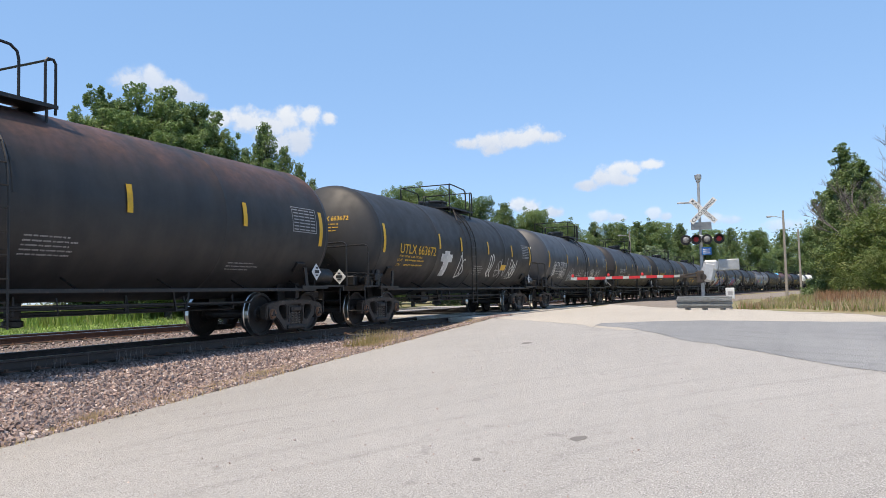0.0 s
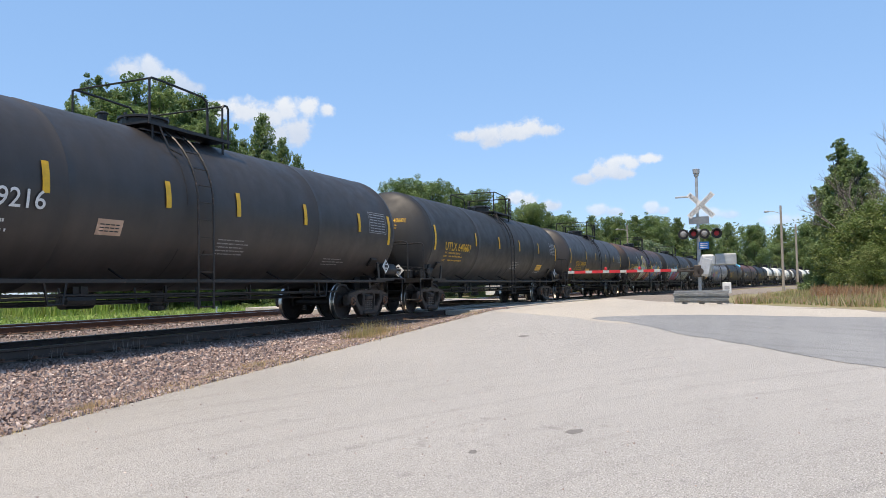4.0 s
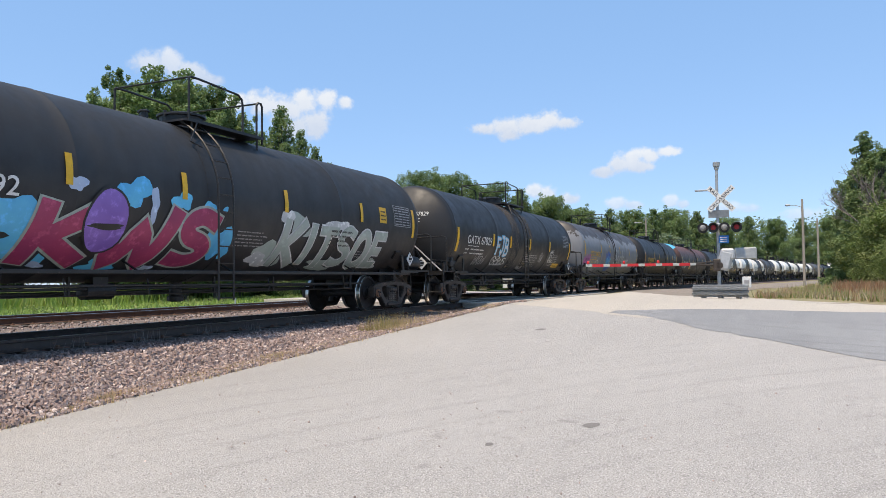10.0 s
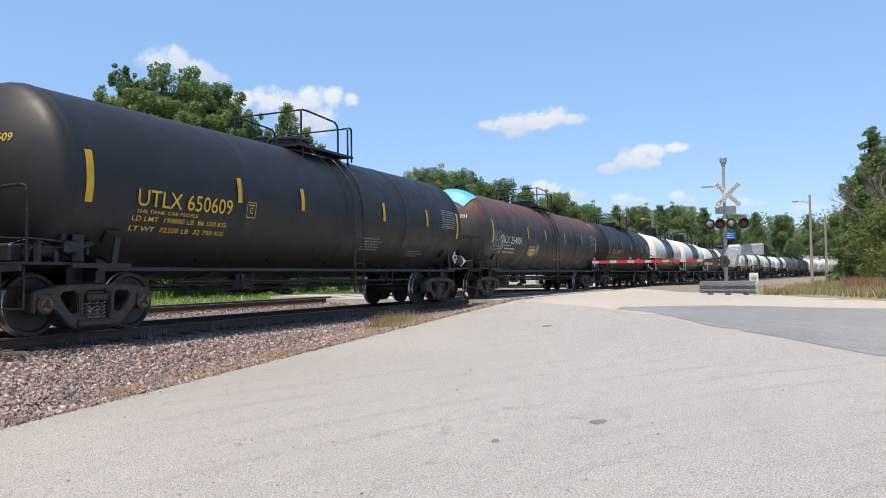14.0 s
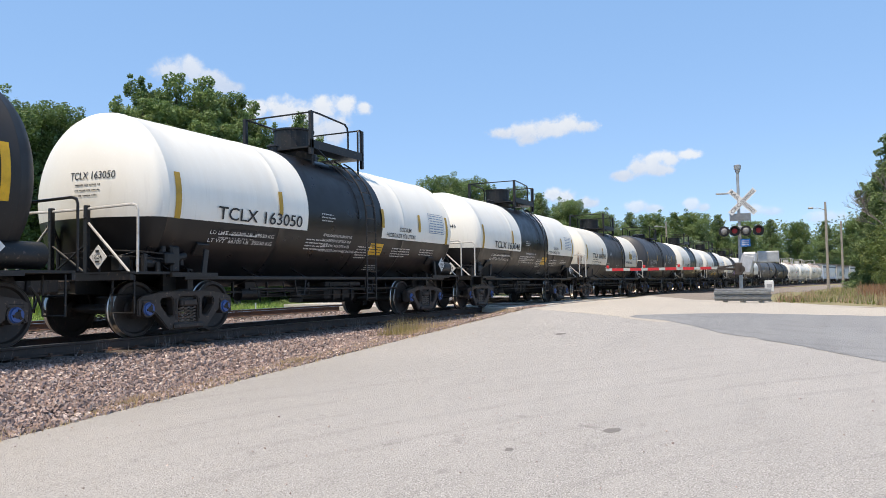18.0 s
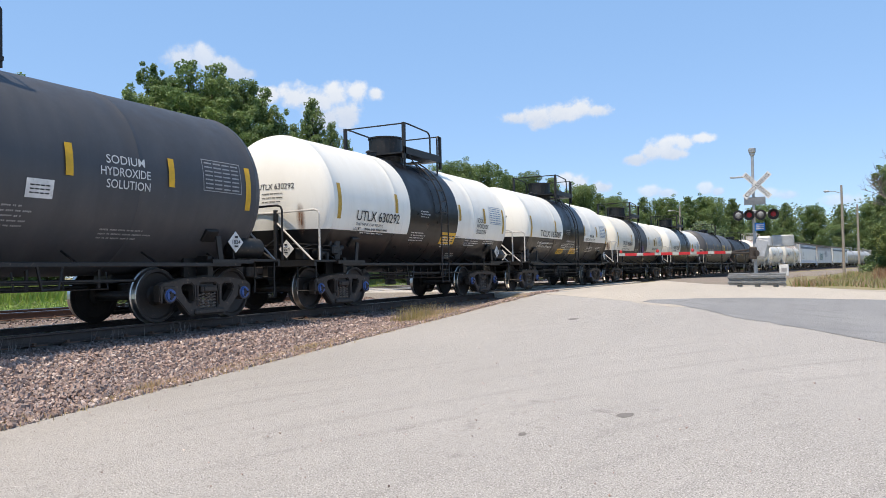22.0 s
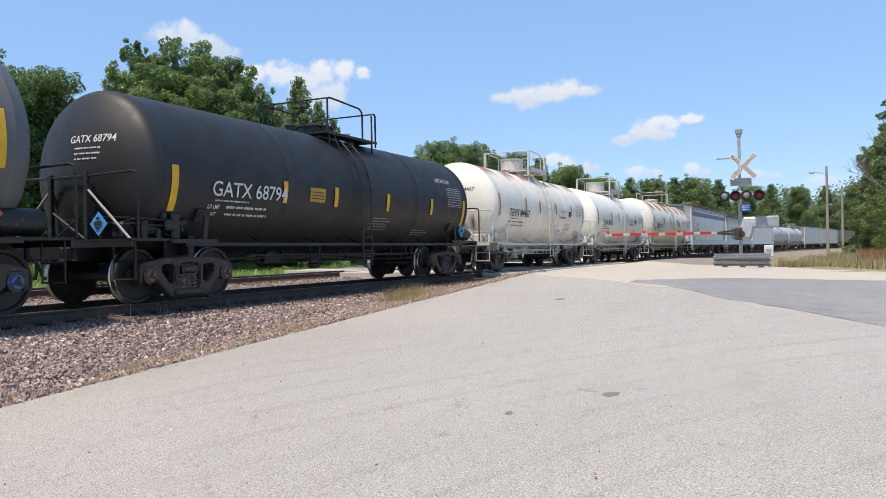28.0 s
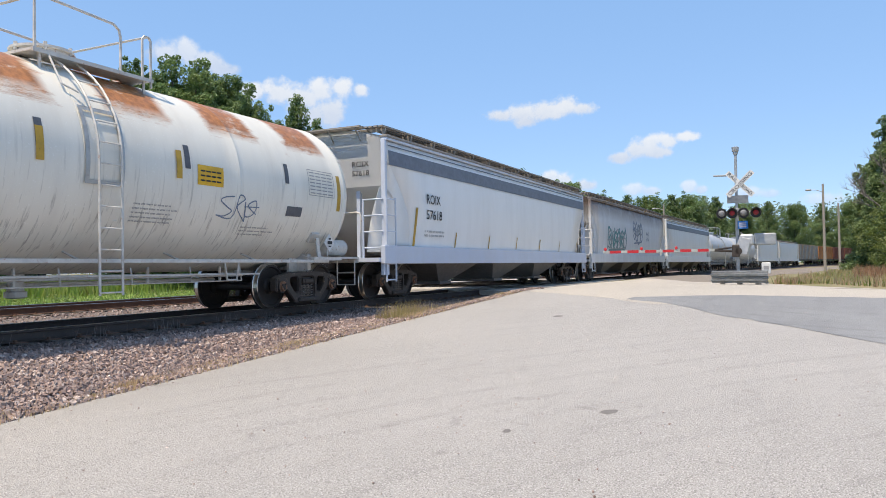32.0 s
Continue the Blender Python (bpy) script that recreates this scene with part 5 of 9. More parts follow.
    tiny(side.put("data_panel", table(x1 - 1.3, mid - 0.12, 0.85, 0.5, 7, 4), spec.get("panel", small), 0.006, "printed test-data panel"))
    edge = nb()
    for q in ((x1 - 1.34, x1 - 0.41, mid - 0.15, mid - 0.135), (x1 - 1.34, x1 - 0.41, mid + 0.385, mid + 0.40), (x1 - 1.34, x1 - 1.325, mid - 0.135, mid + 0.385), (x1 - 0.425, x1 - 0.41, mid - 0.135, mid + 0.385)):
        quad(edge, *q)
    tiny(side.put("panel_border", edge, spec.get("panel", small), 0.006))
    tiny(side.put("small_stencil", bars(x1 - 3.2, mid - 0.9, 1.0, 3, 0.03, 0.045, 3), small, 0.006, "small stencilled lines"))
    tiny(side.put("small_stencil", bars(lx + 0.6, mid - 0.62, 1.0, 5, 0.028, 0.045, 8), small, 0.006, "small stencilled lines"))
    if spec.get("sticker"):
        for u, z, w, h, m in spec["sticker"]:
            bm = nb()
            x = x0 + (x1 - x0) * u
            quad(bm, x, x + w, z, z + h)
            s = side.put("notice_sheet", bm, m, 0.008, "notice sheet with small print")
            side.put("notice_print", table(x + 0.05, z + 0.05, w - 0.1, h - 0.1, 3, 4), M["black_mark"], 0.012, parent=s)
    for text, u, z, h, w, m in spec.get("texts", ()):
        side.put("commodity_name", moved(lettering(text, h, w), x0 + (x1 - x0) * u, z), m, 0.014, "stencilled commodity name")
    if spec.get("extra"):
        spec["extra"](side, x0, x1, mid, R, car)
    return car


# ---- paints of the cars ----
BLACK = (0.0150, 0.0150, 0.0158)
P_BLACK = tank_paint("tank_black", BLACK, dust=(0.12, 0.112, 0.105), rough=0.58, dust_amount=0.14)
P_CLEAN = tank_paint("tank_glossy_black", (0.0135, 0.0135, 0.0145), dust=(0.10, 0.098, 0.10), rough=0.52, dust_amount=0.06, gloss=0.45)
P_RUST = tank_paint("tank_black_rusting", BLACK, rust=(0.17, 0.08, 0.055), rust_from=3.25, rust_amount=0.75, rough=0.58, dust_amount=0.12)
P_RED = tank_paint("tank_red_rust", (0.022, 0.019, 0.02), rust=(0.16, 0.062, 0.042), rust_from=3.0, rust_amount=1.2, rough=0.58)
P_GREY = tank_paint("tank_blue_grey", (0.043, 0.046, 0.053), dust=(0.15, 0.145, 0.145), rough=0.52, dust_amount=0.22)
P_MID = tank_paint("tank_mid_grey", (0.082, 0.084, 0.090), dust=(0.16, 0.155, 0.155), rough=0.5)
P_BROWN = tank_paint("tank_brown_black", (0.027, 0.0235, 0.022), dust=(0.10, 0.08, 0.07), rough=0.5, dust_amount=0.26)
P_PEEL = tank_paint("tank_grey_peeling", (0.215, 0.22, 0.232), dust=(0.12, 0.12, 0.122), rough=0.5, patch=(0.055, 0.048, 0.045), patch_from=3.0)
P_WHITE = tank_paint("tank_white", (0.82, 0.80, 0.725), dust=(0.58, 0.51, 0.40), rough=0.4, dust_amount=0.26, streaks=0.2)
P_CREAM = tank_paint("tank_cream", (0.81, 0.765, 0.655), dust=(0.53, 0.44, 0.32), rough=0.45, dust_amount=0.28, streaks=0.25)
P_CREAM_RUST = tank_paint("tank_cream_rusting", (0.76, 0.73, 0.655), dust=(0.42, 0.36, 0.28), rust=(0.42, 0.17, 0.07), rust_from=3.3, rust_amount=0.9, rough=0.45, blocks=0.95, streaks=0.35)
P_WHITE_RUST = tank_paint("tank_white_rusting", (0.72, 0.695, 0.62), dust=(0.47, 0.43, 0.37), rust=(0.47, 0.19, 0.065), rust_from=3.14, rust_amount=1.0, rough=0.45, blocks=1.1, streaks=0.6)
P_WORN = tank_paint("tank_worn_black_band", (0.040, 0.038, 0.038), dust=(0.17, 0.15, 0.135), rough=0.5, dust_amount=0.22)
P_LOWER = tank_paint("tank_black_lower", (0.0075, 0.0072, 0.0078), dust=(0.09, 0.082, 0.075), rough=0.32, dust_amount=0.05, gloss=0.36)


def film_of(name, c, lo, hi, scale, stretch):
    """A thin uneven layer of dust that lets the paint show."""
    m, nt, b = mat(name, 0.85)
    nt.links.new(blend(nt, noise_fac(nt, scale * 4, 0.35, 0.65), c, tuple(x * 0.6 for x in c)), b.inputs["Base Color"])
    nt.links.new(calc(nt, "MULTIPLY", noise_fac(nt, scale, lo, hi, 6.0, stretch=stretch), 0.8), b.inputs["Alpha"])
    return m


def stain_of(name, c):
    """A run of rust that fades out towards its rim."""
    m, nt, b = mat(name, 0.85)
    nt.links.new(blend(nt, noise_fac(nt, 7.0, 0.35, 0.65), c, tuple(x * 0.55 for x in c)), b.inputs["Base Color"])
    tc, mp, ln, mr = nt.nodes.new("ShaderNodeTexCoord"), nt.nodes.new("ShaderNodeMapping"), nt.nodes.new("ShaderNodeVectorMath"), nt.nodes.new("ShaderNodeMapRange")
    mp.inputs["Location"].default_value, mp.inputs["Scale"].default_value = (0, -1, -1), (0, 2, 2)
    ln.operation = "LENGTH"
    mr.inputs["From Min"].default_value, mr.inputs["From Max"].default_value = 1.0, 0.25
    nt.links.new(tc.outputs["Generated"], mp.inputs[0])
    nt.links.new(mp.outputs[0], ln.inputs[0])
    nt.links.new(ln.outputs["Value"], mr.inputs[0])
    fray = noise_fac(nt, 5.0, 0.25, 0.6, 6.0, stretch=(1, 3.0, 0.4))
    nt.links.new(calc(nt, "MULTIPLY", calc(nt, "MULTIPLY", mr.outputs[0], fray), 0.85), b.inputs["Alpha"])
    return m


RUN, SOOT = stain_of("soft_rust_run", (0.30, 0.15, 0.08)), stain_of("soft_dark_run", (0.10, 0.085, 0.075))
DUSTY = film_of("brown_dust_film", (0.13, 0.105, 0.085), 0.3, 0.7, 2.0, (1.5, 1, 0.2))
PANEL = plain("blue_panel_print", (0.22, 0.30, 0.42), 0.6)
WHITE_IRON = plain("cream_ironwork", (0.6, 0.58, 0.54), 0.5, wear=(0.35, 0.2, 0.12))


def on_663672(side, x0, x1, zc, R, car):
    bm = nb()
    r = random.Random(4)
    quad(bm, x0 + 4.35, x0 + 4.75, zc - 1.05, zc - 0.2)
    quad(bm, x0 + 4.1, x0 + 5.0, zc - 0.55, zc - 0.3)
    side.put("paint_figure", bm, SP["white"], 0.007, "sprayed white cross")
    for u, w, sd in ((5.7, 0.5, 2), (8.6, 0.5, 3), (11.0, 0.8, 4), (9.4, 1.2, 6)):
        scrawl(side, "paint_scrawl", x0 + u, zc - 1.0, w, 0.7, SP["grey"] if sd == 6 else SP["white"], 3, 0.03, sd)
    bm = nb()
    quad(bm, x0 + 10.0, x0 + 10.55, zc - 0.72, zc - 0.5)
    side.put("notice_sheet", bm, M["yellow"], 0.008, "yellow notice sheet")


def on_217013(side, x0, x1, zc, R, car):
    for u, w, sd in ((0.9, 0.5, 21), (2.2, 1.1, 22), (4.0, 1.2, 23), (5.6, 1.5, 24), (7.6, 0.8, 25), (8.75, 1.0, 27), (8.8, 0.9, 28), (10.1, 1.15, 26)):
        scrawl(side, "paint_scrawl", x0 + u, zc - 0.95 + 0.1 * math.sin(sd), w, 0.52, SP["white"], 8, 0.014, sd)
    bm = nb()
    quad(bm, x0 + 9.24, x0 + 9.95, zc - 0.34, zc + 0.04)
    side.put("dark_patch", bm, SP["black"], 0.007, "painted-over black patch")


def on_674230(side, x0, x1, zc, R, car):
    # left half: plain colour shapes
    def at(pts):
        return [(x0 + u, zc + v) for u, v in pts]
    poly(side, "paint_block", "wine", at([(4.3, -1.55), (4.4, -0.85), (4.7, -0.72), (4.95, -1.1), (5.5, -0.92), (5.75, -1.05), (5.3, -1.35), (4.9, -1.58)]), 0.006)
    poly(side, "paint_rim", "lime", at([(5.0, -0.10), (5.4, 0.04), (5.46, 0.44), (5.95, 0.66), (6.5, 0.56), (6.92, 0.24), (7.08, -0.15), (7.45, -0.3), (7.4, -0.75), (7.1, -1.0), (6.7, -1.4), (6.2, -1.66), (5.5, -1.62), (5.4, -0.6), (5.05, -0.27)]), 0.006)
    poly(side, "paint_shape", "white", at([(5.5, -0.2), (6.5, -0.3), (6.95, -0.6), (6.85, -1.0), (6.45, -1.4), (5.9, -1.6), (5.55, -1.52), (5.6, -1.2), (5.25, -0.95), (5.35, -0.6)]), 0.010)
    poly(side, "paint_shade", "grey", at([(5.5, -1.5), (5.75, -1.25), (6.3, -0.95), (6.85, -0.55), (6.9, -0.85), (6.4, -1.3), (5.95, -1.55)]), 0.014)
    poly(side, "paint_shade", "pale", at([(5.35, -0.62), (5.7, -0.4), (6.4, -0.36), (6.0, -0.62), (5.6, -0.8)]), 0.014)
    poly(side, "paint_dome", "brown", at([(5.12, -0.13), (5.5, -0.02), (5.56, 0.38), (5.97, 0.58), (6.45, 0.49), (6.82, 0.2), (6.95, -0.2), (6.9, -0.48), (6.6, -0.28), (6.0, -0.1), (5.5, -0.13)]), 0.018)
    poly(side, "paint_dome_side", "skin", at([(6.1, 0.5), (6.45, 0.42), (6.75, 0.15), (6.85, -0.25), (6.6, -0.15), (6.3, 0.1)]), 0.020)
    for pts, half in (([(6.4, 0.52), (6.6, 0.2), (6.65, -0.1), (6.6, -0.26)], 0.018), ([(6.1, 0.55), (6.2, 0.3), (6.2, 0.1), (6.1, -0.06)], 0.018)):
        line_of(side, "black", at(pts), half, 0.024)
    side.put("dome_print", bars(x0 + 5.6, zc + 0.3, 0.75, 2, 0.07, 0.05, 8), SP["white"], 0.024, "white sprayed bars")
    splash(side, "paint_patch", "pink", [(x0 + 7.45, zc - 0.98, 0.42, 0.6)], 0.012, 3)
    splash(side, "paint_leaf", "lime", [(x0 + 3.0, zc - 0.44, 1.85, 0.42)], 0.006, 12, 0.08)
    splash(side, "paint_leaf", "white", [(x0 + 2.95, zc - 0.46, 1.65, 0.26)], 0.010, 12, 0.08)
    for colour, half, lift in (("lime", 0.105, 0.006), ("black", 0.085, 0.011), ("grey", 0.055, 0.015)):
        line_of(side, colour, at([(3.42, 0.48), (3.52, 0.05), (3.70, -0.28)]), half, lift)
        line_of(side, colour, at([(3.90, 0.22), (3.82, -0.05), (3.80, -0.30)]), half, lift + 0.001)
        line_of(side, colour, at([(4.14, 0.14), (4.02, -0.08), (3.92, -0.32)]), half, lift + 0.002)
        line_of(side, colour, at([(4.26, -0.12), (4.10, -0.25), (3.95, -0.42), (3.72, -0.38)]), half, lift + 0.003)
    splash(side, "paint_puff", "pale", [(x0 + 4.78, zc - 0.42, 0.42, 0.42), (x0 + 5.0, zc - 0.3, 0.3, 0.22)], 0.010, 15, 0.2)
    # right half: block letters
    splash(side, "paint_star", "coral", [(x0 + 8.65, zc - 0.85, 0.95, 0.85), (x0 + 8.5, zc - 1.2, 0.5, 0.5), (x0 + 13.35, zc - 0.62, 0.9, 0.8), (x0 + 10.0, zc - 0.75, 0.9, 1.1),
                                         (x0 + 11.05, zc - 0.5, 0.8, 1.1), (x0 + 12.3, zc - 0.7, 0.7, 1.0)], 0.006, 21, 0.2)
    r = random.Random(5)
    for k in range(26):
        u, v = r.choice(((8.6, -0.9), (13.4, -0.6), (10.0, -0.5), (11.0, -0.2))), 0
        splash(side, "paint_dot", "white", [(x0 + u[0] + r.uniform(-0.35, 0.35), zc + u[1] + r.uniform(-0.35, 0.3), 0.055, 0.055)], 0.014, k, 0.05)
    piece(side, "SAOS", x0 + 8.95, zc - 1.52, 4.5, 1.5, [(0.175, "black", 0.05, -0.04), (0.152, "white", 0.0, 0.0), (0.132, ["navy", "blue", "teal", "navy"], 0.0, 0.0)], 4, 0.12, [1.0, 1.0, 1.1, 1.0])
    splash(side, "paint_counter", "yellow", [(x0 + 10.62, zc - 0.5, 0.36, 0.36)], 0.026, 5, 0.05)
    splash(side, "paint_counter", "coral", [(x0 + 11.75, zc - 0.75, 0.34, 0.5)], 0.026, 6, 0.08)
    splash(side, "paint_bar", "yellow", [(x0 + 9.6, zc - 0.24, 1.0, 0.36), (x0 + 12.95, zc - 0.26, 0.85, 0.36)], 0.027, 7, 0.12)
    splash(side, "paint_sheen", "pale", [(x0 + 9.9, zc - 1.1, 0.3, 0.22), (x0 + 10.2, zc - 0.3, 0.5, 0.2), (x0 + 11.3, zc - 0.25, 0.3, 0.25), (x0 + 10.95, zc - 1.2, 0.4, 0.2)], 0.028, 17, 0.2)
    side.put("sprayed_word", moved(lettering("LAY", 0.22, 0.42), x0 + 8.2, zc - 0.14, 0.0), SP["white"], 0.014, "white sprayed words")
    side.put("sprayed_word", moved(lettering("OFF OR..", 0.2, 0.8), x0 + 8.15, zc - 0.42, 0.0), SP["white"], 0.014, "white sprayed words")
    side.put("sprayed_word", moved(lettering("LAY", 0.17, 0.36), x0 + 13.45, zc - 0.08, 0.0), SP["white"], 0.014, "white sprayed words")
    side.put("sprayed_word", moved(lettering("UP?", 0.17, 0.36), x0 + 13.5, zc - 0.3, 0.0), SP["white"], 0.014, "white sprayed words")
    scrawl(side, "paint_scrawl", x0 + 8.05, zc + 0.12, 0.75, 0.34, SP["purple"], 5, 0.035, 35)
    scrawl(side, "paint_scrawl", x0 + 14.3, zc - 0.75, 0.65, 0.25, SP["pink"], 5, 0.025, 36)
    for u, dz, w, h, sd, c in ((-0.25, -1.0, 0.8, 0.36, 31, "white"), (0.45, -0.68, 0.8, 0.24, 32, "lime"), (2.7, -1.4, 1.4, 0.5, 33, "white"), (1.3, -1.3, 1.3, 0.3, 37, "grey"),
                               (13.1, -1.45, 0.5, 0.3, 34, "white"), (14.0, -1.25, 0.7, 0.7, 38, "grey")):
        scrawl(side, "paint_scrawl", x0 + u, zc + dz, w, h, SP[c], 5, 0.018, sd)
    bm = nb()
    quad(bm, x0 + 0.02, x0 + 0.2, zc - 0.72, zc - 0.5)
    side.put("sticker", bm, SP["teal"], 0.007, "small teal sticker")


def on_250592(side, x0, x1, zc, R, car):
    splash(side, "paint_cloud", "sky", [(x0 + 3.2, zc - 0.7, 0.9, 0.7), (x0 + 3.5, zc - 1.2, 1.0, 0.5), (x0 + 5.15, zc - 0.15, 0.7, 0.45), (x0 + 7.3, zc - 0.9, 0.6, 0.8), (x0 + 5.0, zc - 1.5, 0.8, 0.3),
                                        (x0 + 6.2, zc - 0.2, 0.4, 0.35), (x0 + 6.9, zc - 0.35, 0.4, 0.4)], 0.006, 3, 0.24)
    splash(side, "paint_spot", "pale", [(x0 + 4.1, zc - 0.12, 0.3, 0.25), (x0 + 5.6, zc - 0.3, 0.2, 0.5), (x0 + 6.0, zc - 1.55, 0.3, 0.16), (x0 + 3.9, zc - 1.5, 0.25, 0.15)], 0.009, 8, 0.25)
    piece(side, "KWS", x0 + 3.25, zc - 1.52, 3.9, 1.3, [(0.16, "black", 0.05, -0.05), (0.155, "sage", 0.0, 0.0), (0.12, "magenta", 0.0, 0.0)], 7, 0.16, [1.25, 1.45, 0.95])
    splash(side, "paint_disc", "black", [(x0 + 4.72, zc - 0.66, 0.86, 1.1)], 0.024, 5, 0.03)
    splash(side, "paint_disc", "purple", [(x0 + 4.72, zc - 0.66, 0.78, 1.02)], 0.027, 5, 0.03)
    splash(side, "paint_line", "black", [(x0 + 4.72, zc - 0.72, 0.75, 0.09)], 0.030, 6, 0.2)
    ring_mark(side, x0 + 4.72, zc - 0.36, 0.24, 0.26, "black", 0.03)
    splash(side, "paint_cloud", "sage", [(x0 + 8.95, zc - 1.1, 0.9, 0.6), (x0 + 9.6, zc - 0.4, 0.9, 0.5), (x0 + 12.9, zc - 1.25, 1.1, 0.4), (x0 + 11.2, zc - 1.35, 1.6, 0.3)], 0.006, 11, 0.24)
    splash(side, "paint_cloud", "white", [(x0 + 8.7, zc - 1.25, 0.6, 0.4), (x0 + 9.2, zc - 0.25, 0.4, 0.3), (x0 + 11.2, zc - 0.3, 0.8, 0.24), (x0 + 13.4, zc - 1.3, 0.5, 0.25)], 0.008, 12, 0.24)
    piece(side, "KITSOE", x0 + 8.95, zc - 1.42, 4.55, 1.15, [(0.125, "black", 0.04, -0.04), (0.12, "white", 0.0, 0.0), (0.09, "sage", 0.0, 0.0)], 8, 0.1, [1.2, 0.6, 1.0, 1.0, 1.0, 0.9])
    tiny(side.put("data_panel", bars(x0 + 10.9, zc - 0.42, 1.0, 4, 0.05, 0.06, 5), SP["black"], 0.024))
    scrawl(side, "paint_scrawl", x0 + 1.5, zc - 1.2, 1.1, 0.5, SP["white"], 5, 0.02, 41)
    splash(side, "paint_spot", "sky", [(x0 + 7.3, zc - 0.25, 0.12, 0.12), (x0 + 7.6, zc - 1.1, 0.2, 0.3)], 0.007, 14)


def on_67829(side, x0, x1, zc, R, car):
    for a, b in ((5.45, 6.3), (7.05, 7.85)):
        bm = nb()
        quad(bm, x0 + a, x0 + b, zc - 1.3, zc + 1.75)
        side.put("stain_band", bm, DUSTY, 0.004, "brown dust stain beside the ladder")
    piece(side, "FJB", x0 + 3.75, zc - 0.74, 1.3, 0.7, [(0.11, "sky", 0.0, 0.0), (0.06, "white", 0.0, 0.0)], 2, 0.03, [0.9, 0.9, 1.0], "sprayed white letters with a blue halo")
    for u, dz, w, h, sd, c in ((3.7, -1.12, 1.5, 0.3, 52, "white"), (2.1, -1.15, 0.9, 0.4, 51, "grey"), (9.2, -0.95, 0.4, 0.4, 53, "grey"), (10.6, -0.85, 0.55, 0.5, 54, "white"), (6.9, -1.3, 0.7, 0.12, 55, "grey")):
        scrawl(side, "paint_scrawl", x0 + u, zc + dz, w, h, SP[c], 5, 0.016, sd)
    tiny(side.put("small_stencil", bars(x0 + 7.9, zc - 0.62, 1.1, 6, 0.04, 0.06, 18), M["grey_mark"], 0.006))
    tiny(side.put("small_stencil", bars(x0 + 11.2, zc - 0.55, 0.8, 6, 0.035, 0.05, 19), M["grey_mark"], 0.006))


def on_645423(side, x0, x1, zc, R, car):
    side.put("sprayed_word", moved(lettering("Shok", 1.05, 2.3, -0.012), x0 + 7.35, zc - 0.92, 0.0), SP["white"], 0.010, "looping white sprayed word")
    scrawl(side, "paint_scrawl", x0 + 7.1, zc - 1.0, 0.5, 1.1, SP["white"], 2, 0.03, 67)
    side.put("sprayed_word", moved(lettering("KTC", 0.42, 1.05, 0.03), x0 + 9.95, zc - 0.85, 0.0), SP["white"], 0.010, "white sprayed letters")
    for u, v, w, h, sd in ((4.9, -0.62, 1.0, 0.5, 63), (5.1, -0.85, 1.0, 0.45, 66), (5.5, -1.2, 1.0, 0.5, 69), (5.6, -1.3, 0.8, 0.4, 70)):
        scrawl(side, "paint_scrawl", x0 + u, zc + v, w, h, SP["blue"] if sd != 66 else SP["sky"], 4, 0.04, sd)
    scrawl(side, "paint_scrawl", x0 + 0.3, zc - 0.8, 1.1, 0.42, SP["pink"], 6, 0.035, 64)
    scrawl(side, "paint_scrawl", x0 + 1.3, zc - 1.25, 1.6, 0.28, SP["sage"], 7, 0.02, 65)
    scrawl(side, "paint_scrawl", x0 + 3.8, zc - 1.1, 0.9, 0.4, SP["slate"], 5, 0.02, 68)
    ring_mark(side, x0 + 3.1, zc - 0.95, 0.75, 0.72, "white", 0.05, "pale sprayed ring")
    ring_mark(side, x0 + 12.4, zc - 0.72, 0.34, 0.2, "white", 0.03)
    splash(side, "dark_patch", "black", [(x0 + 0.9, zc - 0.62, 0.55, 0.2), (x0 + 4.6, zc - 1.3, 0.5, 0.16), (x0 + 9.2, zc - 0.62, 0.5, 0.24)], 0.005, 4, 0.2, "painted-over black patch")


def on_254001(side, x0, x1, zc, R, car):
    scrawl(side, "paint_scrawl", x0 + 0.3, zc - 0.6, 1.0, 0.6, SP["grey"], 5, 0.025, 71)
    scrawl(side, "paint_scrawl", x0 + 4.2, zc - 0.8, 1.2, 0.4, SP["grey"], 5, 0.03, 72)
    # pale blue crown on the front end
    bm = nb()
    d = 0.72
    for k in range(18):
        for j in range(4):
            a0, a1 = radians(50 + 80 * k / 18), radians(50 + 80 * (k + 1) / 18)
            q0, q1 = 0.70 + 0.075 * j, 0.70 + 0.075 * (j + 1)
            vs = []
            for a, q in ((a0, q0), (a1, q0), (a1, q1), (a0, q1)):
                vs.append(bm.verts.new((x0 - dish(q * R, R, d) - 0.006, (R + 0.004) * q * math.cos(a), zc + (R + 0.004) * q * math.sin(a))))
            bm.faces.new(vs)
    part("head_patch", bm, SP["sky"], car, "pale blue paint on the tank's end")


def on_160564(side, x0, x1, zc, R, car):
    lower_print(side, x0, x1, zc, R, car)
    scrawl(side, "paint_scrawl", -0.62, zc - 0.92, 1.1, 0.6, SP["purple"], 7, 0.017, 81)


def lower_print(side, x0, x1, zc, R, car):
    for u, z, w, n, sd in ((0.36, 1.78, 0.85, 4, 3), (0.40, 2.35, 0.55, 3, 4), (0.55, 1.7, 0.7, 5, 5), (0.70, 1.72, 1.0, 4, 6), (0.84, 1.74, 1.0, 3, 7), (0.12, 1.75, 1.3, 2, 8), (0.62, 1.2, 0.6, 3, 9)):
        tiny(side.put("small_stencil", bars(x0 + (x1 - x0) * u, z, w, n, 0.03, 0.04, sd), M["white_mark"], 0.008, "lines of small white print"))


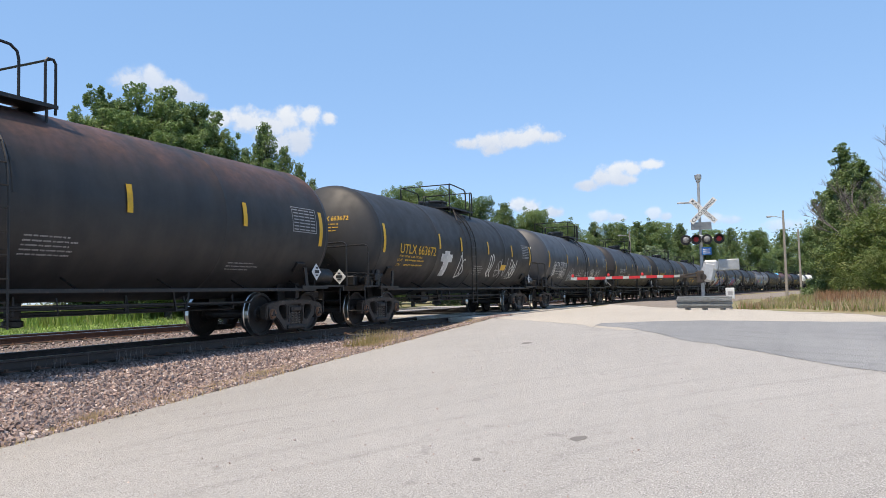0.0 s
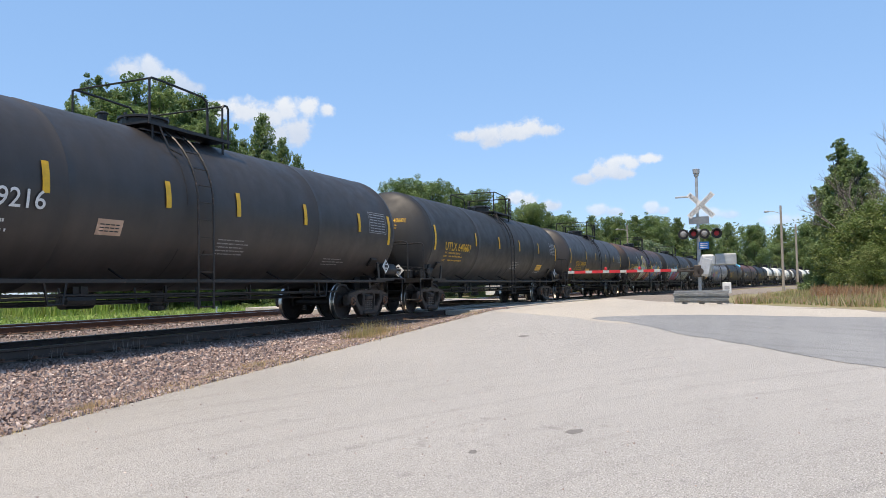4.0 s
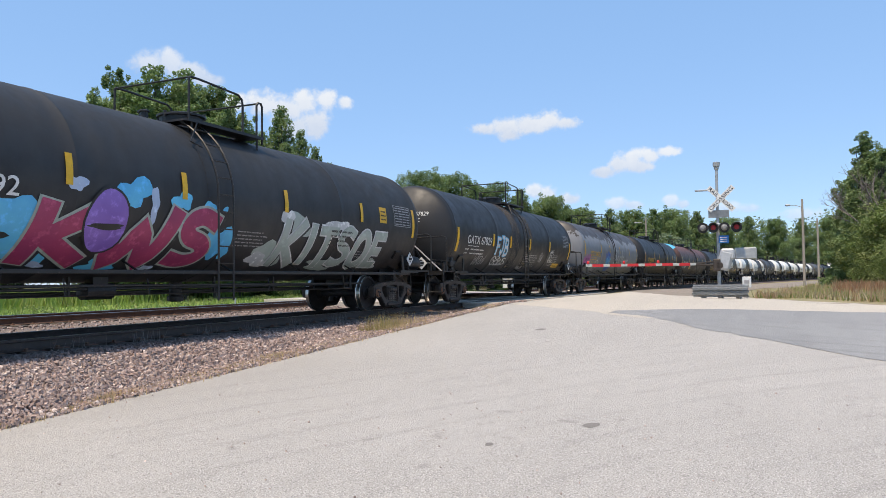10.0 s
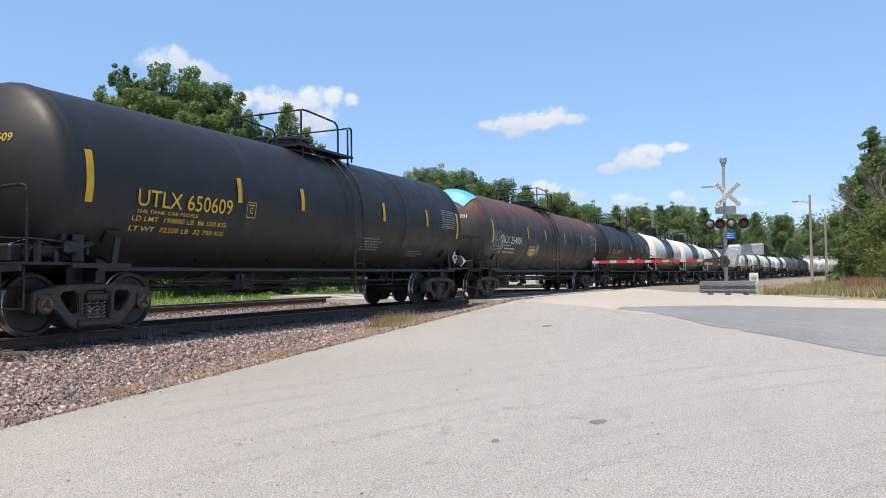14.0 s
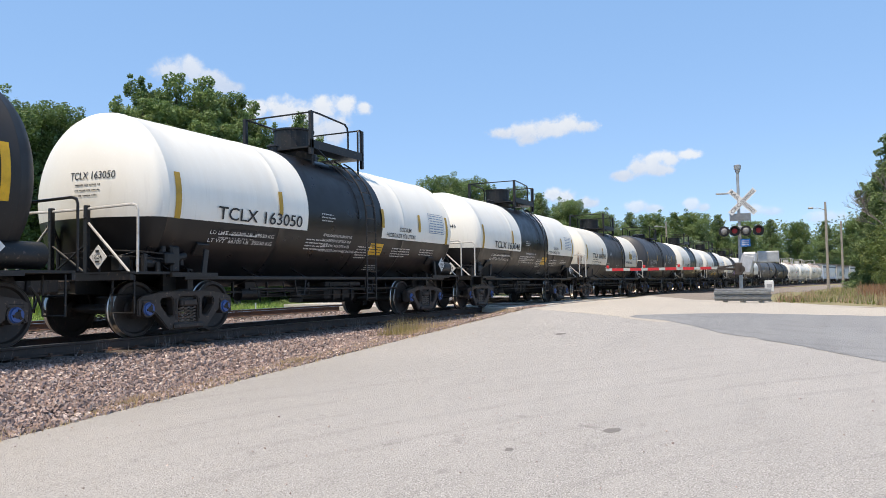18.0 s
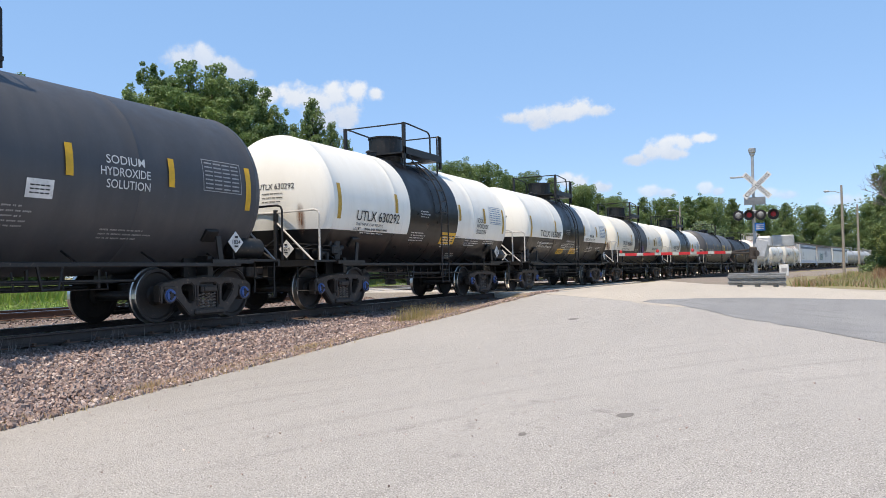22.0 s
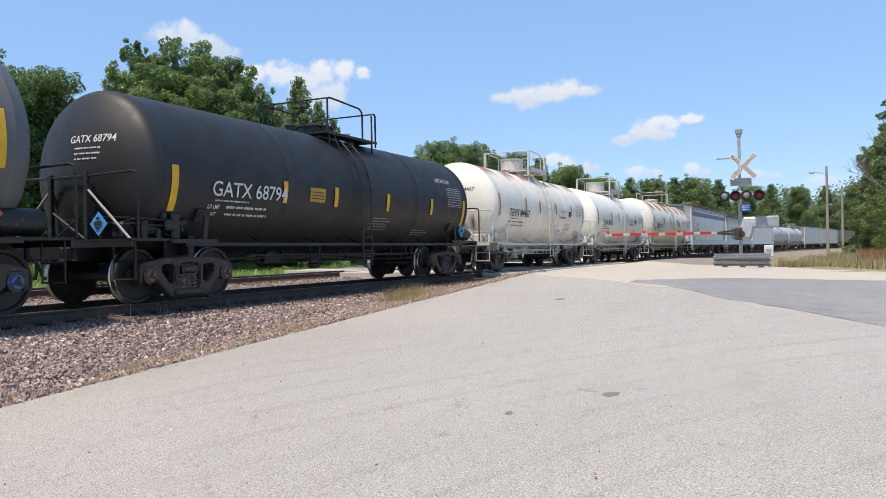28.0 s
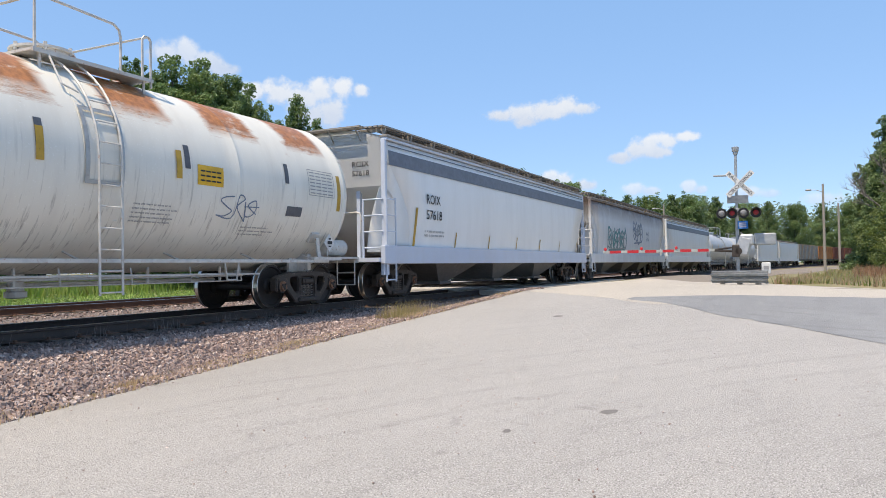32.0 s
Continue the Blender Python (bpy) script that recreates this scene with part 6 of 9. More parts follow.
def on_two_tone(side, x0, x1, zc, R, car):
    lower_print(side, x0, x1, zc, R, car)
    bm = nb()
    box(bm, 0.5, 1.75, -0.55, 0.55, 0.40, 0.80, 0.10)
    box(bm, 0.35, 1.9, -0.6, 0.6, 0.78, 0.90, 0.02)
    for x in (0.7, 1.1, 1.5):
        rod(bm, (x, -0.58, 0.45), (x, -0.58, 0.85), 0.03, 6)
    part("valve_box", bm, M["steel_black"], car, "rounded black box round the bottom outlet")
    for k, line in enumerate(("AFTER LOADING OR UNLOADING", "WASH EXTERIOR OF TANK AND", "SURROUNDING AREA WITH WATER", "NEVER ENTER TANK WHILE UNLOADING")):
        side.put("warning_print", moved(lettering(line, 0.062, 1.0 + 0.05 * len(line) / 10 + (0.35 if k == 3 else 0.0)), -0.95, 1.86 - 0.115 * k), M["white_mark"], 0.010, "stencilled white warning")
    for k, line in enumerate(("LD LMT  206300 LB  89030 KG", "LT WT  66700 LB  39230 KG")):
        side.put("weight_stencil", moved(lettering(line, 0.075, 1.75), x0 + 1.05, 1.72 - 0.15 * k), M["white_mark"], 0.010, "stencilled load limit and light weight")


def on_72455(side, x0, x1, zc, R, car):
    for u in (3.25, 5.82, 8.5, 11.16):
        bm = nb()
        quad(bm, x0 + u - 0.06, x0 + u + 0.06, zc + 0.02, zc + 0.42)
        side.put("dark_strip", bm, SLATE, 0.007, "dark faded strip")
    bm = nb()
    quad(bm, x0 + 1.1, x0 + 1.88, zc - 0.46, zc - 0.08)
    side.put("grey_patch", bm, M["grey_mark"], 0.004, "grey painted-over patch")
    bm = nb()
    quad(bm, x0 + 11.2, x0 + 11.7, zc - 0.62, zc - 0.42)
    side.put("dark_patch", bm, SLATE, 0.007)
    scrawl(side, "paint_scrawl", x0 + 9.3, zc - 0.75, 1.0, 0.4, SP["slate"], 4, 0.012, 91)
    bm = nb()
    xm = (x0 + x1) / 2 + 0.25
    for a, b, c, d in ((-0.34, -0.27, -0.4, 0.75), (0.27, 0.34, -0.4, 0.75), (-0.27, 0.27, 0.68, 0.75), (-0.27, 0.27, -0.4, -0.34)):
        quad(bm, xm + a, xm + b, zc + c, zc + d)
    side.put("ladder_guard", bm, M["grey_steel"], 0.03, "worn steel guard frame behind the ladder")
    bm = nb()
    quad(bm, x0 + 0.45, x0 + 0.8, zc - 0.6, zc - 0.36)
    side.put("sticker", bm, SP["coral"], 0.007, "small faded orange sticker")


SLATE = plain("faded_slate_strip", (0.09, 0.10, 0.12), 0.6)


def on_84513(side, x0, x1, zc, R, car):
    u = x0 + (x1 - x0) * 0.64
    bm = nb()
    quad(bm, u, u + 1.05, zc - 0.36, zc + 0.06)
    sheet_ = side.put("notice_sheet", bm, M["white_paint"], 0.008, "white emergency notice with red letters")
    for word, dx, dz, h, w in (("For Chemical Emergency", 0.08, -0.07, 0.08, 0.88), ("Call", 0.42, -0.17, 0.075, 0.18)):
        side.put("notice_words", moved(lettering(word, h, w), u + dx, zc + dz), M["placard_red"], 0.012, parent=sheet_)
    bm = nb()
    for k in range(3):
        quad(bm, u + 0.12 + 0.28 * k, u + 0.34 + 0.28 * k, zc - 0.30, zc - 0.23)
    side.put("number_bars", bm, M["placard_red"], 0.012, parent=sheet_)
    bm = nb()
    quad(bm, u + 1.35, u + 1.66, zc - 0.22, zc + 0.02)
    side.put("dark_label", bm, M["black_mark"], 0.008, "small black label")
    for dx, dz, w, h, rows in ((0.95, -0.85, 0.85, 0.34, 6),):
        tiny(side.put("data_panel", table(u + dx, zc + dz, w, h, rows, 5), M["grey_mark"], 0.007, "printed data panel"))
    bm = nb()
    box(bm, -0.19, 0.19, -0.008, 0.008, -0.19, 0.19, 0.0, Matrix.Rotation(radians(45), 4, "Y"))
    a = -0.80 / R
    sign = part("placard", bm, M["white_paint"], car, "white diamond hazard placard", at=pose(u + 0.3, -(R + 0.05) * math.cos(a), zc - 0.05 + R * math.sin(a), rx=-14))
    part("placard_number", moved(lettering("2928", 0.11, 0.27), -0.135, -0.05), M["black_mark"], sign, at=pose(0, -0.012, 0))
    bm = nb()
    quad(bm, -0.05, 0.05, 0.09, 0.17)
    quad(bm, -0.02, 0.02, -0.19, -0.14)
    part("placard_symbol", bm, M["black_mark"], sign, at=pose(0, -0.012, 0))


def bicolour(**k):
    d = dict(paint=[P_WHITE, P_LOWER], cut=1.95, R=1.45, zc=2.36, band=(-1.55, 1.5), deck=1, cage=1, un="1824", pad=0, hz=-0.2, head=0.6,  ladder=0.95, ink=M["black_mark"], small=M["black_mark"], tan=0.05,
             tx=1.15, tw=2.45, tz=2.0, th=0.23, strips=(0.27, 0.64, 0.82), strip=M["ochre"], cap=0, panel=PANEL, end_rail=WHITE_IRON, extra=lower_print)
    d.update(k)
    return d


Y, W = M["yellow_mark"], M["white_mark"]
NOTE = M["ochre"]
CARS = [
    dict(P=1.18, L=12.1, paint=P_RUST, label="black tank car with rust along its top", strips=(0.2, 0.34, 0.565, 0.78), ladder=-1.5, shift=-1.5),
    dict(P=17.37, L=12.58, paint=P_BLACK, mark="UTLX 663672", ladder=-0.4, shift=-0.15, ink=Y, tx=1.15, tw=2.45, strips=(0.28, 0.41, 0.6, 0.8), label="black tank car with yellow numbers and white sprayed figures", extra=on_663672),
    dict(P=34.08, L=11.94, paint=P_GREY, mark="GATX 217013", label="dark blue-grey tank car covered in faint sprayed scrawls", extra=on_217013, tw=2.25, tx=1.0, ladder=0.6, strips=(0.26, 0.42, 0.617, 0.771)),
    dict(P=49.96, L=12.99, paint=P_BROWN, mark="GATX 99216", ladder=-0.5, shift=-0.5, cage=1, label="brownish black tank car with white numbers", tx=1.4, tw=2.1, strips=(0.243, 0.409, 0.539, 0.70, 0.869), sticker=[(0.31, 1.66, 0.5, 0.26, SP["skin"])]),
    dict(P=67.07, L=13.68, paint=P_BLACK, mark="UTLX 640601", ink=Y, ladder=0.1, shift=0.55, strips=(0.25, 0.42, 0.592, 0.782), label="black tank car with yellow stencils", sticker=[(0.789, 1.42, 0.8, 0.28, M["yellow"])]),
    dict(P=84.84, L=12.68, paint=P_BROWN, mark="UTLX 640608", ladder=-0.2, ink=Y, tx=1.35, tw=2.2, tz=1.8, strips=(0.258, 0.428, 0.633, 0.805), label="dusty grey-black tank car with yellow numbers", sticker=[(0.279, 1.42, 0.95, 0.26, M["yellow"])]),
    dict(P=101.62, L=13.99, paint=P_RUST, mark="UTLX 674230", ink=Y, ladder=0.2, label="black tank car with a large sprayed mural and rusty top", extra=on_674230),
    dict(P=119.62, L=13.83, paint=P_BLACK, mark="TILX 250592", ladder=-0.45, label="black tank car with magenta and sage green murals", extra=on_250592, sticker=[(0.86, 2.25, 0.35, 0.4, M["yellow"])]),
    dict(P=137.58, L=12.56, paint=P_CLEAN, mark="GATX 67829", cage=1, ladder=-0.27, label="black tank car with pale sprayed letters", ez=-0.28, ew=0.17, extra=on_67829, strips=(0.244, 0.375, 0.544, 0.744), sticker=[(0.83, 1.2, 1.0, 0.22, M["yellow"])]),
    dict(P=154.18, L=12.66, paint=P_PEEL, mark="UTLX 645423", ink=Y, ladder=-0.5, tx=1.35, label="grey tank car with peeling dark paint along the top", extra=on_645423),
    dict(P=170.92, L=12.5, paint=P_CLEAN, mark="UTLX 650609", ink=Y, ladder=0.65, tx=1.12, strips=(0.253, 0.397, 0.649, 0.828), lines=("LD LMT  190800 LB  86 550 KG", "LT WT  72200 LB  32 750 KG"), label="glossy black tank car with yellow numbers"),
    dict(P=187.48, L=13.87, paint=P_RED, mark="TILX 254001", label="black tank car with a rust-red top", extra=on_254001, sticker=[(0.29, 1.55, 0.55, 0.28, M["yellow"])]),
    dict(P=205.51, L=10.75, paint=P_CLEAN, mark="UTLX 641987", un="3082", tx=0.86, ladder=0.5, strips=(0.271, 0.491, 0.746), lines=("LD LMT  195800 LB  88 550 KG", "LT WT  67200 LB  30 750 KG"), ink=Y, label="short black tank car with yellow numbers", cap=0, sticker=[(0.658, 1.55, 0.86, 0.27, M["yellow"])]),
    bicolour(P=220.32, L=9.07, mark="TCLX 163050", ladder=0.75, extra=on_two_tone, label="white and black tank car with a dark middle band", texts=[("SODIUM", 0.72, 2.15, 0.11, 0.6, M["black_mark"]), ("HYDROXIDE SOLUTION", 0.66, 1.99, 0.11, 1.5, M["black_mark"])],
             sticker=[(0.6, 1.5, 0.6, 0.3, M["yellow"])], rail=M["steel_black"]),
    bicolour(P=233.43, L=8.94, mark="TCLX 163046", extra=on_two_tone, label="white and black tank car with cream stained end", texts=[("SODIUM", 0.72, 2.15, 0.11, 0.6, M["black_mark"]), ("HYDROXIDE SOLUTION", 0.66, 1.99, 0.11, 1.5, M["black_mark"])],
             sticker=[(0.6, 1.5, 0.6, 0.3, M["yellow"])]),
    bicolour(P=246.48, L=9.66, paint=[P_CREAM, P_WORN], cut=1.68, band=(-1.65, 2.45), ladder=1.45, shift=0.15, mark="TILX 160793", R=1.35, zc=2.26, stain=[(1.12, 0.20, 1.2, 2.35, RUN), (1.2, 0.3, 1.5, 2.2, RUN)], label="cream tank car with a black band and rust streaks", tz=2.0, texts=[("SODIUM HYDROXIDE SOLUTION", 0.72, 1.86, 0.12, 1.7, M["black_mark"])],
             sticker=[(0.80, 2.12, 0.68, 0.3, NOTE)], cap=1),
    dict(P=260.22, L=8.53, paint=P_GREY, R=1.45, zc=2.36, mark="GATX 73986", un="1824", cage=1, ladder=-0.75, shift=-0.85, label="short dark grey tank car with white numbers", texts=[("SODIUM", 0.68, 2.45, 0.13, 0.7, W), ("HYDROXIDE", 0.67, 2.27, 0.13, 0.9, W), ("SOLUTION", 0.68, 2.09, 0.13, 0.8, W)], tan=0.05, head=0.6,
         strips=(0.3, 0.62, 0.8), tx=0.9, tw=2.0, cap=0, sticker=[(0.56, 1.85, 0.4, 0.26, M["white_paint"])]),
    bicolour(P=272.95, L=7.9, mark="UTLX 630292", R=1.49, zc=2.37, tan=-0.06, head=0.55, stain=[(0.95, 0.22, 1.6, 2.3, RUN), (-0.35, 0.18, 1.7, 2.3, RUN)], cut=1.72, band=(-1.55, 1.26), ladder=0.15, shift=-0.1, texts=[("SODIUM", 0.765, 2.22, 0.13, 0.62, M["black_mark"]), ("HYDROXIDE", 0.765, 2.05, 0.13, 0.85, M["black_mark"]), ("SOLUTION", 0.765, 1.88, 0.13, 0.72, M["black_mark"])], label="short white tank car with black band and rust drips", tz=1.95, tw=1.9, tx=0.9, sticker=[(0.535, 1.5, 0.9, 0.34, M["yellow"])]),
    bicolour(P=285.05, L=9.11, mark="TCLX 163087", ladder=-0.05, extra=on_two_tone, label="white and black tank car with black top platform", texts=[("SODIUM", 0.72, 2.15, 0.11, 0.6, M["black_mark"]), ("HYDROXIDE SOLUTION", 0.66, 1.99, 0.11, 1.5, M["black_mark"])],
             sticker=[(0.34, 1.3, 0.8, 0.26, M["yellow"]), (0.49, 1.34, 0.95, 0.26, M["yellow"])]),
    bicolour(P=298.19, L=9.7, paint=[P_CREAM, P_WORN], cut=1.68, band=(-1.87, 1.2), mark="TILX 160564", R=1.35, zc=2.26, stain=[(1.0, 0.22, 1.5, 2.3, RUN)], ladder=-1.1, shift=-0.3, label="off-white tank car with a dusty black band", tz=1.95, tw=2.0, extra=on_160564, texts=[("SODIUM HYDROXIDE SOLUTION", 0.72, 1.82, 0.12, 1.7, M["black_mark"])],
             sticker=[(0.76, 2.05, 0.45, 0.4, NOTE)], cap=1),
    bicolour(P=311.93, L=9.64, cut=1.55, mark="OLNX 712024", band=(-2.15, 1.5), ladder=-0.25, shift=-0.2, R=1.36, zc=2.27, stain=[(0.62, 0.12, 1.6, 2.2, RUN)], label="white tank car with a black middle band", tz=1.95, tw=1.9, tx=1.0, sticker=[(0.7, 2.05, 0.35, 0.42, M["yellow"])], cap=1),
    dict(P=325.69, L=12.17, paint=P_MID, mark="OLNX 102004", label="mid-grey tank car with faded dark stains", texts=[("ALLYL CHLORIDE", 0.74, 2.0, 0.17, 1.35, W)], placard=M["placard_red"], cap=0,
         sticker=[(0.64, 2.15, 0.75, 0.5, M["yellow"])]),
    dict(P=341.95, L=10.42, paint=P_CLEAN, R=1.38, zc=2.22, mark="GATX 68794", cage=1, label="clean black tank car with white numbers", ez=-0.3, ew=0.15, cap=1, tan=0.05, head=0.6, tx=1.1, tw=2.1, texts=[("DOT-SP 21134", 0.84, 2.74, 0.12, 0.9, W)],
         sticker=[(0.33, 1.86, 0.55, 0.3, NOTE)], placard=M["placard_blue"]),
    dict(P=356.51, L=9.19, paint=P_CREAM_RUST, iron=WHITE_IRON, rail=WHITE_IRON, R=1.45, zc=2.36, mark="TEVX 84467", stain=[(0.75, 0.25, 1.3, 2.1, RUN), (0.2, 1.0, 1.0, 1.45, RUN)], ink=M["black_mark"], small=M["grey_mark"], label="cream tank car with rust streaks on top", cap=1, tan=0.05, head=0.6, tx=1.1, tw=2.1, deck=1, strip=M["ochre"],
         extra=on_84513),
    dict(P=369.81, L=9.19, paint=P_WHITE, iron=WHITE_IRON, rail=WHITE_IRON, R=1.45, zc=2.36, mark="TEVX 84513", ink=M["black_mark"], small=M["grey_mark"], label="white tank car with white ironwork", cap=0, tan=0.05, head=0.6, tx=1.1, tw=2.0, deck=1, strip=M["ochre"],
         extra=on_84513),
    dict(P=383.14, L=11.84, paint=P_WHITE_RUST, iron=WHITE_IRON, rail=WHITE_IRON, mark="STVX 72455", R=1.58, zc=2.47, stain=[(0.35, 0.22, 1.5, 1.95, SOOT)], ladder=0.25, shift=0.3, tx=1.15, tw=1.85, lines=("LD LMT  210100 LB  95 250 KG", "LT WT  75900 LB  34 450 KG"), extra=on_72455, strips=(0.26, 0.44, 0.628), ink=M["black_mark"], small=M["grey_mark"], label="white tank car with heavy rust patches on top", cap=1, strip=M["ochre"], sticker=[(0.66, 2.25, 0.62, 0.34, M["yellow"])]),
]


# ---- hopper cars, box cars ----
def hopper_car(spec):
    L = spec["L"]
    car = tagged(new("hopper_car"), spec["label"], "hopper car", group="cars of the freight train")
    truck(car, -L / 2, 1), truck(car, L / 2, 1)
    ax, body, roofm, trim = L / 2 + 0.889, spec["paint"], spec["roof"], spec.get("trim", spec["paint"])
    end = ax + 0.75
    zb, zt = 0.95, 3.95

    def width(z):
        return 1.60 - 0.11 * abs((z - 2.65) / 1.5) ** 2.2
    zs = [zb + (zt - zb) * k / 12 for k in range(13)]
    for s, nm in ((-1, "side_sheet"), (1, "side_sheet")):
        bm = nb()
        def start(z):
            return end - 0.36 - 1.15 * math.sin(math.pi / 2 * min(1.0, max(0.0, (3.45 - z) / 1.95)))
        g = [[bm.verts.new((start(z) * q, s * width(z), z)) for z in zs] for q in np.linspace(-1, 1, 14)]
        for a, b in zip(g, g[1:]):
            for k in range(12):
                bm.faces.new((a[k], b[k], b[k + 1], a[k + 1]))
        bmesh.ops.recalc_face_normals(bm, faces=bm.faces)
        bmesh.ops.solidify(bm, geom=bm.faces[:], thickness=0.02)
        part(nm, bm, body, car, smooth=True)
        bm = nb()
        box(bm, -end + 0.1, end - 0.1, s * 1.56 - 0.06, s * 1.56 + 0.06, zb - 0.05, zb + 0.4, 0.01)
        part("side_sill", bm, trim, car)
        bm = nb()
        box(bm, -end + 0.3, end - 0.3, s * 1.5 - 0.085, s * 1.5 + 0.10, zt + 0.02, zt + 0.09, 0.015)
        part("top_chord", bm, trim, car)
        bm = nb()
        box(bm, -end + 0.28, end - 0.28, s * 1.5 - 0.10, s * 1.5 + 0.12, zt + 0.09, zt + 0.15, 0.012)
        part("roof_edge", bm, roofm, car)
        for q in (-1, 1):                           # bent corner sheet between the side and the end slope
            bm = nb()
            zc = [z for z in zs if 1.1 < z < 3.5]
            g = [[bm.verts.new((q * (start(z) + u * (end - 0.40 - start(z))), s * (width(z) - 0.012 - 0.5 * u * (end - 0.36 - start(z))), z)) for z in zc] for u in (0, 0.5, 1)]
            for a, b in zip(g, g[1:]):
                for k in range(len(zc) - 1):
                    bm.faces.new((a[k], b[k], b[k + 1], a[k + 1]))
            bmesh.ops.recalc_face_normals(bm, faces=bm.faces)
            bmesh.ops.solidify(bm, geom=bm.faces[:], thickness=0.015)
            part("corner_sheet", bm, body, car, smooth=True)
        if spec.get("stripe"):
            bm = nb()
            for z0, z1 in ((zt - 0.60, zt - 0.42), (zt - 0.42, zt - 0.23), (zt - 0.12, zt - 0.09)):
                quad(bm, -end + 0.4, end - 0.4, z0, z1)
            for v in bm.verts:
                v.co.y = s * (width(v.co.z) + 0.024)
            part("painted_band", bm, spec["stripe"], car)
    bm = nb()
    sec = [(-1.5, zt + 0.1), (-1.0, zt + 0.27), (-0.4, zt + 0.36), (0.4, zt + 0.36), (1.0, zt + 0.27), (1.5, zt + 0.1)]
    a = [bm.verts.new((-end + 0.34, y, z)) for y, z in sec]
    b = [bm.verts.new((end - 0.34, y, z)) for y, z in sec]
    for k in range(5):
        bm.faces.new((a[k], a[k + 1], b[k + 1], b[k]))
    bmesh.ops.solidify(bm, geom=bm.faces[:], thickness=0.03)
    part("roof", bm, roofm, car)
    bm = nb()
    for y in (-1.42, -1.27, -1.12, -0.97, 0.97, 1.12, 1.27, 1.42):
        box(bm, -end + 0.3, end - 0.3, y - 0.055, y + 0.055, zt + 0.36, zt + 0.40)
    for k in range(14):
        x = -end + 0.5 + (2 * end - 1.0) * k / 13
        box(bm, x - 0.03, x + 0.03, -1.45, 1.45, zt + 0.27, zt + 0.36)
        for y in (-1.4, 1.4):
            box(bm, x - 0.03, x + 0.03, y - 0.03, y + 0.03, zt + 0.12, zt + 0.3)
    part("running_board", bm, H_WALK, car)
    for s in (-1, 1):
        bm = nb()                                   # crossover step over the end
        for k in range(3):
            x = s * (end - 0.12 - 0.13 * k)
            box(bm, x - 0.05, x + 0.05, -0.95, 0.95, zt + 0.36, zt + 0.40)
        for y in (-0.8, 0.0, 0.8):
            rod(bm, (s * (end - 0.08), y, zt + 0.37), (s * (end - 0.4), y, zt + 0.02), 0.02, 5)
        part("crossover_step", bm, H_WALK, car)
    bm = nb()
    box(bm, -end + 0.9, end - 0.9, -0.35, 0.35, zt + 0.34, zt + 0.43, 0.03)
    part("trough_hatch", bm, roofm, car)
    for s in (-1, 1):
        bm = nb()                                   # end slope sheet and its bulkhead
        vs = [bm.verts.new(p) for p in ((s * (end - 0.36), -1.48, zt + 0.1), (s * (end - 0.36), 1.48, zt + 0.1), (s * (end - 0.38), 1.48, 2.85), (s * (end - 0.38), -1.48, 2.85),
                                        (s * (L / 2 - 1.2), 1.48, 1.15), (s * (L / 2 - 1.2), -1.48, 1.15))]
        bm.faces.new(vs[:4])
        bm.faces.new((vs[3], vs[2], vs[4], vs[5]))
        bmesh.ops.solidify(bm, geom=bm.faces[:], thickness=0.025)
        part("slope_sheet", bm, body, car)
        bm = nb()                                   # closed gable under the roof
        gv = [bm.verts.new((s * (end - 0.36), y, z)) for y, z in [(-1.5, zt)] + sec + [(1.5, zt)]]
        bm.faces.new(gv)
        bmesh.ops.solidify(bm, geom=bm.faces[:], thickness=0.02)
        part("end_gable", bm, body, car)
        for y in (-1.5, 1.5):
            bm = nb()
            box(bm, s * (end - 0.3) - 0.055, s * (end - 0.3) + 0.055, y - 0.06, y + 0.06, zb, zt + 0.05, 0.012)
            box(bm, s * (end - 0.3) - 0.13, s * (end - 0.3) + 0.13, y - 0.05, y + 0.05, 0.62, zb + 0.1, 0.012)
            part("corner_post", bm, trim, car)
            bm = nb()
            for x in (end - 0.25, end - 0.72):
                rod(bm, (s * x, y * 1.05, 0.45), (s * x, y * 1.05, 2.55), 0.026, 6)
            for z in np.arange(0.5, 2.6, 0.4):
                rod(bm, (s * (end - 0.25), y * 1.05, z), (s * (end - 0.72), y * 1.05, z), 0.02, 5)
            part("ladder", bm, trim, car)
            bm = nb()
            q = y * 0.62
            for z in np.arange(1.3, 2.6, 0.4):
                rod(bm, (s * (end - 0.22), y, z), (s * (end - 0.22), q, z), 0.02, 5)
            rod(bm, (s * (end - 0.22), q, zb + 0.08), (s * (end - 0.22), q, 2.52), 0.028, 6)
            part("end_ladder", bm, trim, car)
        bm = nb()
        for y in (-0.62, 0.62):
            box(bm, s * (end - 0.55) - 0.05, s * (end - 0.55) + 0.05, y - 0.05, y + 0.05, 1.04, 2.9)
        box(bm, s * (end - 1.4), s * (end - 0.02), -1.5, 1.5, 0.95, 1.05)
        part("end_deck", bm, trim, car)
        place("coupler", COUPLER, car, at=pose(s * (end - 0.07), 0, 0, rz=0 if s > 0 else 180))
    bm = nb()
    box(bm, -end + 0.2, end - 0.2, -0.2, 0.2, 0.72, 1.0, 0.02)
    part("centre_sill", bm, M["steel_black"], car)
    n = spec.get("bays", 3)
    span = (L - 2.6) / n
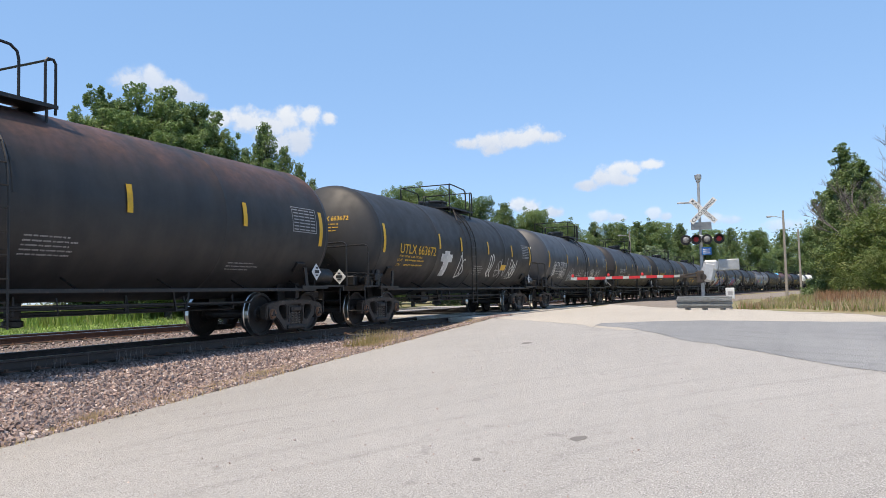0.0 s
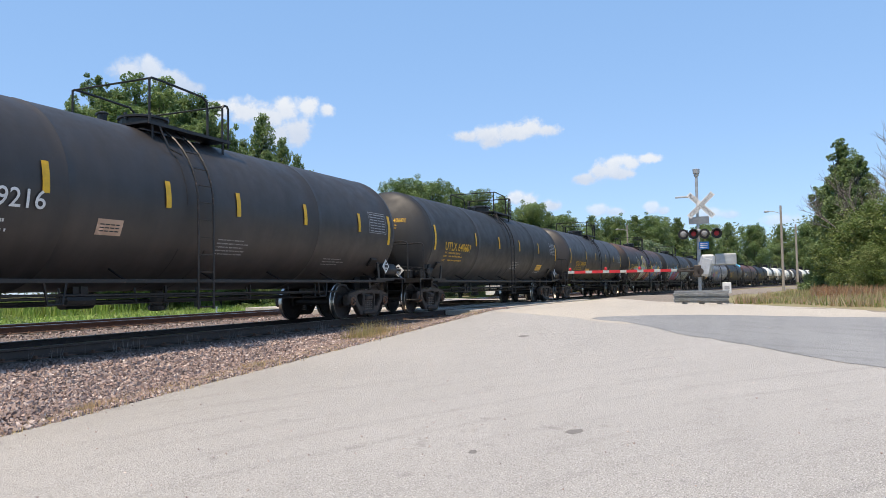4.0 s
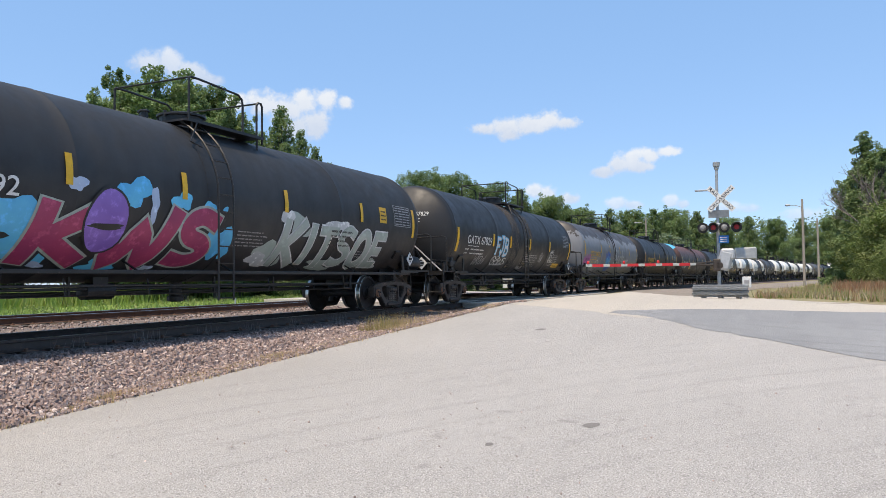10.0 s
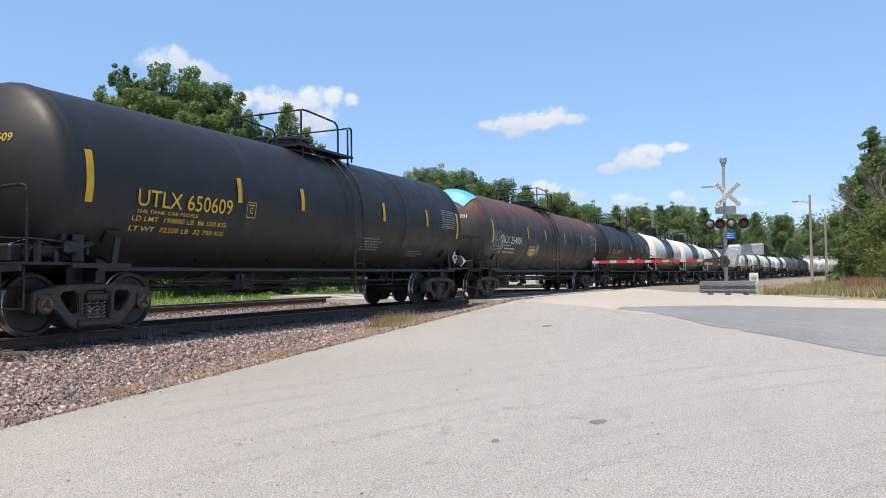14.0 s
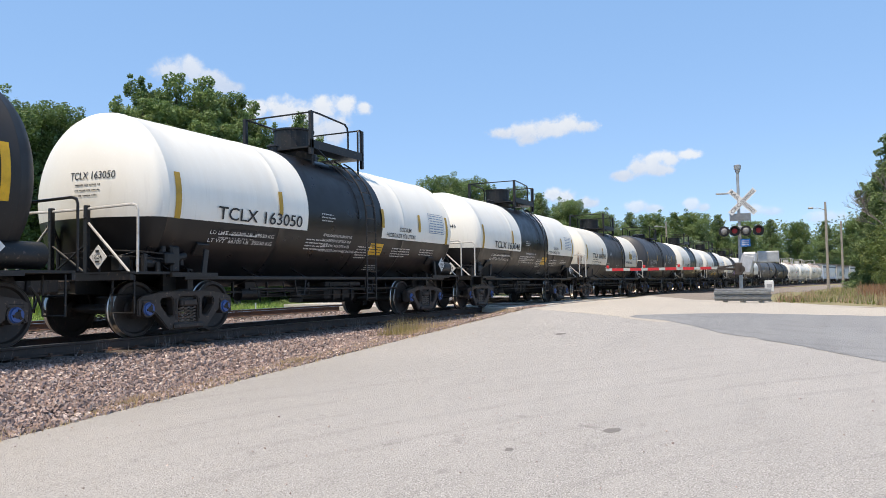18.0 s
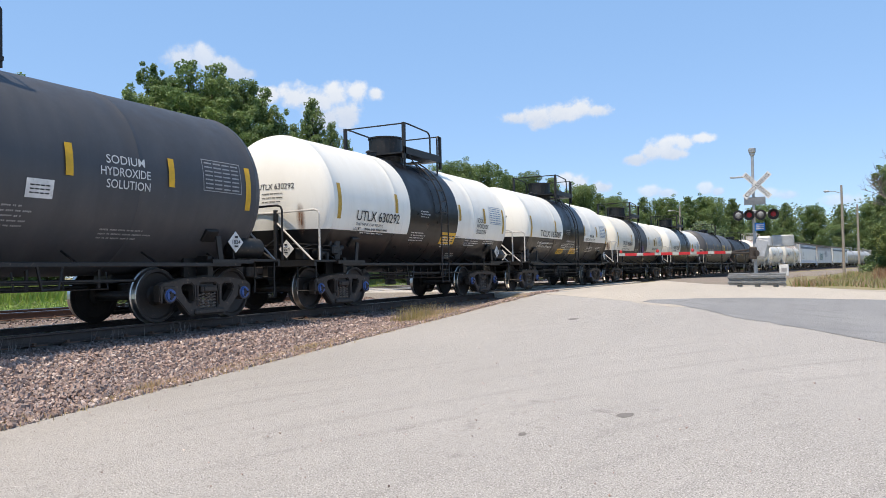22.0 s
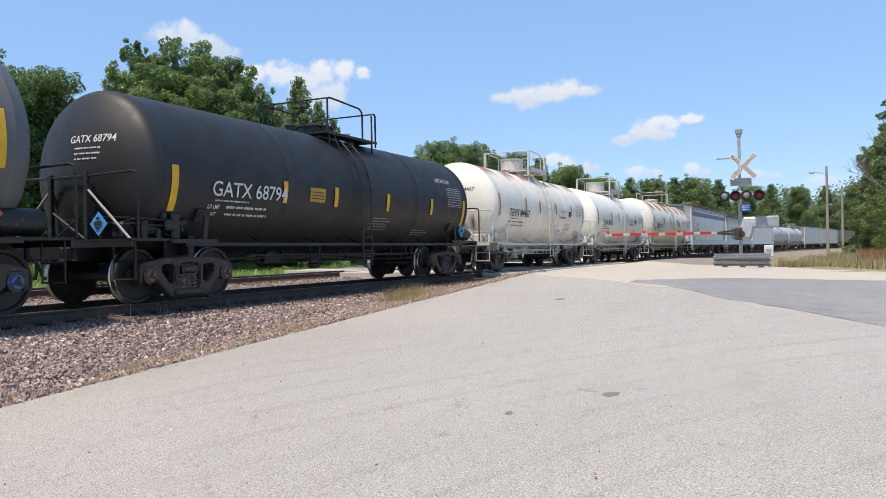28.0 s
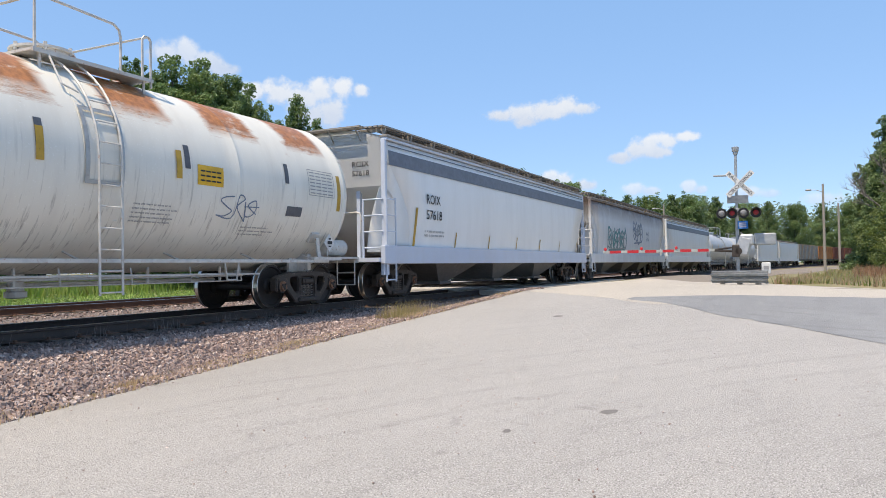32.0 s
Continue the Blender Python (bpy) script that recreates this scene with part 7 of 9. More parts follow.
    for k in range(n):
        cx = -L / 2 + 1.3 + span * (k + 0.5)
        bm = nb()
        top = [bm.verts.new((cx + a * span * 0.47, b * 1.5, 1.15)) for a, b in ((-1, -1), (1, -1), (1, 1), (-1, 1))]
        low = [bm.verts.new((cx + a * 0.32, b * 0.75, 0.36)) for a, b in ((-1, -1), (1, -1), (1, 1), (-1, 1))]
        for i in range(4):
            bm.faces.new((top[i], top[(i + 1) % 4], low[(i + 1) % 4], low[i]))
        bm.faces.new(low)
        box(bm, cx - 0.4, cx + 0.4, -0.85, 0.85, 0.28, 0.37, 0.01)
        bmesh.ops.recalc_face_normals(bm, faces=bm.faces)
        part("discharge_hopper", bm, H_LOW, car)
    side = Side(car, flat=width)
    if spec.get("mark"):
        a, b = spec["mark"].split()
        side.put("reporting_mark", moved(lettering(a, 0.26, 0.85), -end + 2.4, 2.52), M["black_mark"], 0.024)
        side.put("reporting_mark", moved(lettering(b, 0.26, 0.95), -end + 2.4, 2.1), M["black_mark"], 0.024)
        side.put("small_stencil", bars(-end + 2.3, 1.8, 1.6, 2, 0.06, 0.05, 4), M["grey_steel"], 0.024)
        bm = moved(lettering(a, 0.14, 0.5), 0, 0)
        for v in bm.verts:
            v.co = Vector((-end + 0.34, -v.co.x - 0.55, v.co.z + 3.35))
        part("end_mark", bm, M["black_mark"], car)
        bm = moved(lettering(b, 0.14, 0.5), 0, 0)
        for v in bm.verts:
            v.co = Vector((-end + 0.34, -v.co.x - 0.55, v.co.z + 3.12))
        part("end_mark", bm, M["black_mark"], car)
    for k in range(7 if spec.get("mark") else 0):
        x = -end + 1.72 + (2 * end - 3.4) * k / 6
        bm = nb()
        tall = 1.02 if k == 0 else 0.44
        quad(bm, x - (0.07 if k == 0 else 0.04), x + (0.05 if k == 0 else 0.02), 1.36, 1.36 + tall)
        for v in bm.verts:
            v.co.x += 0.12 * (v.co.z - 1.36)
        side.put("reflective_strip", bm, M["ochre"], 0.024)
    if spec.get("extra"):
        spec["extra"](side, -end, end, 2.6, 1.6, car)
    return car


def box_car(spec):
    L = spec["L"]
    car = tagged(new(spec["name"]), spec["label"], spec["cat"], group="cars of the freight train")
    truck(car, -L / 2, 1), truck(car, L / 2, 1)
    end, h = L / 2 + 0.889 + 0.7, spec.get("h", 4.1)
    bm = nb()
    box(bm, -end, end, -1.5, 1.5, 0.95, 1.25, 0.02)
    part("underframe", bm, M["steel_black"], car)
    bm = nb()
    box(bm, -end + 0.1, end - 0.1, -1.42, 1.42, 1.25, h, 0.04)
    part("body", bm, spec["paint"], car)
    for s in (-1, 1):
        place("coupler", COUPLER, car, at=pose(s * end, 0, 0, rz=0 if s > 0 else 180))
    n = 14
    for k in range(n + 1):
        x = -end + 0.15 + (2 * end - 0.3) * k / n
        bm = nb()
        box(bm, x - 0.06, x + 0.06, -1.52, -1.42, 1.2, h - 0.05)
        part("side_post", bm, spec.get("post", spec["paint"]), car)
    bm = nb()
    box(bm, -end + 0.05, end - 0.05, -1.5, 1.5, h - 0.06, h + 0.06, 0.02)
    part("roof", bm, spec.get("roof", spec["paint"]), car)
    return car


def on_hopper2(side, x0, x1, zc, R, car):
    for u, z, w, h, c, loops, thick, sd in ((3.2, 1.65, 4.3, 1.05, "teal", 7, 0.075, 4), (3.25, 1.7, 4.3, 0.95, "grey", 6, 0.04, 14),
                                            (9.2, 2.15, 2.6, 1.2, "slate", 5, 0.06, 5), (9.3, 2.5, 2.4, 0.7, "grey", 5, 0.05, 15), (13.0, 2.3, 0.8, 0.6, "slate", 3, 0.03, 16)):
        scrawl(side, "paint_scrawl", x0 + u, z, w, h, SP[c], loops, thick, sd)


H_GREY = tank_paint("hopper_pale_grey", (0.78, 0.78, 0.765), dust=(0.54, 0.53, 0.5), rough=0.42, dust_amount=0.25)
H_WALK = plain("weathered_roof_grating", (0.33, 0.30, 0.265), 0.75, wear=(0.2, 0.17, 0.15))
H_DIRTY = tank_paint("hopper_dirty_grey", (0.62, 0.625, 0.63), dust=(0.38, 0.35, 0.31), rust=(0.27, 0.19, 0.15), rust_from=3.55, rust_amount=1.4, rough=0.55)
H_LIGHT = tank_paint("hopper_white_grey", (0.60, 0.60, 0.59), dust=(0.5, 0.48, 0.45), rough=0.5)
H_ROOF = tank_paint("hopper_roof", (0.25, 0.235, 0.215), dust=(0.4, 0.27, 0.22), rough=0.7)
# Underside shadow is put into the chutes' grey, darker than the body paint.
H_LOW = plain("hopper_chute_shade_grey", (0.16, 0.155, 0.15), 0.7, wear=(0.32, 0.3, 0.27))
# The blue is the sky's reflection on the sill, painted into the base colour.
H_SILL = tank_paint("hopper_sill_sky_tint", (0.52, 0.57, 0.66), dust=(0.45, 0.42, 0.38), rough=0.5, dust_amount=0.2)
H_BAND = plain("slate_band_paint", (0.16, 0.17, 0.2), 0.5)
LUMBER = mottled("stacked_lumber", (0.36, 0.26, 0.17), (0.22, 0.16, 0.12), 2.0, 0.85, stretch=(0.3, 1, 8), c=(0.14, 0.1, 0.08), scale2=9.0)
H_ORANGE = tank_paint("orange_box_paint", (0.42, 0.17, 0.05), rust=(0.2, 0.09, 0.05), rust_from=3.0, rough=0.6)
H_RED = tank_paint("oxide_box_paint", (0.16, 0.05, 0.035), rough=0.6)
P_SILVER = tank_paint("tank_silver_grey", (0.42, 0.44, 0.46), dust=(0.3, 0.29, 0.27), rough=0.45)


def make_train():
    cars = []
    for spec in CARS:
        cars.append((tank_car(spec), spec["P"], spec["L"]))
    p = 399.01
    tail = [("h", 15.8, dict(paint=H_GREY, roof=H_ROOF, stripe=H_BAND, mark="ROIX 57618", trim=H_SILL, label="pale grey covered hopper car with a slate band")),
            ("h", 16.0, dict(paint=H_DIRTY, roof=H_ROOF, extra=on_hopper2, label="stained grey hopper car with sprayed letters")),
            ("h", 17.3, dict(paint=H_GREY, roof=H_ROOF, stripe=H_BAND, label="grey covered hopper car with a slate band")),
            ("t", 13.7, dict(paint=P_SILVER, iron=M["grey_steel"], label="silver-grey tank car with dusty sides", small=M["grey_mark"])),
            ("t", 13.7, dict(paint=P_SILVER, iron=M["grey_steel"], label="silver-grey tank car with dusty sides", small=M["grey_mark"])),
            ("h", 18.2, dict(paint=H_LIGHT, roof=H_LIGHT, label="light grey covered hopper car")),
            ("h", 20.0, dict(paint=H_LIGHT, roof=H_LIGHT, label="light grey covered hopper car")),
            ("b", 22.5, dict(name="lumber_car", cat="flat car", paint=LUMBER, post=M["grey_steel"], label="flat car stacked with brown lumber")),
            ("b", 17.0, dict(name="box_car", cat="box car", paint=H_ORANGE, label="faded orange box car")),
            ("b", 13.0, dict(name="box_car", cat="box car", paint=H_RED, label="oxide red box car")),
            ("b", 13.0, dict(name="box_car", cat="box car", paint=H_RED, label="oxide red box car")),
            ("t", 12.3, dict(paint=P_BLACK, label="black tank car with dusty sides"))]
    for kind, L, spec in tail:
        spec["L"] = L
        cars.append(({"h": hopper_car, "t": tank_car, "b": box_car}[kind](spec), p, L))
        p += L + 4.12
    return cars


TRAIN = make_train()


def run(t):
    return SPEED * t + GAIN * t * t / 2


def motions():
    times = [0, 2, 4, 6, 8, 10, 12, 14, 16, 18, 20, 22, 24, 26, 28, 30, 32]
    for car, p, L in TRAIN:
        rows = []
        for t in times:
            s = p - run(t) + 0.889
            a, b = on_track(s), on_track(s + L)
            d = b - a
            rows.append((t, Matrix.Translation((a + b) / 2) @ Matrix.Rotation(math.atan2(d.y, d.x), 4, "Z")))
        walk(car, rows)
    # every wheel turns alike: one set of keys, shared
    first = ALL_WHEELSETS[0]
    turn = [(k / FPS, Matrix.Rotation(-run(k / FPS) / 0.457, 4, "Y")) for k in range(32 * FPS + 1)]
    walk(first, turn)
    for w in ALL_WHEELSETS[1:]:
        w.rotation_mode = "QUATERNION"
        w.animation_data_create()
        w.animation_data.action = first.animation_data.action
        w.animation_data.action_slot = first.animation_data.action_slot


# ---- trees ----
def crown_points(r, lobes, n):
    """Leaf places: spread over the skins of overlapping lobes."""
    out = []
    vol = np.array([l[3] * l[3] for l in lobes])
    pick = r.choice(len(lobes), n, p=vol / vol.sum())
    for i in pick:
        cx, cy, cz, q, sq = lobes[i]
        d = r.normal(size=3)
        d /= np.linalg.norm(d)
        k = q * r.uniform(0.62, 1.08)
        out.append((cx + d[0] * k, cy + d[1] * k, cz + d[2] * k * sq))
    return np.array(out)


def leaves_mesh(name, pts, size, material, r):
    n = len(pts)
    a = r.normal(size=(n, 3))
    a /= np.linalg.norm(a, axis=1)[:, None]
    a[:, 2] *= 0.55                                   # leaves lie more flat than upright
    a /= np.linalg.norm(a, axis=1)[:, None]
    lie = r.normal(size=(n, 3)) * 0.55
    lie[:, 2] += 1.0
    b = np.cross(a, lie)
    b /= np.linalg.norm(b, axis=1)[:, None]
    s = size * r.uniform(0.6, 1.3, n)[:, None]
    vs = np.stack([pts - a * s, pts + b * s * 0.55, pts + a * s, pts - b * s * 0.55], 1).reshape(-1, 3)
    fs = np.arange(4 * n).reshape(-1, 4)
    me = bpy.data.meshes.new(name)
    me.from_pydata(vs.tolist(), [], fs.tolist())
    me.materials.append(material)
    return me


def tree(kind, height, spread, seed, leaf, count=24000, size=0.125, base=0.14, label="", name="tree", cat="tree"):
    """A tapered trunk with limbs, and a crown of leaf clumps with gaps between."""
    r, rr = np.random.RandomState(seed), random.Random(seed)
    thing = tagged(new(name), label, cat)
    bm = nb()
    top = height * 0.85
    trunk = [(0, 0, -0.5)]
    for k in range(1, 7):
        trunk.append((rr.uniform(-0.12, 0.12) * k, rr.uniform(-0.12, 0.12) * k, top * k / 6))
    for k in range(6):
        q0, q1 = height * 0.02 * (1 - k / 7), height * 0.02 * (1 - (k + 1) / 7)
        rod(bm, trunk[k], trunk[k + 1], q0, 8, q1)
    lobes = []
    n = 34 if kind != "cone" else 58
    for k in range(n):
        u = (k + 0.5) / n
        z = height * (base + (1 - base) * u)
        if kind == "cone":
            w = spread * (1.02 - u) ** 0.8 * 0.60
            q = spread * rr.uniform(0.13, 0.22) * (1.12 - 0.72 * u)
        elif kind == "grove":
            w = spread * (0.35 + 0.65 * math.sin(math.pi * min(1, u * 0.86 + 0.10)) ** 0.6) * 0.72
            q = spread * rr.uniform(0.24, 0.42) * (1.08 - 0.4 * u)
        else:
            w = spread * (0.25 + 0.75 * math.sin(math.pi * min(1, u * 0.9 + 0.08)) ** 0.7) * 0.74
            q = spread * rr.uniform(0.15, 0.26)
        a = k * 2.4 + rr.uniform(-0.6, 0.6)
        w *= rr.uniform(0.6, 1.12)
        c = (w * math.cos(a), w * math.sin(a), z - q * 0.5)
        lobes.append((*c, q, 0.8))
        j = max(1, min(5, int(u * 5)))
        rod(bm, trunk[j], (c[0] * 0.9, c[1] * 0.9, c[2]), height * 0.007, 5, height * 0.002)
        for e in range(5):                            # sprays that stand out of the clump
            b2, lift = rr.uniform(0, 6.28), rr.uniform(-0.3, 1.05)
            far = q * rr.uniform(0.85, 1.25)
            lobes.append((c[0] + far * math.cos(b2), c[1] + far * math.sin(b2), c[2] + q * lift, q * rr.uniform(0.22, 0.42), rr.uniform(0.7, 1.4)))
    for k in range(10):                               # the dense heart of the crown
        u = (k + 0.5) / 10
        w = spread * 0.28 * (1 - 0.6 * u)
        lobes.append((rr.uniform(-w, w), rr.uniform(-w, w), height * (base + 0.08 + (0.84 - base) * u), spread * (0.34 - 0.18 * u if kind == "cone" else 0.36), 0.9))
    part("trunk", bm, M["bark"], thing)
    place("crown", leaves_mesh("crown", crown_points(r, lobes, count), size, leaf, r), thing)
    return thing


def put_tree(src, x, y, k, turn, wide=1.0):
    t = copy_thing(src, Matrix.Identity(4))
    t.matrix_basis = Matrix.Translation((x, y, ground_z(x, y))) @ Matrix.Rotation(turn, 4, "Z") @ Matrix.Diagonal((k * wide, k * wide, k, 1))
    return t


def polar(az, d):
    return d * math.cos(radians(az)), d * math.sin(radians(az))


OAK = [tree("oak", 16, 6.2, 11, M["leaf"], 80000, 0.115, label="tall leafy oak at the field's edge"), tree("oak", 15, 5.4, 12, M["leaf_dark"], 72000, 0.115, label="dark green oak at the field's edge"),
       tree("oak", 14, 4.8, 13, M["leaf_pale"], 60000, 0.11, label="pale green broadleaf tree")]
GROVE = [tree("grove", 16, 3.5, 31, M["leaf"], 70000, 0.115, label="tall leafy oak at the field's edge"), tree("grove", 16, 3.2, 32, M["leaf_dark"], 64000, 0.115, label="dark green oak at the field's edge")]
OAK.append(tree("cone", 15, 6.4, 16, M["leaf_fir"], 76000, 0.11, 0.04, "pointed green conifer among the oaks"))
TALL = tree("cone", 13, 5.0, 14, M["leaf_fir"], 76000, 0.10, 0.02, "tall narrow green tree by the road")
BUSH = tree("oak", 6, 3.4, 15, M["leaf_olive"], 18000, 0.085, 0.0, "yellow-green thicket of roadside brush", "thicket", "bush")
TOP = {t.name: max(v.co.z for c in t.children for v in c.data.vertices) for t in OAK + GROVE + [TALL, BUSH]}
rt = random.Random(21)


def stand(src, az, el, d, wide=1.0):
    """Puts a tree so far off that its top stands at that angle above the eye."""
    x, y = polar(az, d)
    h = EYE[2] + d * math.tan(radians(el)) - ground_z(x, y)
    return put_tree(src, x, y, h / TOP[src.name], rt.uniform(0, 6.28), wide)


# bearing, angle of the top, distance, which, how wide for its height
for az, el, d, which, wide in ((48.1, 13.5, 62, 0, 0.85), (46.9, 15.0, 64, 1, 0.80), (44.4, 15.5, 62, 0, 0.85), (42.1, 14.8, 64, 1, 0.9), (40.6, 13.8, 66, 0, 0.75), (39.3, 12.2, 67, 1, 0.75), (45.7, 13.4, 60, 0, 1.0),
                               (43.2, 13.0, 60, 0, 1.0), (41.0, 11.6, 60, 1, 1.0)):
    stand(GROVE[which], az, el, d, wide)
for az, el, d, wide in ((36.4, 13.1, 70, 0.70), (37.8, 11.2, 72, 0.6), (34.9, 11.4, 74, 0.6), (33.8, 10.2, 76, 0.55), (32.9, 9.0, 80, 0.55), (36.0, 10.4, 68, 0.8)):
    stand(OAK[3], az, el, d, wide)
for az, el, d, which in ((54.6, 12.6, 60, 1), (53.6, 12.4, 62, 1), (57, 13.5, 62, 0), (61, 13, 62, 1), (66, 13, 66, 0), (29.6, 7.4, 88, 3), (27.0, 7.7, 86, 0), (25.4, 8.7, 88, 0), (23.6, 8.2, 92, 1),
                         (21.6, 7.2, 96, 3), (20.4, 7.4, 99, 1), (18.3, 6.9, 102, 3), (16.4, 6.6, 106, 0), (14.8, 5.6, 112, 3), (13.4, 5.6, 118, 0), (11.6, 5.2, 124, 3), (9.8, 5.3, 128, 0), (8.4, 5.1, 132, 3),
                         (7.2, 5.3, 136, 0), (5.4, 4.8, 142, 3), (3.6, 4.5, 165, 0), (2.0, 4.3, 200, 3), (0.3, 4.2, 240, 0), (-1.4, 4.0, 275, 3), (-3.0, 4.2, 300, 0)):
    stand(OAK[which], az, el, d)
for az, el, d in ((-5.3, 9.6, 66), (-4.6, 7.0, 71), (-6.4, 8.4, 64), (-4.4, 5.2, 76), (-8.6, 7.0, 60), (-11.5, 8.5, 58), (-14.5, 8.5, 56)):
    stand(TALL, az, el, d)
for az, el, d in ((-6.2, 4.6, 54), (-7.6, 5.8, 52), (-9.3, 6.2, 50), (-11.4, 6.2, 48), (-13.8, 6.2, 48), (-6.0, 2.4, 58), (-5.2, 1.6, 62), (-7.0, 2.5, 47), (-9.2, 2.6, 44)):
    stand(BUSH, az, el, d)
for src in OAK + GROVE + [TALL, BUSH]:
    src.matrix_basis = Matrix.Translation((*polar(68 + 8 * rt.random(), 70 + 25 * rt.random()), -0.6))


def bare_tree(az, el, d, seed):
    """A leafless grey tree of fine branching twigs."""
    r = random.Random(seed)
    x, y = polar(az, d)
    h = EYE[2] + d * math.tan(radians(el)) - ground_z(x, y)
    thing = tagged(new("bare_tree"), "leafless grey tree with fine twigs", "tree")
    thing.matrix_basis = Matrix.Translation((x, y, ground_z(x, y)))
    bm = nb()

    def grow(p, d, n, q, level):
        e = p + d * n
        rod(bm, p, e, q, 4, q * 0.6, caps=False)
        if level == 0:
            return
        for k in range(4 if level > 1 else 5):
            t = (d + Vector((r.uniform(-0.75, 0.75), r.uniform(-0.75, 0.75), r.uniform(-0.1, 0.7)))).normalized()
            grow(p + d * n * r.uniform(0.45, 1.0), t, n * r.uniform(0.5, 0.75), q * 0.55, level - 1)
    for k in range(3):
        grow(Vector((r.uniform(-0.4, 0.4), r.uniform(-0.4, 0.4), -0.3)), Vector((r.uniform(-0.25, 0.25), r.uniform(-0.25, 0.25), 1)).normalized(), h * 0.42, 0.10, 4)
    part("branchwork", bm, M["twig"], thing)


for az, el, d, sd in ((-7.6, 9.2, 56, 5), (-9.6, 9.6, 54, 6), (-12.5, 9.5, 52, 7)):
    bare_tree(az, el, d, sd)


def woods(name, az0, az1, d0, d1, h0, h1, count, label):
    """A far belt of trees, joined."""
    r = np.random.RandomState(31)
    lobes = []
    az = az0
    while az < az1:
        d = r.uniform(d0, d1)
        h = r.uniform(h0, h1)
        x, y = polar(az, d)
        for k in range(7):
            q = h * r.uniform(0.16, 0.24)
            lobes.append((x + r.uniform(-2.4, 2.4), y + r.uniform(-2.4, 2.4), max(q, h - q - r.uniform(0, h * 0.75)) - 0.6, q, 0.85))
        az += 2.2 / d0 * 57.3 * r.uniform(0.6, 1.3)
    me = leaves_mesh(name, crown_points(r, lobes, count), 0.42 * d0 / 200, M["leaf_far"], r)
    return tagged(new(name, me), label, "woods", kind="stuff")


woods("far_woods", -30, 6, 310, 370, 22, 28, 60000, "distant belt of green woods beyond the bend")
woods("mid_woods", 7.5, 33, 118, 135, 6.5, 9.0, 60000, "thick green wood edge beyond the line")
woods("back_woods", 6.5, 18, 145, 172, 12.0, 14.5, 60000, "tall green wood beyond the line with haze-tinted leaves")
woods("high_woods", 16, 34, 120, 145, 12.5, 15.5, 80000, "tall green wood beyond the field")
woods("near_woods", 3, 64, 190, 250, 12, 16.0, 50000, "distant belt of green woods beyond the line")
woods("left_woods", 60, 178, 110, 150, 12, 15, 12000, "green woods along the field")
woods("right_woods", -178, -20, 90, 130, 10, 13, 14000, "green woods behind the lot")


# ---- the level crossing's signal ----
MAST_X, MAST_Y = 29.4, 2.06


M["arm_white"] = plain("weathered_white_sheet", (0.50, 0.52, 0.48), 0.55)
M["silver"] = plain("aluminium_paint", (0.52, 0.54, 0.56), 0.45, 0.3, wear=(0.32, 0.33, 0.34))

M["dull_grey"] = plain("dull_grey_paint", (0.24, 0.245, 0.25), 0.6)


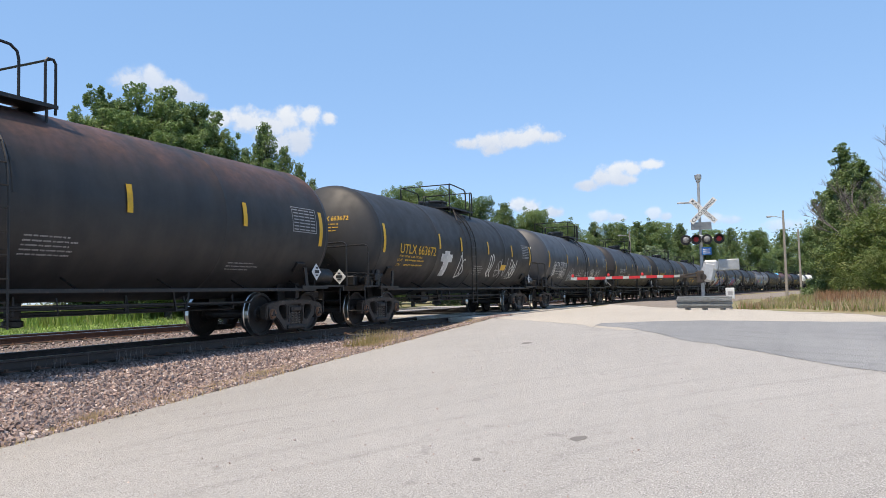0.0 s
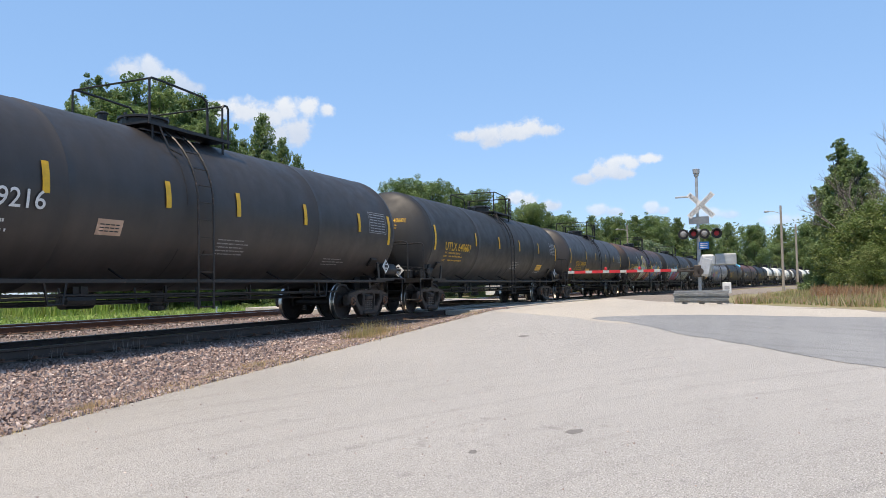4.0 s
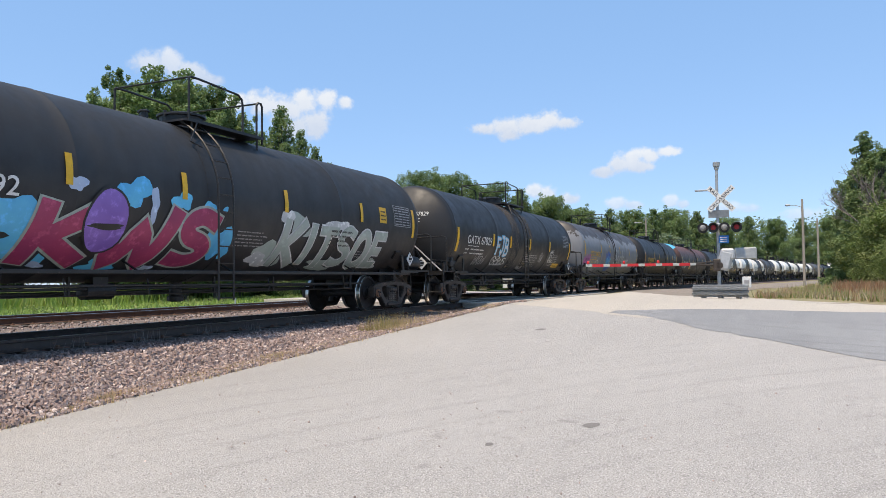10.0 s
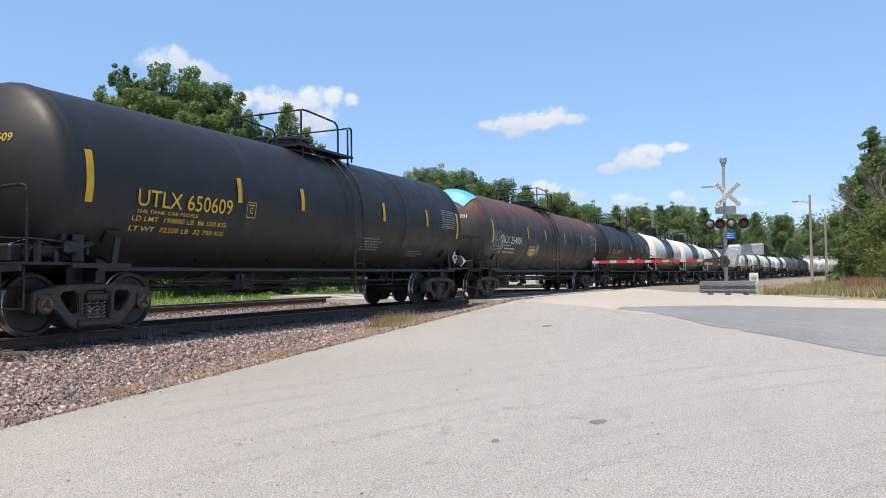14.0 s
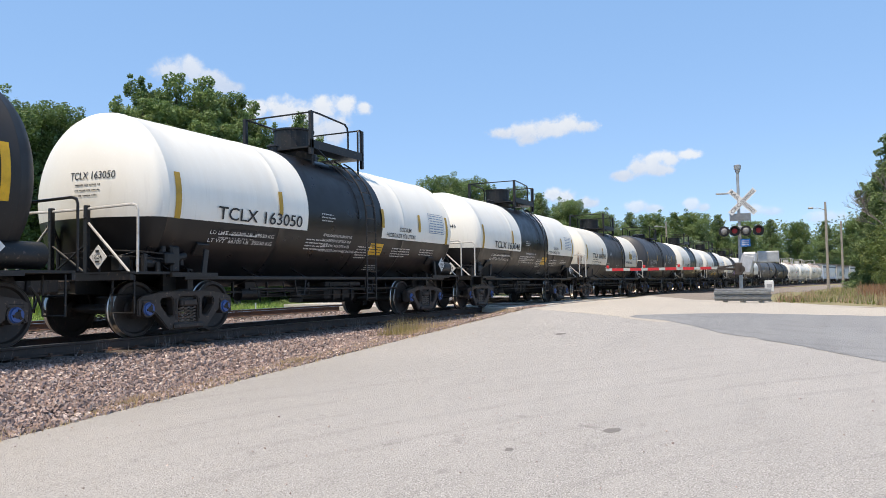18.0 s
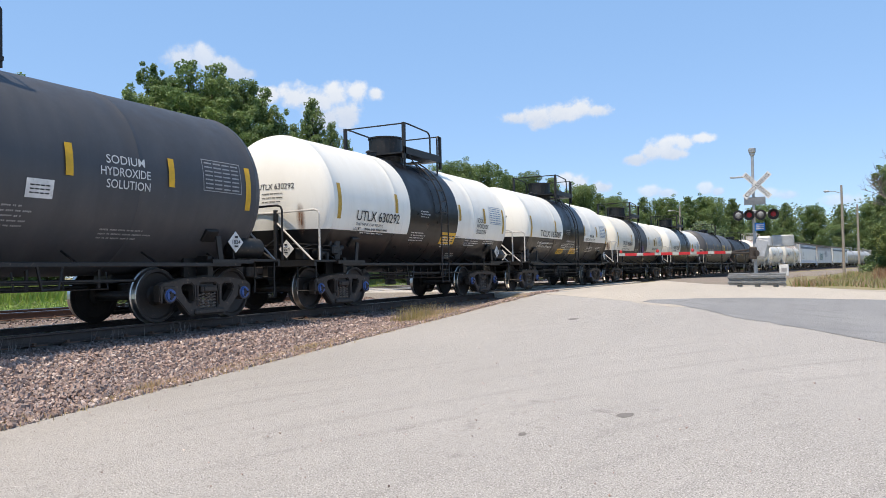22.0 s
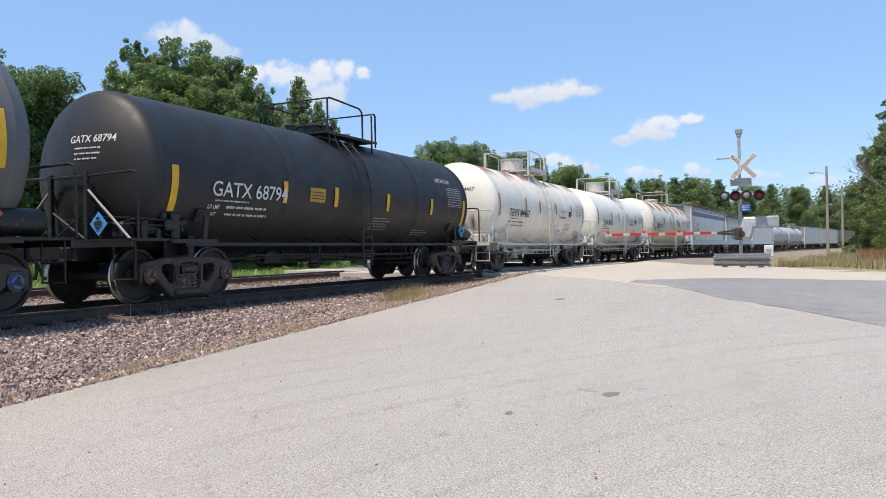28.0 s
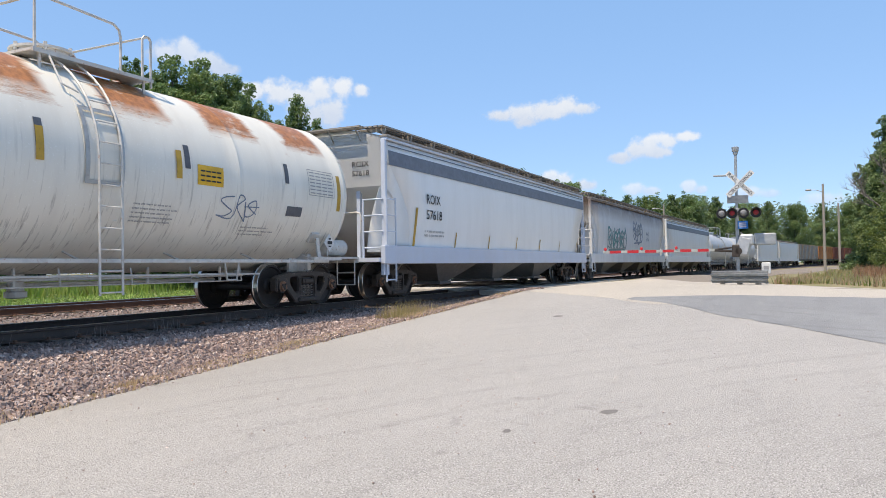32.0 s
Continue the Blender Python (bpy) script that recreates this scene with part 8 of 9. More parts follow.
def crossing_signal():
    thing = tagged(new("crossing_signal"), "grey level-crossing signal with lowered striped gate arm", "crossing signal")
    z0 = ground_z(MAST_X, MAST_Y)
    thing.matrix_basis = Matrix.Translation((MAST_X, MAST_Y, z0)) @ Matrix.Rotation(radians(-86), 4, "Z")
    # own space: x to the viewer's right, y away from the viewer
    bm = nb()
    rod(bm, (0, 0, 0.1), (0, 0, 2.7), 0.065, 14)
    rod(bm, (0, 0, 2.7), (0, 0, 4.72), 0.052, 14)
    rod(bm, (0, 0, 0), (0, 0, 0.14), 0.19, 14)
    part("mast", bm, M["grey_steel"], thing)
    bm = nb()
    lathe(bm, [(4.70, 0.06), (4.74, 0.085), (4.80, 0.09), (4.84, 0.12), (4.98, 0.13), (5.0, 0.08)], 14, "Z")
    part("bell", bm, M["grey_steel"], thing, "warning bell on the mast's top")
    for k, lean in ((0, 45), (1, -45)):
        bm = nb()
        box(bm, -0.61, 0.61, -0.012, 0.012, -0.095, 0.095)
        blade = part("crossbuck_blade", bm, M["white_paint"], thing, "white crossbuck blade with black letters", at=pose(0.13, -0.10 - 0.014 * k, 3.62, ry=lean))
        if k == 0:
            words = (("RAIL", -0.55, 0.42), ("ROAD", 0.10, 0.45))
        else:
            words = (("CROSSING", -0.55, 1.1),)
        for w, x, wd in words:
            bm = moved(lettering(w, 0.125, wd, 0.0), x, -0.062)
            part("letters", bm, M["black_mark"], blade, at=pose(0, -0.018, 0))
    bm = nb()
    quad(bm, -0.36, 0.36, 2.92, 3.2)
    bmesh.ops.solidify(bm, geom=bm.faces[:], thickness=0.02)
    part("track_sign", bm, M["grey_steel"], thing, "small grey sign below the crossbuck", at=pose(0.04, -0.09, 0))
    bm = nb()
    rod(bm, (-0.6, 0, 2.6), (0.7, 0, 2.6), 0.03, 8)
    box(bm, -0.1, 0.1, -0.09, 0.09, 2.5, 2.72, 0.02)
    part("cross_arm", bm, M["grey_steel"], thing)
    bm = nb()
    rod(bm, (-0.75, 0, 3.95), (0, 0, 3.95), 0.025, 6)
    box(bm, -0.78, -0.3, -0.05, 0.05, 3.93, 3.99, 0.01)
    part("upper_bracket", bm, M["grey_steel"], thing)
    lens_on, nt, bs = mat("lit_red_lens", 0.3)
    bs.inputs["Base Color"].default_value = (0.16, 0.006, 0.01, 1)
    bs.inputs["Emission Color"].default_value, bs.inputs["Emission Strength"].default_value = (1, 0.03, 0.05, 1), 0.05
    for x, y, face, on in ((-0.52, -0.16, 1, 0), (-0.16, -0.2, -1, 1), (0.22, -0.16, 1, 0), (0.64, -0.2, -1, 1)):
        bm = nb()
        lathe(bm, [(-0.03, 0.19), (0.0, 0.19)], 24, "Y")
        lathe(bm, [(0.0, 0.11), (0.03, 0.13), (0.2, 0.14), (0.28, 0.09), (0.29, 0.01)], 18, "Y")
        lamp = part("flasher", bm, M["steel_black"], thing, "crossing flasher with round backing", at=pose(x, y, 2.55))
        if face < 0:
            bm = nb()
            lathe(bm, [(-0.05, 0.02), (-0.045, 0.07), (-0.038, 0.09), (-0.02, 0.095)], 20, "Y")
            part("lens", bm, lens_on, lamp, "red lens")
            bm = nb()
            for k in range(12):
                a0, a1 = math.pi * k / 12, math.pi * (k + 1) / 12
                bm.faces.new([bm.verts.new(p) for p in ((0.15 * math.cos(a0), -0.03, 0.15 * math.sin(a0)), (0.15 * math.cos(a1), -0.03, 0.15 * math.sin(a1)),
                                                        (0.15 * math.cos(a1), -0.36, 0.15 * math.sin(a1) + 0.02), (0.15 * math.cos(a0), -0.36, 0.15 * math.sin(a0) + 0.02))])
            bmesh.ops.solidify(bm, geom=bm.faces[:], thickness=0.008)
            part("hood", bm, M["steel_black"], lamp, "black lamp hood")
        else:
            bm = nb()
            lathe(bm, [(-0.18, 0.02), (-0.17, 0.06), (-0.12, 0.10), (-0.032, 0.115)], 18, "Y")
            part("lamp_housing", bm, M["dull_grey"], lamp, "grey lamp housing")
        bm = nb()
        rod(bm, (x, y + 0.1, 2.58), (x, 0, 2.6), 0.02, 6)
        part("lamp_bracket", bm, M["grey_steel"], thing)
    bm = nb()
    quad(bm, 0.02, 0.36, 1.98, 2.26)
    bmesh.ops.solidify(bm, geom=bm.faces[:], thickness=0.01)
    sign = part("blue_sign", bm, M["placard_blue"], thing, "small blue notice plate", at=pose(0, -0.09, 0))
    bm = nb()
    for k in range(3):
        quad(bm, 0.06, 0.31, 2.03 + 0.07 * k, 2.06 + 0.07 * k)
    part("notice_print", bm, M["white_mark"], sign, at=pose(0, -0.012, 0))
    # gate mechanism
    bm = nb()
    box(bm, -0.02, 0.46, -0.24, 0.16, 0.98, 1.72, 0.09, Matrix.Translation((0.2, 0, 1.35)) @ Matrix.Rotation(radians(14), 4, "Y") @ Matrix.Translation((-0.2, 0, -1.35)))
    box(bm, 0.06, 0.56, -0.22, 0.14, 1.36, 1.78, 0.07)
    part("gate_mechanism", bm, M["silver"], thing, "silver-grey cast gate motor housing")
    bm = nb()
    lathe(bm, [(-0.3, 0.03), (-0.3, 0.11), (-0.24, 0.13), (-0.2, 0.11)], 16, "Y", m=Matrix.Translation((0.02, 0, 1.16)))
    part("gear_cover", bm, M["truck"], thing, "dark round gear cover")
    bm = nb()
    box(bm, 0.56, 1.3, -0.05, 0.05, 1.38, 1.8, 0.03)
    rod(bm, (0.34, 0, 1.4), (0.66, 0, 1.45), 0.05, 6)
    part("counterweight", bm, M["grey_steel"], thing, "flat grey counterweight plate")
    bm = nb()
    rod(bm, (-0.08, -0.1, 1.16), (-0.8, -0.37, 1.21), 0.045, 8)
    rod(bm, (-0.05, -0.1, 1.32), (-0.75, -0.35, 1.24), 0.03, 6)
    box(bm, -0.2, 0.06, -0.3, -0.22, 0.95, 1.4, 0.03)
    part("arm_bracket", bm, M["truck"], thing, "dark arm bracket and gear")
    # the lowered arm, slanting towards the viewer's side of the road
    tip = Vector((-4.5, -2.3, 1.2))
    root = Vector((-0.78, -0.36, 1.22))
    d = tip - root
    turn = Matrix.Translation(root) @ d.to_track_quat("X", "Z").to_matrix().to_4x4()
    n = d.length
    bm = nb()
    box(bm, 0, n, -0.02, 0.02, -0.048, 0.048, 0.006)
    arm = part("gate_arm", bm, M["arm_white"], thing, "white gate arm with red stripes and red lamps", at=turn)
    for k in range(6):
        x = 0.25 + k * (n - 0.5) / 5.6
        bm = nb()
        quad(bm, x, x + 0.42, -0.05, 0.05)
        for v in bm.verts:
            v.co.x += 0.08 * (v.co.z > 0)
        part("red_stripe", bm, M["red"], arm, at=pose(0, -0.025, 0))
        bm2 = nb()
        quad(bm2, x, x + 0.42, -0.05, 0.05)
        part("red_stripe", bm2, M["red"], arm, at=pose(0, 0.025, 0))
    for x in (n * 0.35, n * 0.66, n - 0.08):
        bm = nb()
        lathe(bm, [(0.05, 0.03), (0.07, 0.05), (0.13, 0.05), (0.16, 0.02)], 12, "Z")
        part("arm_lamp", bm, M["red"], arm, "small red arm lamp", at=pose(x, 0, 0))
    return thing


crossing_signal()


def guard_rail():
    a, b = Vector((27.6, 2.8, 0)), Vector((26.7, 0.95, 0))
    z = ground_z(27, 1.9)
    thing = tagged(new("guard_rail"), "galvanised corrugated guard rail before the signal mast", "guard rail")
    d = b - a
    thing.matrix_basis = Matrix.Translation(Vector((a.x, a.y, z))) @ Matrix.Rotation(math.atan2(d.y, d.x), 4, "Z")
    n = d.length
    sec = [(0.0, 0.06), (-0.02, 0.10), (-0.085, 0.13), (-0.085, 0.19), (-0.02, 0.22), (-0.02, 0.27), (-0.085, 0.30), (-0.085, 0.37), (-0.02, 0.40), (-0.02, 0.44), (0.0, 0.48)]
    bm = nb()
    rows = [[bm.verts.new((x, y, zz)) for y, zz in sec] for x in np.linspace(0, n, 5)]
    for p, q in zip(rows, rows[1:]):
        for k in range(len(sec) - 1):
            bm.faces.new((p[k], q[k], q[k + 1], p[k + 1]))
    bmesh.ops.solidify(bm, geom=bm.faces[:], thickness=0.008)
    part("beam", bm, M["grey_steel"], thing)
    for x in (0.35, 1.0, 1.65):
        bm = nb()
        box(bm, x - 0.07, x + 0.07, 0.01, 0.15, -0.4, 0.44, 0.01)
        part("post", bm, M["pole_wood"], thing)


guard_rail()


def marker_post():
    x, y = 26.9, 0.95
    thing = tagged(new("junction_box"), "small pale grey box on a post", "box")
    thing.matrix_basis = Matrix.Translation((x + 0.5, y + 0.1, ground_z(x, y))) @ Matrix.Rotation(radians(-86), 4, "Z")
    bm = nb()
    rod(bm, (0, 0, -0.2), (0, 0, 0.42), 0.04, 8)
    part("post", bm, M["grey_steel"], thing)
    bm = nb()
    box(bm, -0.14, 0.14, -0.08, 0.08, 0.36, 0.74, 0.015)
    part("case", bm, M["white_paint"], thing)
    bm = nb()
    quad(bm, -0.08, 0.08, 0.5, 0.62)
    part("case_label", bm, M["grey_mark"], thing, at=pose(0, -0.085, 0))


marker_post()


def utility_pole(az, d, height, lamp, label):
    x, y = polar(az, d)
    thing = tagged(new("utility_pole"), label, "utility pole")
    thing.matrix_basis = Matrix.Translation((x, y, ground_z(x, y)))
    bm = nb()
    rod(bm, (0, 0, -0.5), (0, 0, height), 0.16, 12, 0.11)
    part("pole", bm, M["pole_wood"], thing)
    if lamp:
        bm = nb()
        pipe(bm, [(0, 0, height - 0.9), (-0.1, 0.7, height - 0.65), (-0.15, 1.2, height - 0.62)], 0.035)
        arm = part("lamp_arm", bm, M["grey_steel"], thing)
        bm = nb()
        lathe(bm, [(0, 0.04), (0.1, 0.11), (0.5, 0.12), (0.6, 0.04)], 12, "Y")
        part("lamp_head", bm, M["grey_steel"], arm, "street lamp head", at=pose(-0.15, 1.15, height - 0.62))
    return thing


utility_pole(-1.5, 92, 9.6, True, "grey wooden pole with a street lamp")
utility_pole(-2.4, 108, 8.5, False, "grey wooden pole beside the road")


utility_pole(9.0, 118, 10.4, True, "street lamp on a pole among far trees")


def small_things():
    # pale trailer beyond the tracks
    x, y = polar(18.2, 72)
    thing = tagged(new("trailer"), "small white box trailer beyond the tracks", "trailer")
    thing.matrix_basis = Matrix.Translation((x, y, ground_z(x, y))) @ Matrix.Rotation(radians(70), 4, "Z")
    bm = nb()
    box(bm, -1.6, 1.6, -1.0, 1.0, 0.45, 2.2, 0.05)
    part("body", bm, M["white_paint"], thing)
    bm = nb()
    box(bm, -1.7, 1.7, -1.06, 1.06, 1.75, 1.83, 0.02)
    part("trim", bm, M["placard_blue"], thing)
    for s in (-1, 1):
        bm = nb()
        lathe(bm, [(-0.1, 0.1), (-0.1, 0.33), (0.1, 0.33), (0.1, 0.1)], 16, "Y")
        part("wheel", bm, M["steel_black"], thing, at=pose(0.2, s * 1.05, 0.33))
    # survey stake in the grass
    x, y = 27.0, 22.4
    bm = nb()
    box(bm, -0.04, 0.04, -0.015, 0.015, -0.2, 0.7, 0.004)
    stake = part("survey_stake", bm, M["white_paint"])
    stake.matrix_basis = Matrix.Translation((x, y, ground_z(x, y)))
    tagged(stake, "thin white survey stake in the grass", "stake")
    # tar spots on the lot
    r = random.Random(12)
    for x, y, w in ((7.51, 1.77, 0.2), (6.53, 2.49, 0.11), (15.5, 4.7, 0.3)):
        bm = nb()
        blob(bm, 0, 0, w, w * 0.8, r, 16, 0.14)
        for v in bm.verts:
            v.co = Vector((v.co.x, v.co.z, 0.0))
        spot = part("tar_spot", bm, M["tar"])
        spot.matrix_basis = Matrix.Translation((x, y, ground_z(x, y) + 0.007)) @ Matrix.Rotation(-math.atan(0.049), 4, "Y")
        tagged(spot, "small dark tar spot on the lot", "tar spot")


small_things()

# ---- grass ----
def blades(name, count, spots, height, material, label, wide=0.012):
    r = np.random.RandomState(17)
    vs, fs = [], []
    for i in range(count):
        x, y, z, k = spots(r)
        h = height * k * r.uniform(0.5, 1.2)
        a, lean = r.uniform(0, 6.28), r.uniform(0.05, 0.5) * h
        w = wide * r.uniform(0.7, 1.4)
        c, s = math.cos(a), math.sin(a)
        b = r.uniform(0, 6.28)
        vs += [(x - c * w, y - s * w, z), (x + c * w, y + s * w, z), (x + math.cos(b) * lean, y + math.sin(b) * lean, z + h)]
        fs.append((3 * i, 3 * i + 1, 3 * i + 2))
    me = bpy.data.meshes.new(name)
    me.from_pydata(vs, [], fs)
    me.materials.append(material)
    return tagged(new(name, me), label, "grass", kind="stuff")


def field_spot(r):
    x = r.uniform(5, 70)
    y = 21.4 + 40 * r.uniform() ** 2
    return x, y, ground_z(x, y), 1.0


def far_weed_spot(r):
    x = r.uniform(-6, 75)
    y = 36 + r.uniform(0, 13) + 0.12 * x
    return x, y, ground_z(x, y), 1.0


blades("field_weeds", 22000, far_weed_spot, 1.15, M["grass_green"], "tall sunlit weeds before the trees", 0.07)


def weed_clumps():
    """Low leafy weeds in the grass beyond the tracks."""
    r = np.random.RandomState(41)
    lobes = []
    for k in range(420):
        x, y = r.uniform(2, 60), 21.2 + 16 * r.uniform() ** 1.6
        q = r.uniform(0.12, 0.34)
        lobes.append((x, y, ground_z(x, y) + q * 0.6, q, 0.9))
    me = leaves_mesh("weed_clumps", crown_points(r, lobes, 16000), 0.06, M["leaf_pale"], r)
    return tagged(new("weed_clumps", me), "pale green leafy weeds beyond the tracks", "weeds", kind="stuff")


weed_clumps()
blades("field_grass", 26000, field_spot, 0.32, M["grass_green"], "tall green grass beyond the tracks", 0.03)


def edge_spot(r):
    x = r.uniform(1.5, 22)
    off = -2.76 + r.normal() * 0.12
    k = 0.5 + 0.9 * max(0, noise.noise((x * 0.9, 0.0, 5.0)))
    return x, TRACK_Y + off, ground_z(x, TRACK_Y + off), k


blades("edge_grass", 21000, edge_spot, 0.13, M["grass_straw"], "dry straw-coloured grass along the ballast's foot", 0.006)


def tuft_spot(r):
    x = 14.4 + abs(r.normal()) * 1.3 * (1 if r.uniform() < 0.6 else 1.6)
    y = 8.3 + r.normal() * 0.22
    return x, y, ground_z(x, y), 1.0 if x < 16 else 0.6


blades("weed_patch", 800, tuft_spot, 0.36, M["grass_dry"], "patch of dry weeds beside the track", 0.006)
blades("weed_patch_green", 300, tuft_spot, 0.12, M["grass_green"], "patch of low green weeds beside the track", 0.008)


def rail_spot(r):
    x = r.choice([6.2, 7.9, 9.4, 10.8, 12.1, 13.6, 15.2, 17.4]) + r.normal() * 0.16
    y = TRACK_Y - 1.15 + r.normal() * 0.1
    return x, y, -0.2, 1.0


blades("rail_weeds", 170, rail_spot, 0.26, M["twig"], "thin dry stalks beside the rail", 0.005)


def bank_spot(r):
    x = r.uniform(23, 75)
    y = 0.9 - (x - 27.0) * 0.10 - 7 * r.uniform() ** 1.4 if x > 27 else -0.9 - (27 - x) * 0.35 - 5 * r.uniform()
    k = 0.55 + 1.5 * max(-0.25, noise.noise((x * 0.35, y * 0.6, 9.0)))
    return x, y, ground_z(x, y) - (0.25 if k < 0.3 else 0.0), k


blades("bank_grass", 17000, bank_spot, 0.36, M["grass_bank"], "tall dry grass on the roadside bank", 0.018)
def rust_spot(r):
    az, d = r.uniform(-13, -3.2), r.uniform(36, 52)
    x, y = polar(az, d)
    return x, y, ground_z(x, y), 0.6 + 0.9 * max(0.0, 0.5 + noise.noise((x * 0.5, y * 0.5, 2.0)))


blades("rust_weeds", 7000, rust_spot, 0.40, M["grass_rust"], "tall rust-brown weeds before the thicket", 0.022)
blades("bank_grass_green", 6000, bank_spot, 0.28, M["grass_green"], "green grass on the roadside bank", 0.02)


# ---- clouds, far off ----
CLOUD_FAR = 2200.0
DEG = CLOUD_FAR * math.tan(radians(1))


def cloud_mat(seed, dense, puffs):
    """Vapour gathered in soft puffs (across, up, half width, half height, in degrees), frayed by noise; glowing, with
    sunlit tops and greyer shade below painted in.
    """
    m, nt, b = mat("cloud_vapour", 1.0)
    tc, mp = nt.nodes.new("ShaderNodeTexCoord"), nt.nodes.new("ShaderNodeMapping")
    mp.inputs["Scale"].default_value = (1 / DEG, 1 / DEG, 0)
    nt.links.new(tc.outputs["Object"], mp.inputs[0])
    nz = nt.nodes.new("ShaderNodeTexNoise")
    nz.noise_dimensions = "4D"
    nz.inputs["W"].default_value, nz.inputs["Scale"].default_value, nz.inputs["Detail"].default_value, nz.inputs["Roughness"].default_value = seed, 1.05, 8.0, 0.6
    nt.links.new(mp.outputs[0], nz.inputs["Vector"])
    field = rise = None
    for u, v, ru, rv in puffs:
        off, ln = nt.nodes.new("ShaderNodeMapping"), nt.nodes.new("ShaderNodeVectorMath")
        off.inputs["Location"].default_value, off.inputs["Scale"].default_value = (-u / ru, -v / rv, 0), (1 / ru, 1 / rv, 0)
        ln.operation = "LENGTH"
        nt.links.new(mp.outputs[0], off.inputs[0])
        nt.links.new(off.outputs[0], ln.inputs[0])
        one = nt.nodes.new("ShaderNodeMath")
        one.operation = "SUBTRACT"
        one.inputs[0].default_value = 1.0
        nt.links.new(ln.outputs["Value"], one.inputs[1])
        if field is None:
            field = one.outputs[0]
        else:
            top = nt.nodes.new("ShaderNodeMath")
            top.operation = "SMOOTH_MAX"
            top.inputs[2].default_value = 0.55
            nt.links.new(field, top.inputs[0])
            nt.links.new(one.outputs[0], top.inputs[1])
            field = top.outputs[0]
    fray = nt.nodes.new("ShaderNodeMath")
    fray.operation = "MULTIPLY_ADD"
    fray.inputs[1].default_value, fray.inputs[2].default_value = 1.7, -0.84
    nt.links.new(nz.outputs[0], fray.inputs[0])
    total = nt.nodes.new("ShaderNodeMath")
    total.operation = "ADD"
    nt.links.new(field, total.inputs[0])
    nt.links.new(fray.outputs[0], total.inputs[1])
    mr = nt.nodes.new("ShaderNodeMapRange")
    mr.interpolation_type = "SMOOTHSTEP"
    mr.inputs["From Min"].default_value, mr.inputs["From Max"].default_value = -0.02, 0.62
    nt.links.new(total.outputs[0], mr.inputs[0])
    sp, shade, both = nt.nodes.new("ShaderNodeSeparateXYZ"), nt.nodes.new("ShaderNodeMapRange"), nt.nodes.new("ShaderNodeMath")
    nt.links.new(mp.outputs[0], sp.inputs[0])
    both.operation = "ADD"
    nt.links.new(sp.outputs[1], both.inputs[0])
    nt.links.new(fray.outputs[0], both.inputs[1])
    lo, hi = min(v - rv for u, v, ru, rv in puffs), max(v + rv for u, v, ru, rv in puffs)
    shade.inputs["From Min"].default_value, shade.inputs["From Max"].default_value = lo + 0.2 * (hi - lo), lo + 0.85 * (hi - lo)
    nt.links.new(both.outputs[0], shade.inputs[0])
    # Emission replaces sunlight on the vapour; the shaded underside is a colour ramp.
    em, tr, mx = nt.nodes.new("ShaderNodeEmission"), nt.nodes.new("ShaderNodeBsdfTransparent"), nt.nodes.new("ShaderNodeMixShader")
    nt.links.new(blend(nt, shade.outputs[0], (0.60, 0.70, 0.88), (0.82, 0.89, 0.99)), em.inputs[0])
    em.inputs[1].default_value = 0.9
    nt.links.new(calc(nt, "MULTIPLY", mr.outputs[0], dense), mx.inputs[0])
    nt.links.new(tr.outputs[0], mx.inputs[1])
    nt.links.new(em.outputs[0], mx.inputs[2])
    nt.links.new(mx.outputs[0], nt.nodes["Material Output"].inputs[0])
    return m


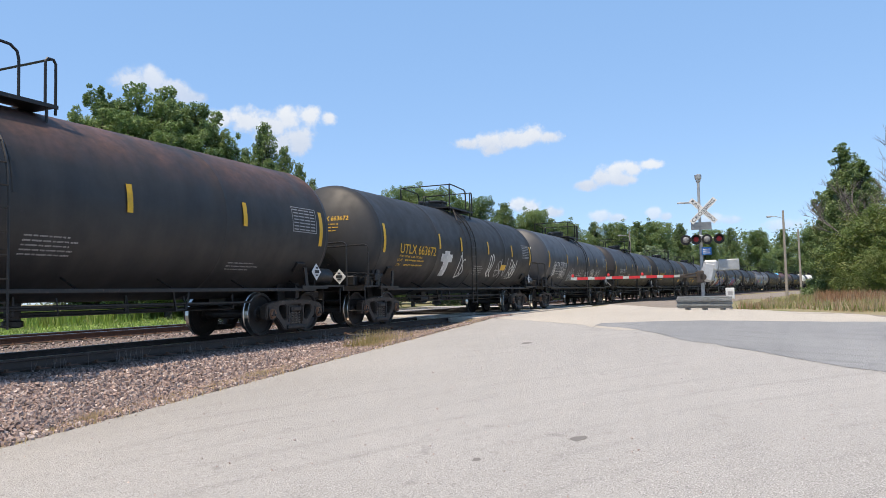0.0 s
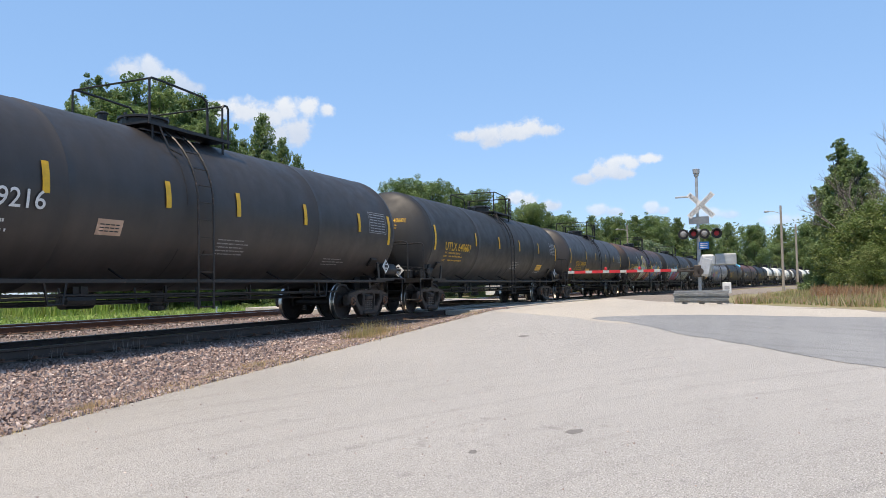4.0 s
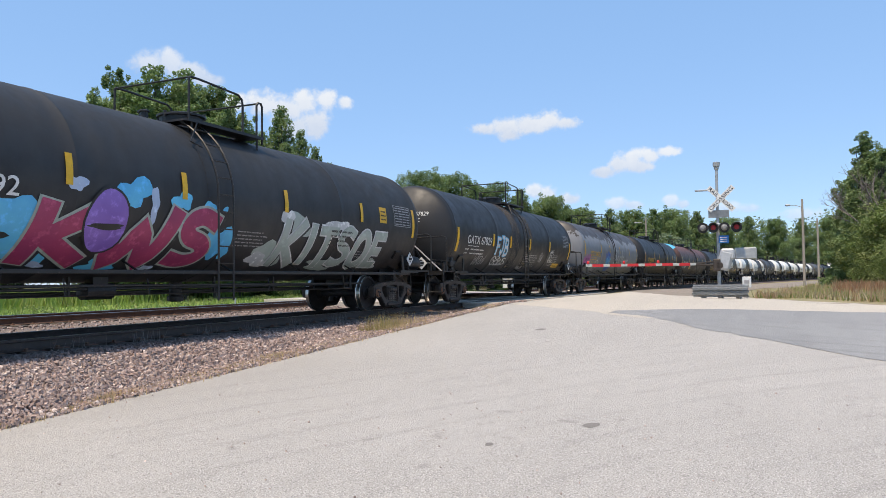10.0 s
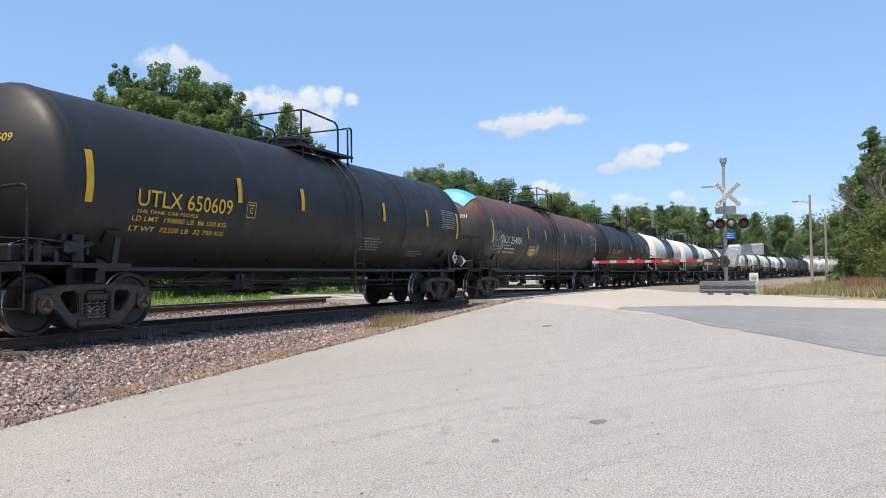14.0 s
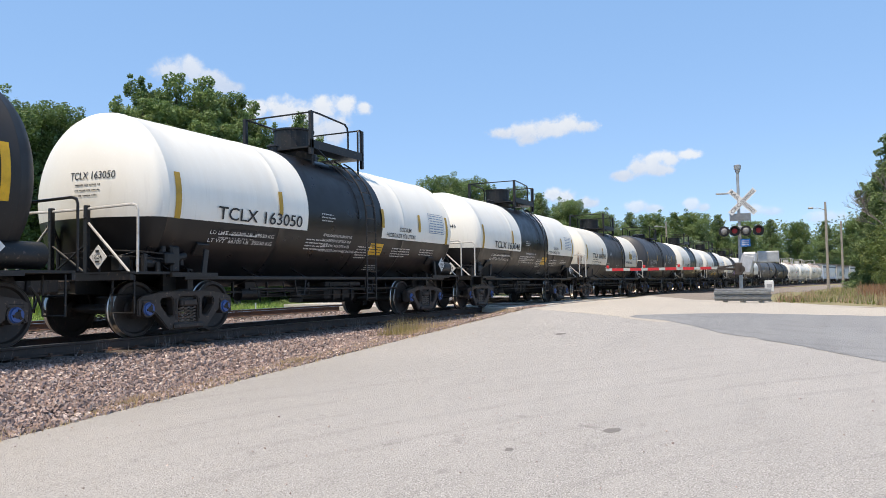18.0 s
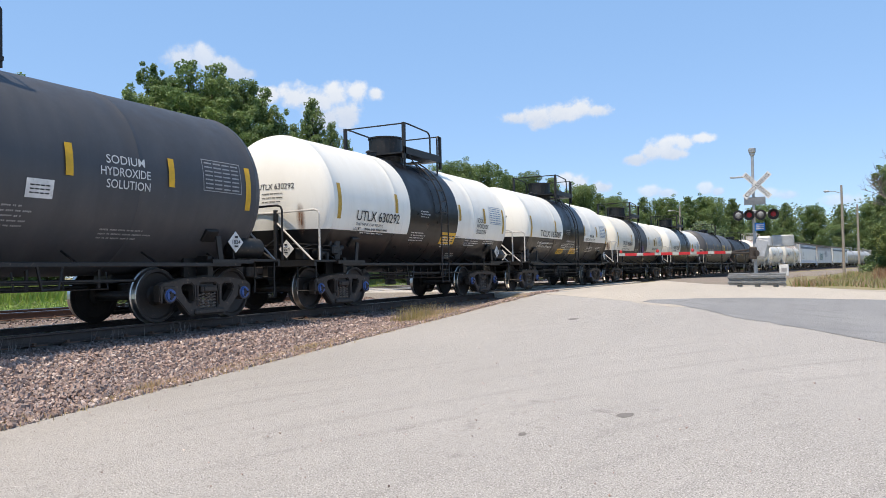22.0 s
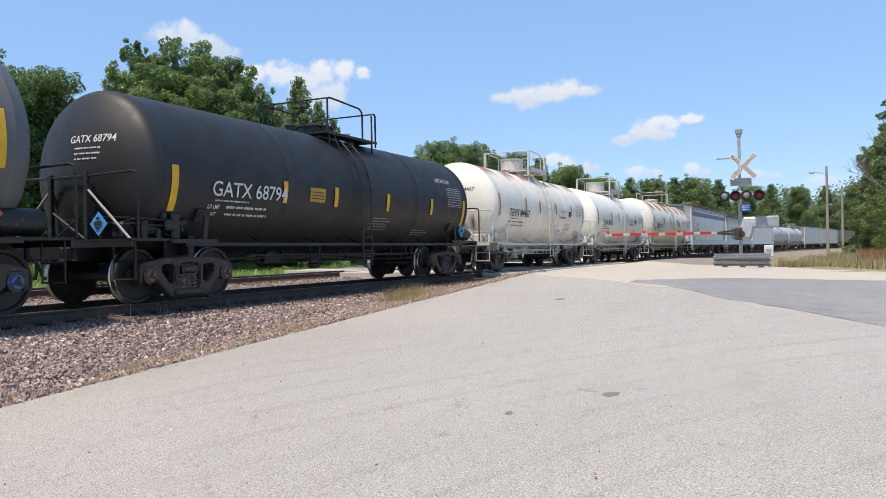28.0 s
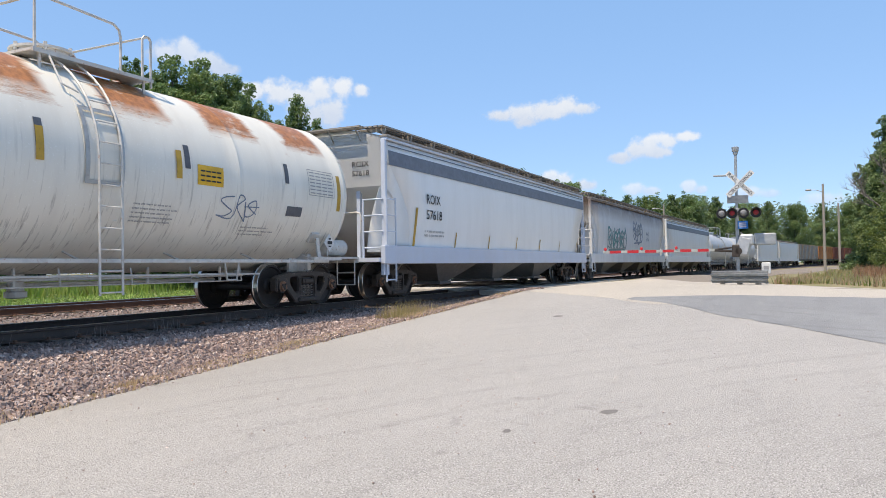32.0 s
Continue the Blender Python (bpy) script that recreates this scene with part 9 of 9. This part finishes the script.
def cloud(puffs, seed, dense):
    """puffs: bearing, height, half width and half height, in degrees."""
    az, el = sum(p[0] for p in puffs) / len(puffs), sum(p[1] for p in puffs) / len(puffs)
    k = math.cos(radians(el))
    local = [((az - a) * k, e - el, ru * k, rv) for a, e, ru, rv in puffs]
    d = CLOUD_FAR
    c = Vector((d * k * math.cos(radians(az)), d * k * math.sin(radians(az)), d * math.sin(radians(el))))
    bm = nb()
    w, h = max(abs(u) + ru for u, v, ru, rv in local) * 1.3 * DEG, max(abs(v) + rv for u, v, ru, rv in local) * 1.4 * DEG
    bm.faces.new([bm.verts.new(p) for p in ((-w, -h, 0), (w, -h, 0), (w, h, 0), (-w, h, 0))])
    ob = part("cloud", bm, cloud_mat(seed, dense, local))
    ob.matrix_basis = Matrix.Translation(c) @ (Vector((0, 0, 0.8)) - c).to_track_quat("Z", "Y").to_matrix().to_4x4()
    ob.visible_shadow = False
    return tagged(ob, "white fair-weather cloud", "cloud", kind="structure")


cloud([(45.7, 15.5, 1.6, 0.9), (44.4, 15.8, 1.4, 1.0), (42.9, 15.1, 1.8, 0.8), (41.6, 14.6, 1.3, 0.6)], 3.0, 0.72)
cloud([(39.5, 13.2, 1.2, 0.9), (37.7, 13.2, 1.7, 1.2), (36.0, 12.7, 1.6, 1.4), (34.7, 13.3, 1.5, 1.2), (33.0, 13.6, 1.2, 1.0), (31.6, 13.4, 0.9, 0.6), (33.8, 11.8, 1.3, 1.3), (35.3, 11.5, 1.4, 1.1)], 10.3, 0.86)
cloud([(20.9, 11.4, 1.4, 0.55), (19.2, 11.5, 1.5, 0.85), (17.5, 11.7, 1.7, 0.95), (16.0, 11.9, 1.5, 0.95), (14.7, 11.7, 1.2, 0.6), (18.9, 10.9, 1.0, 0.55)], 17.6, 0.9)
cloud([(12.0, 7.9, 1.2, 0.5), (10.9, 8.5, 0.9, 0.9), (9.9, 8.8, 1.1, 0.9), (8.6, 9.0, 1.1, 0.7), (7.3, 9.2, 1.2, 0.42), (9.5, 8.2, 1.4, 0.6)], 24.9, 0.85)
cloud([(17.2, 6.7, 0.9, 0.7), (16.2, 6.4, 1.0, 0.7), (14.6, 6.0, 1.1, 0.5)], 32.2, 0.8)
cloud([(11.0, 5.6, 1.1, 0.55), (9.9, 5.4, 0.9, 0.4)], 39.5, 0.6)
cloud([(7.2, 5.6, 0.7, 0.6), (6.4, 5.3, 0.6, 0.4)], 46.8, 0.6)
cloud([(3.2, 5.0, 1.3, 0.45), (1.8, 4.8, 1.0, 0.4)], 54.1, 0.45)
cloud([(-1.5, 4.2, 1.6, 0.6)], 61.4, 0.45)


motions()
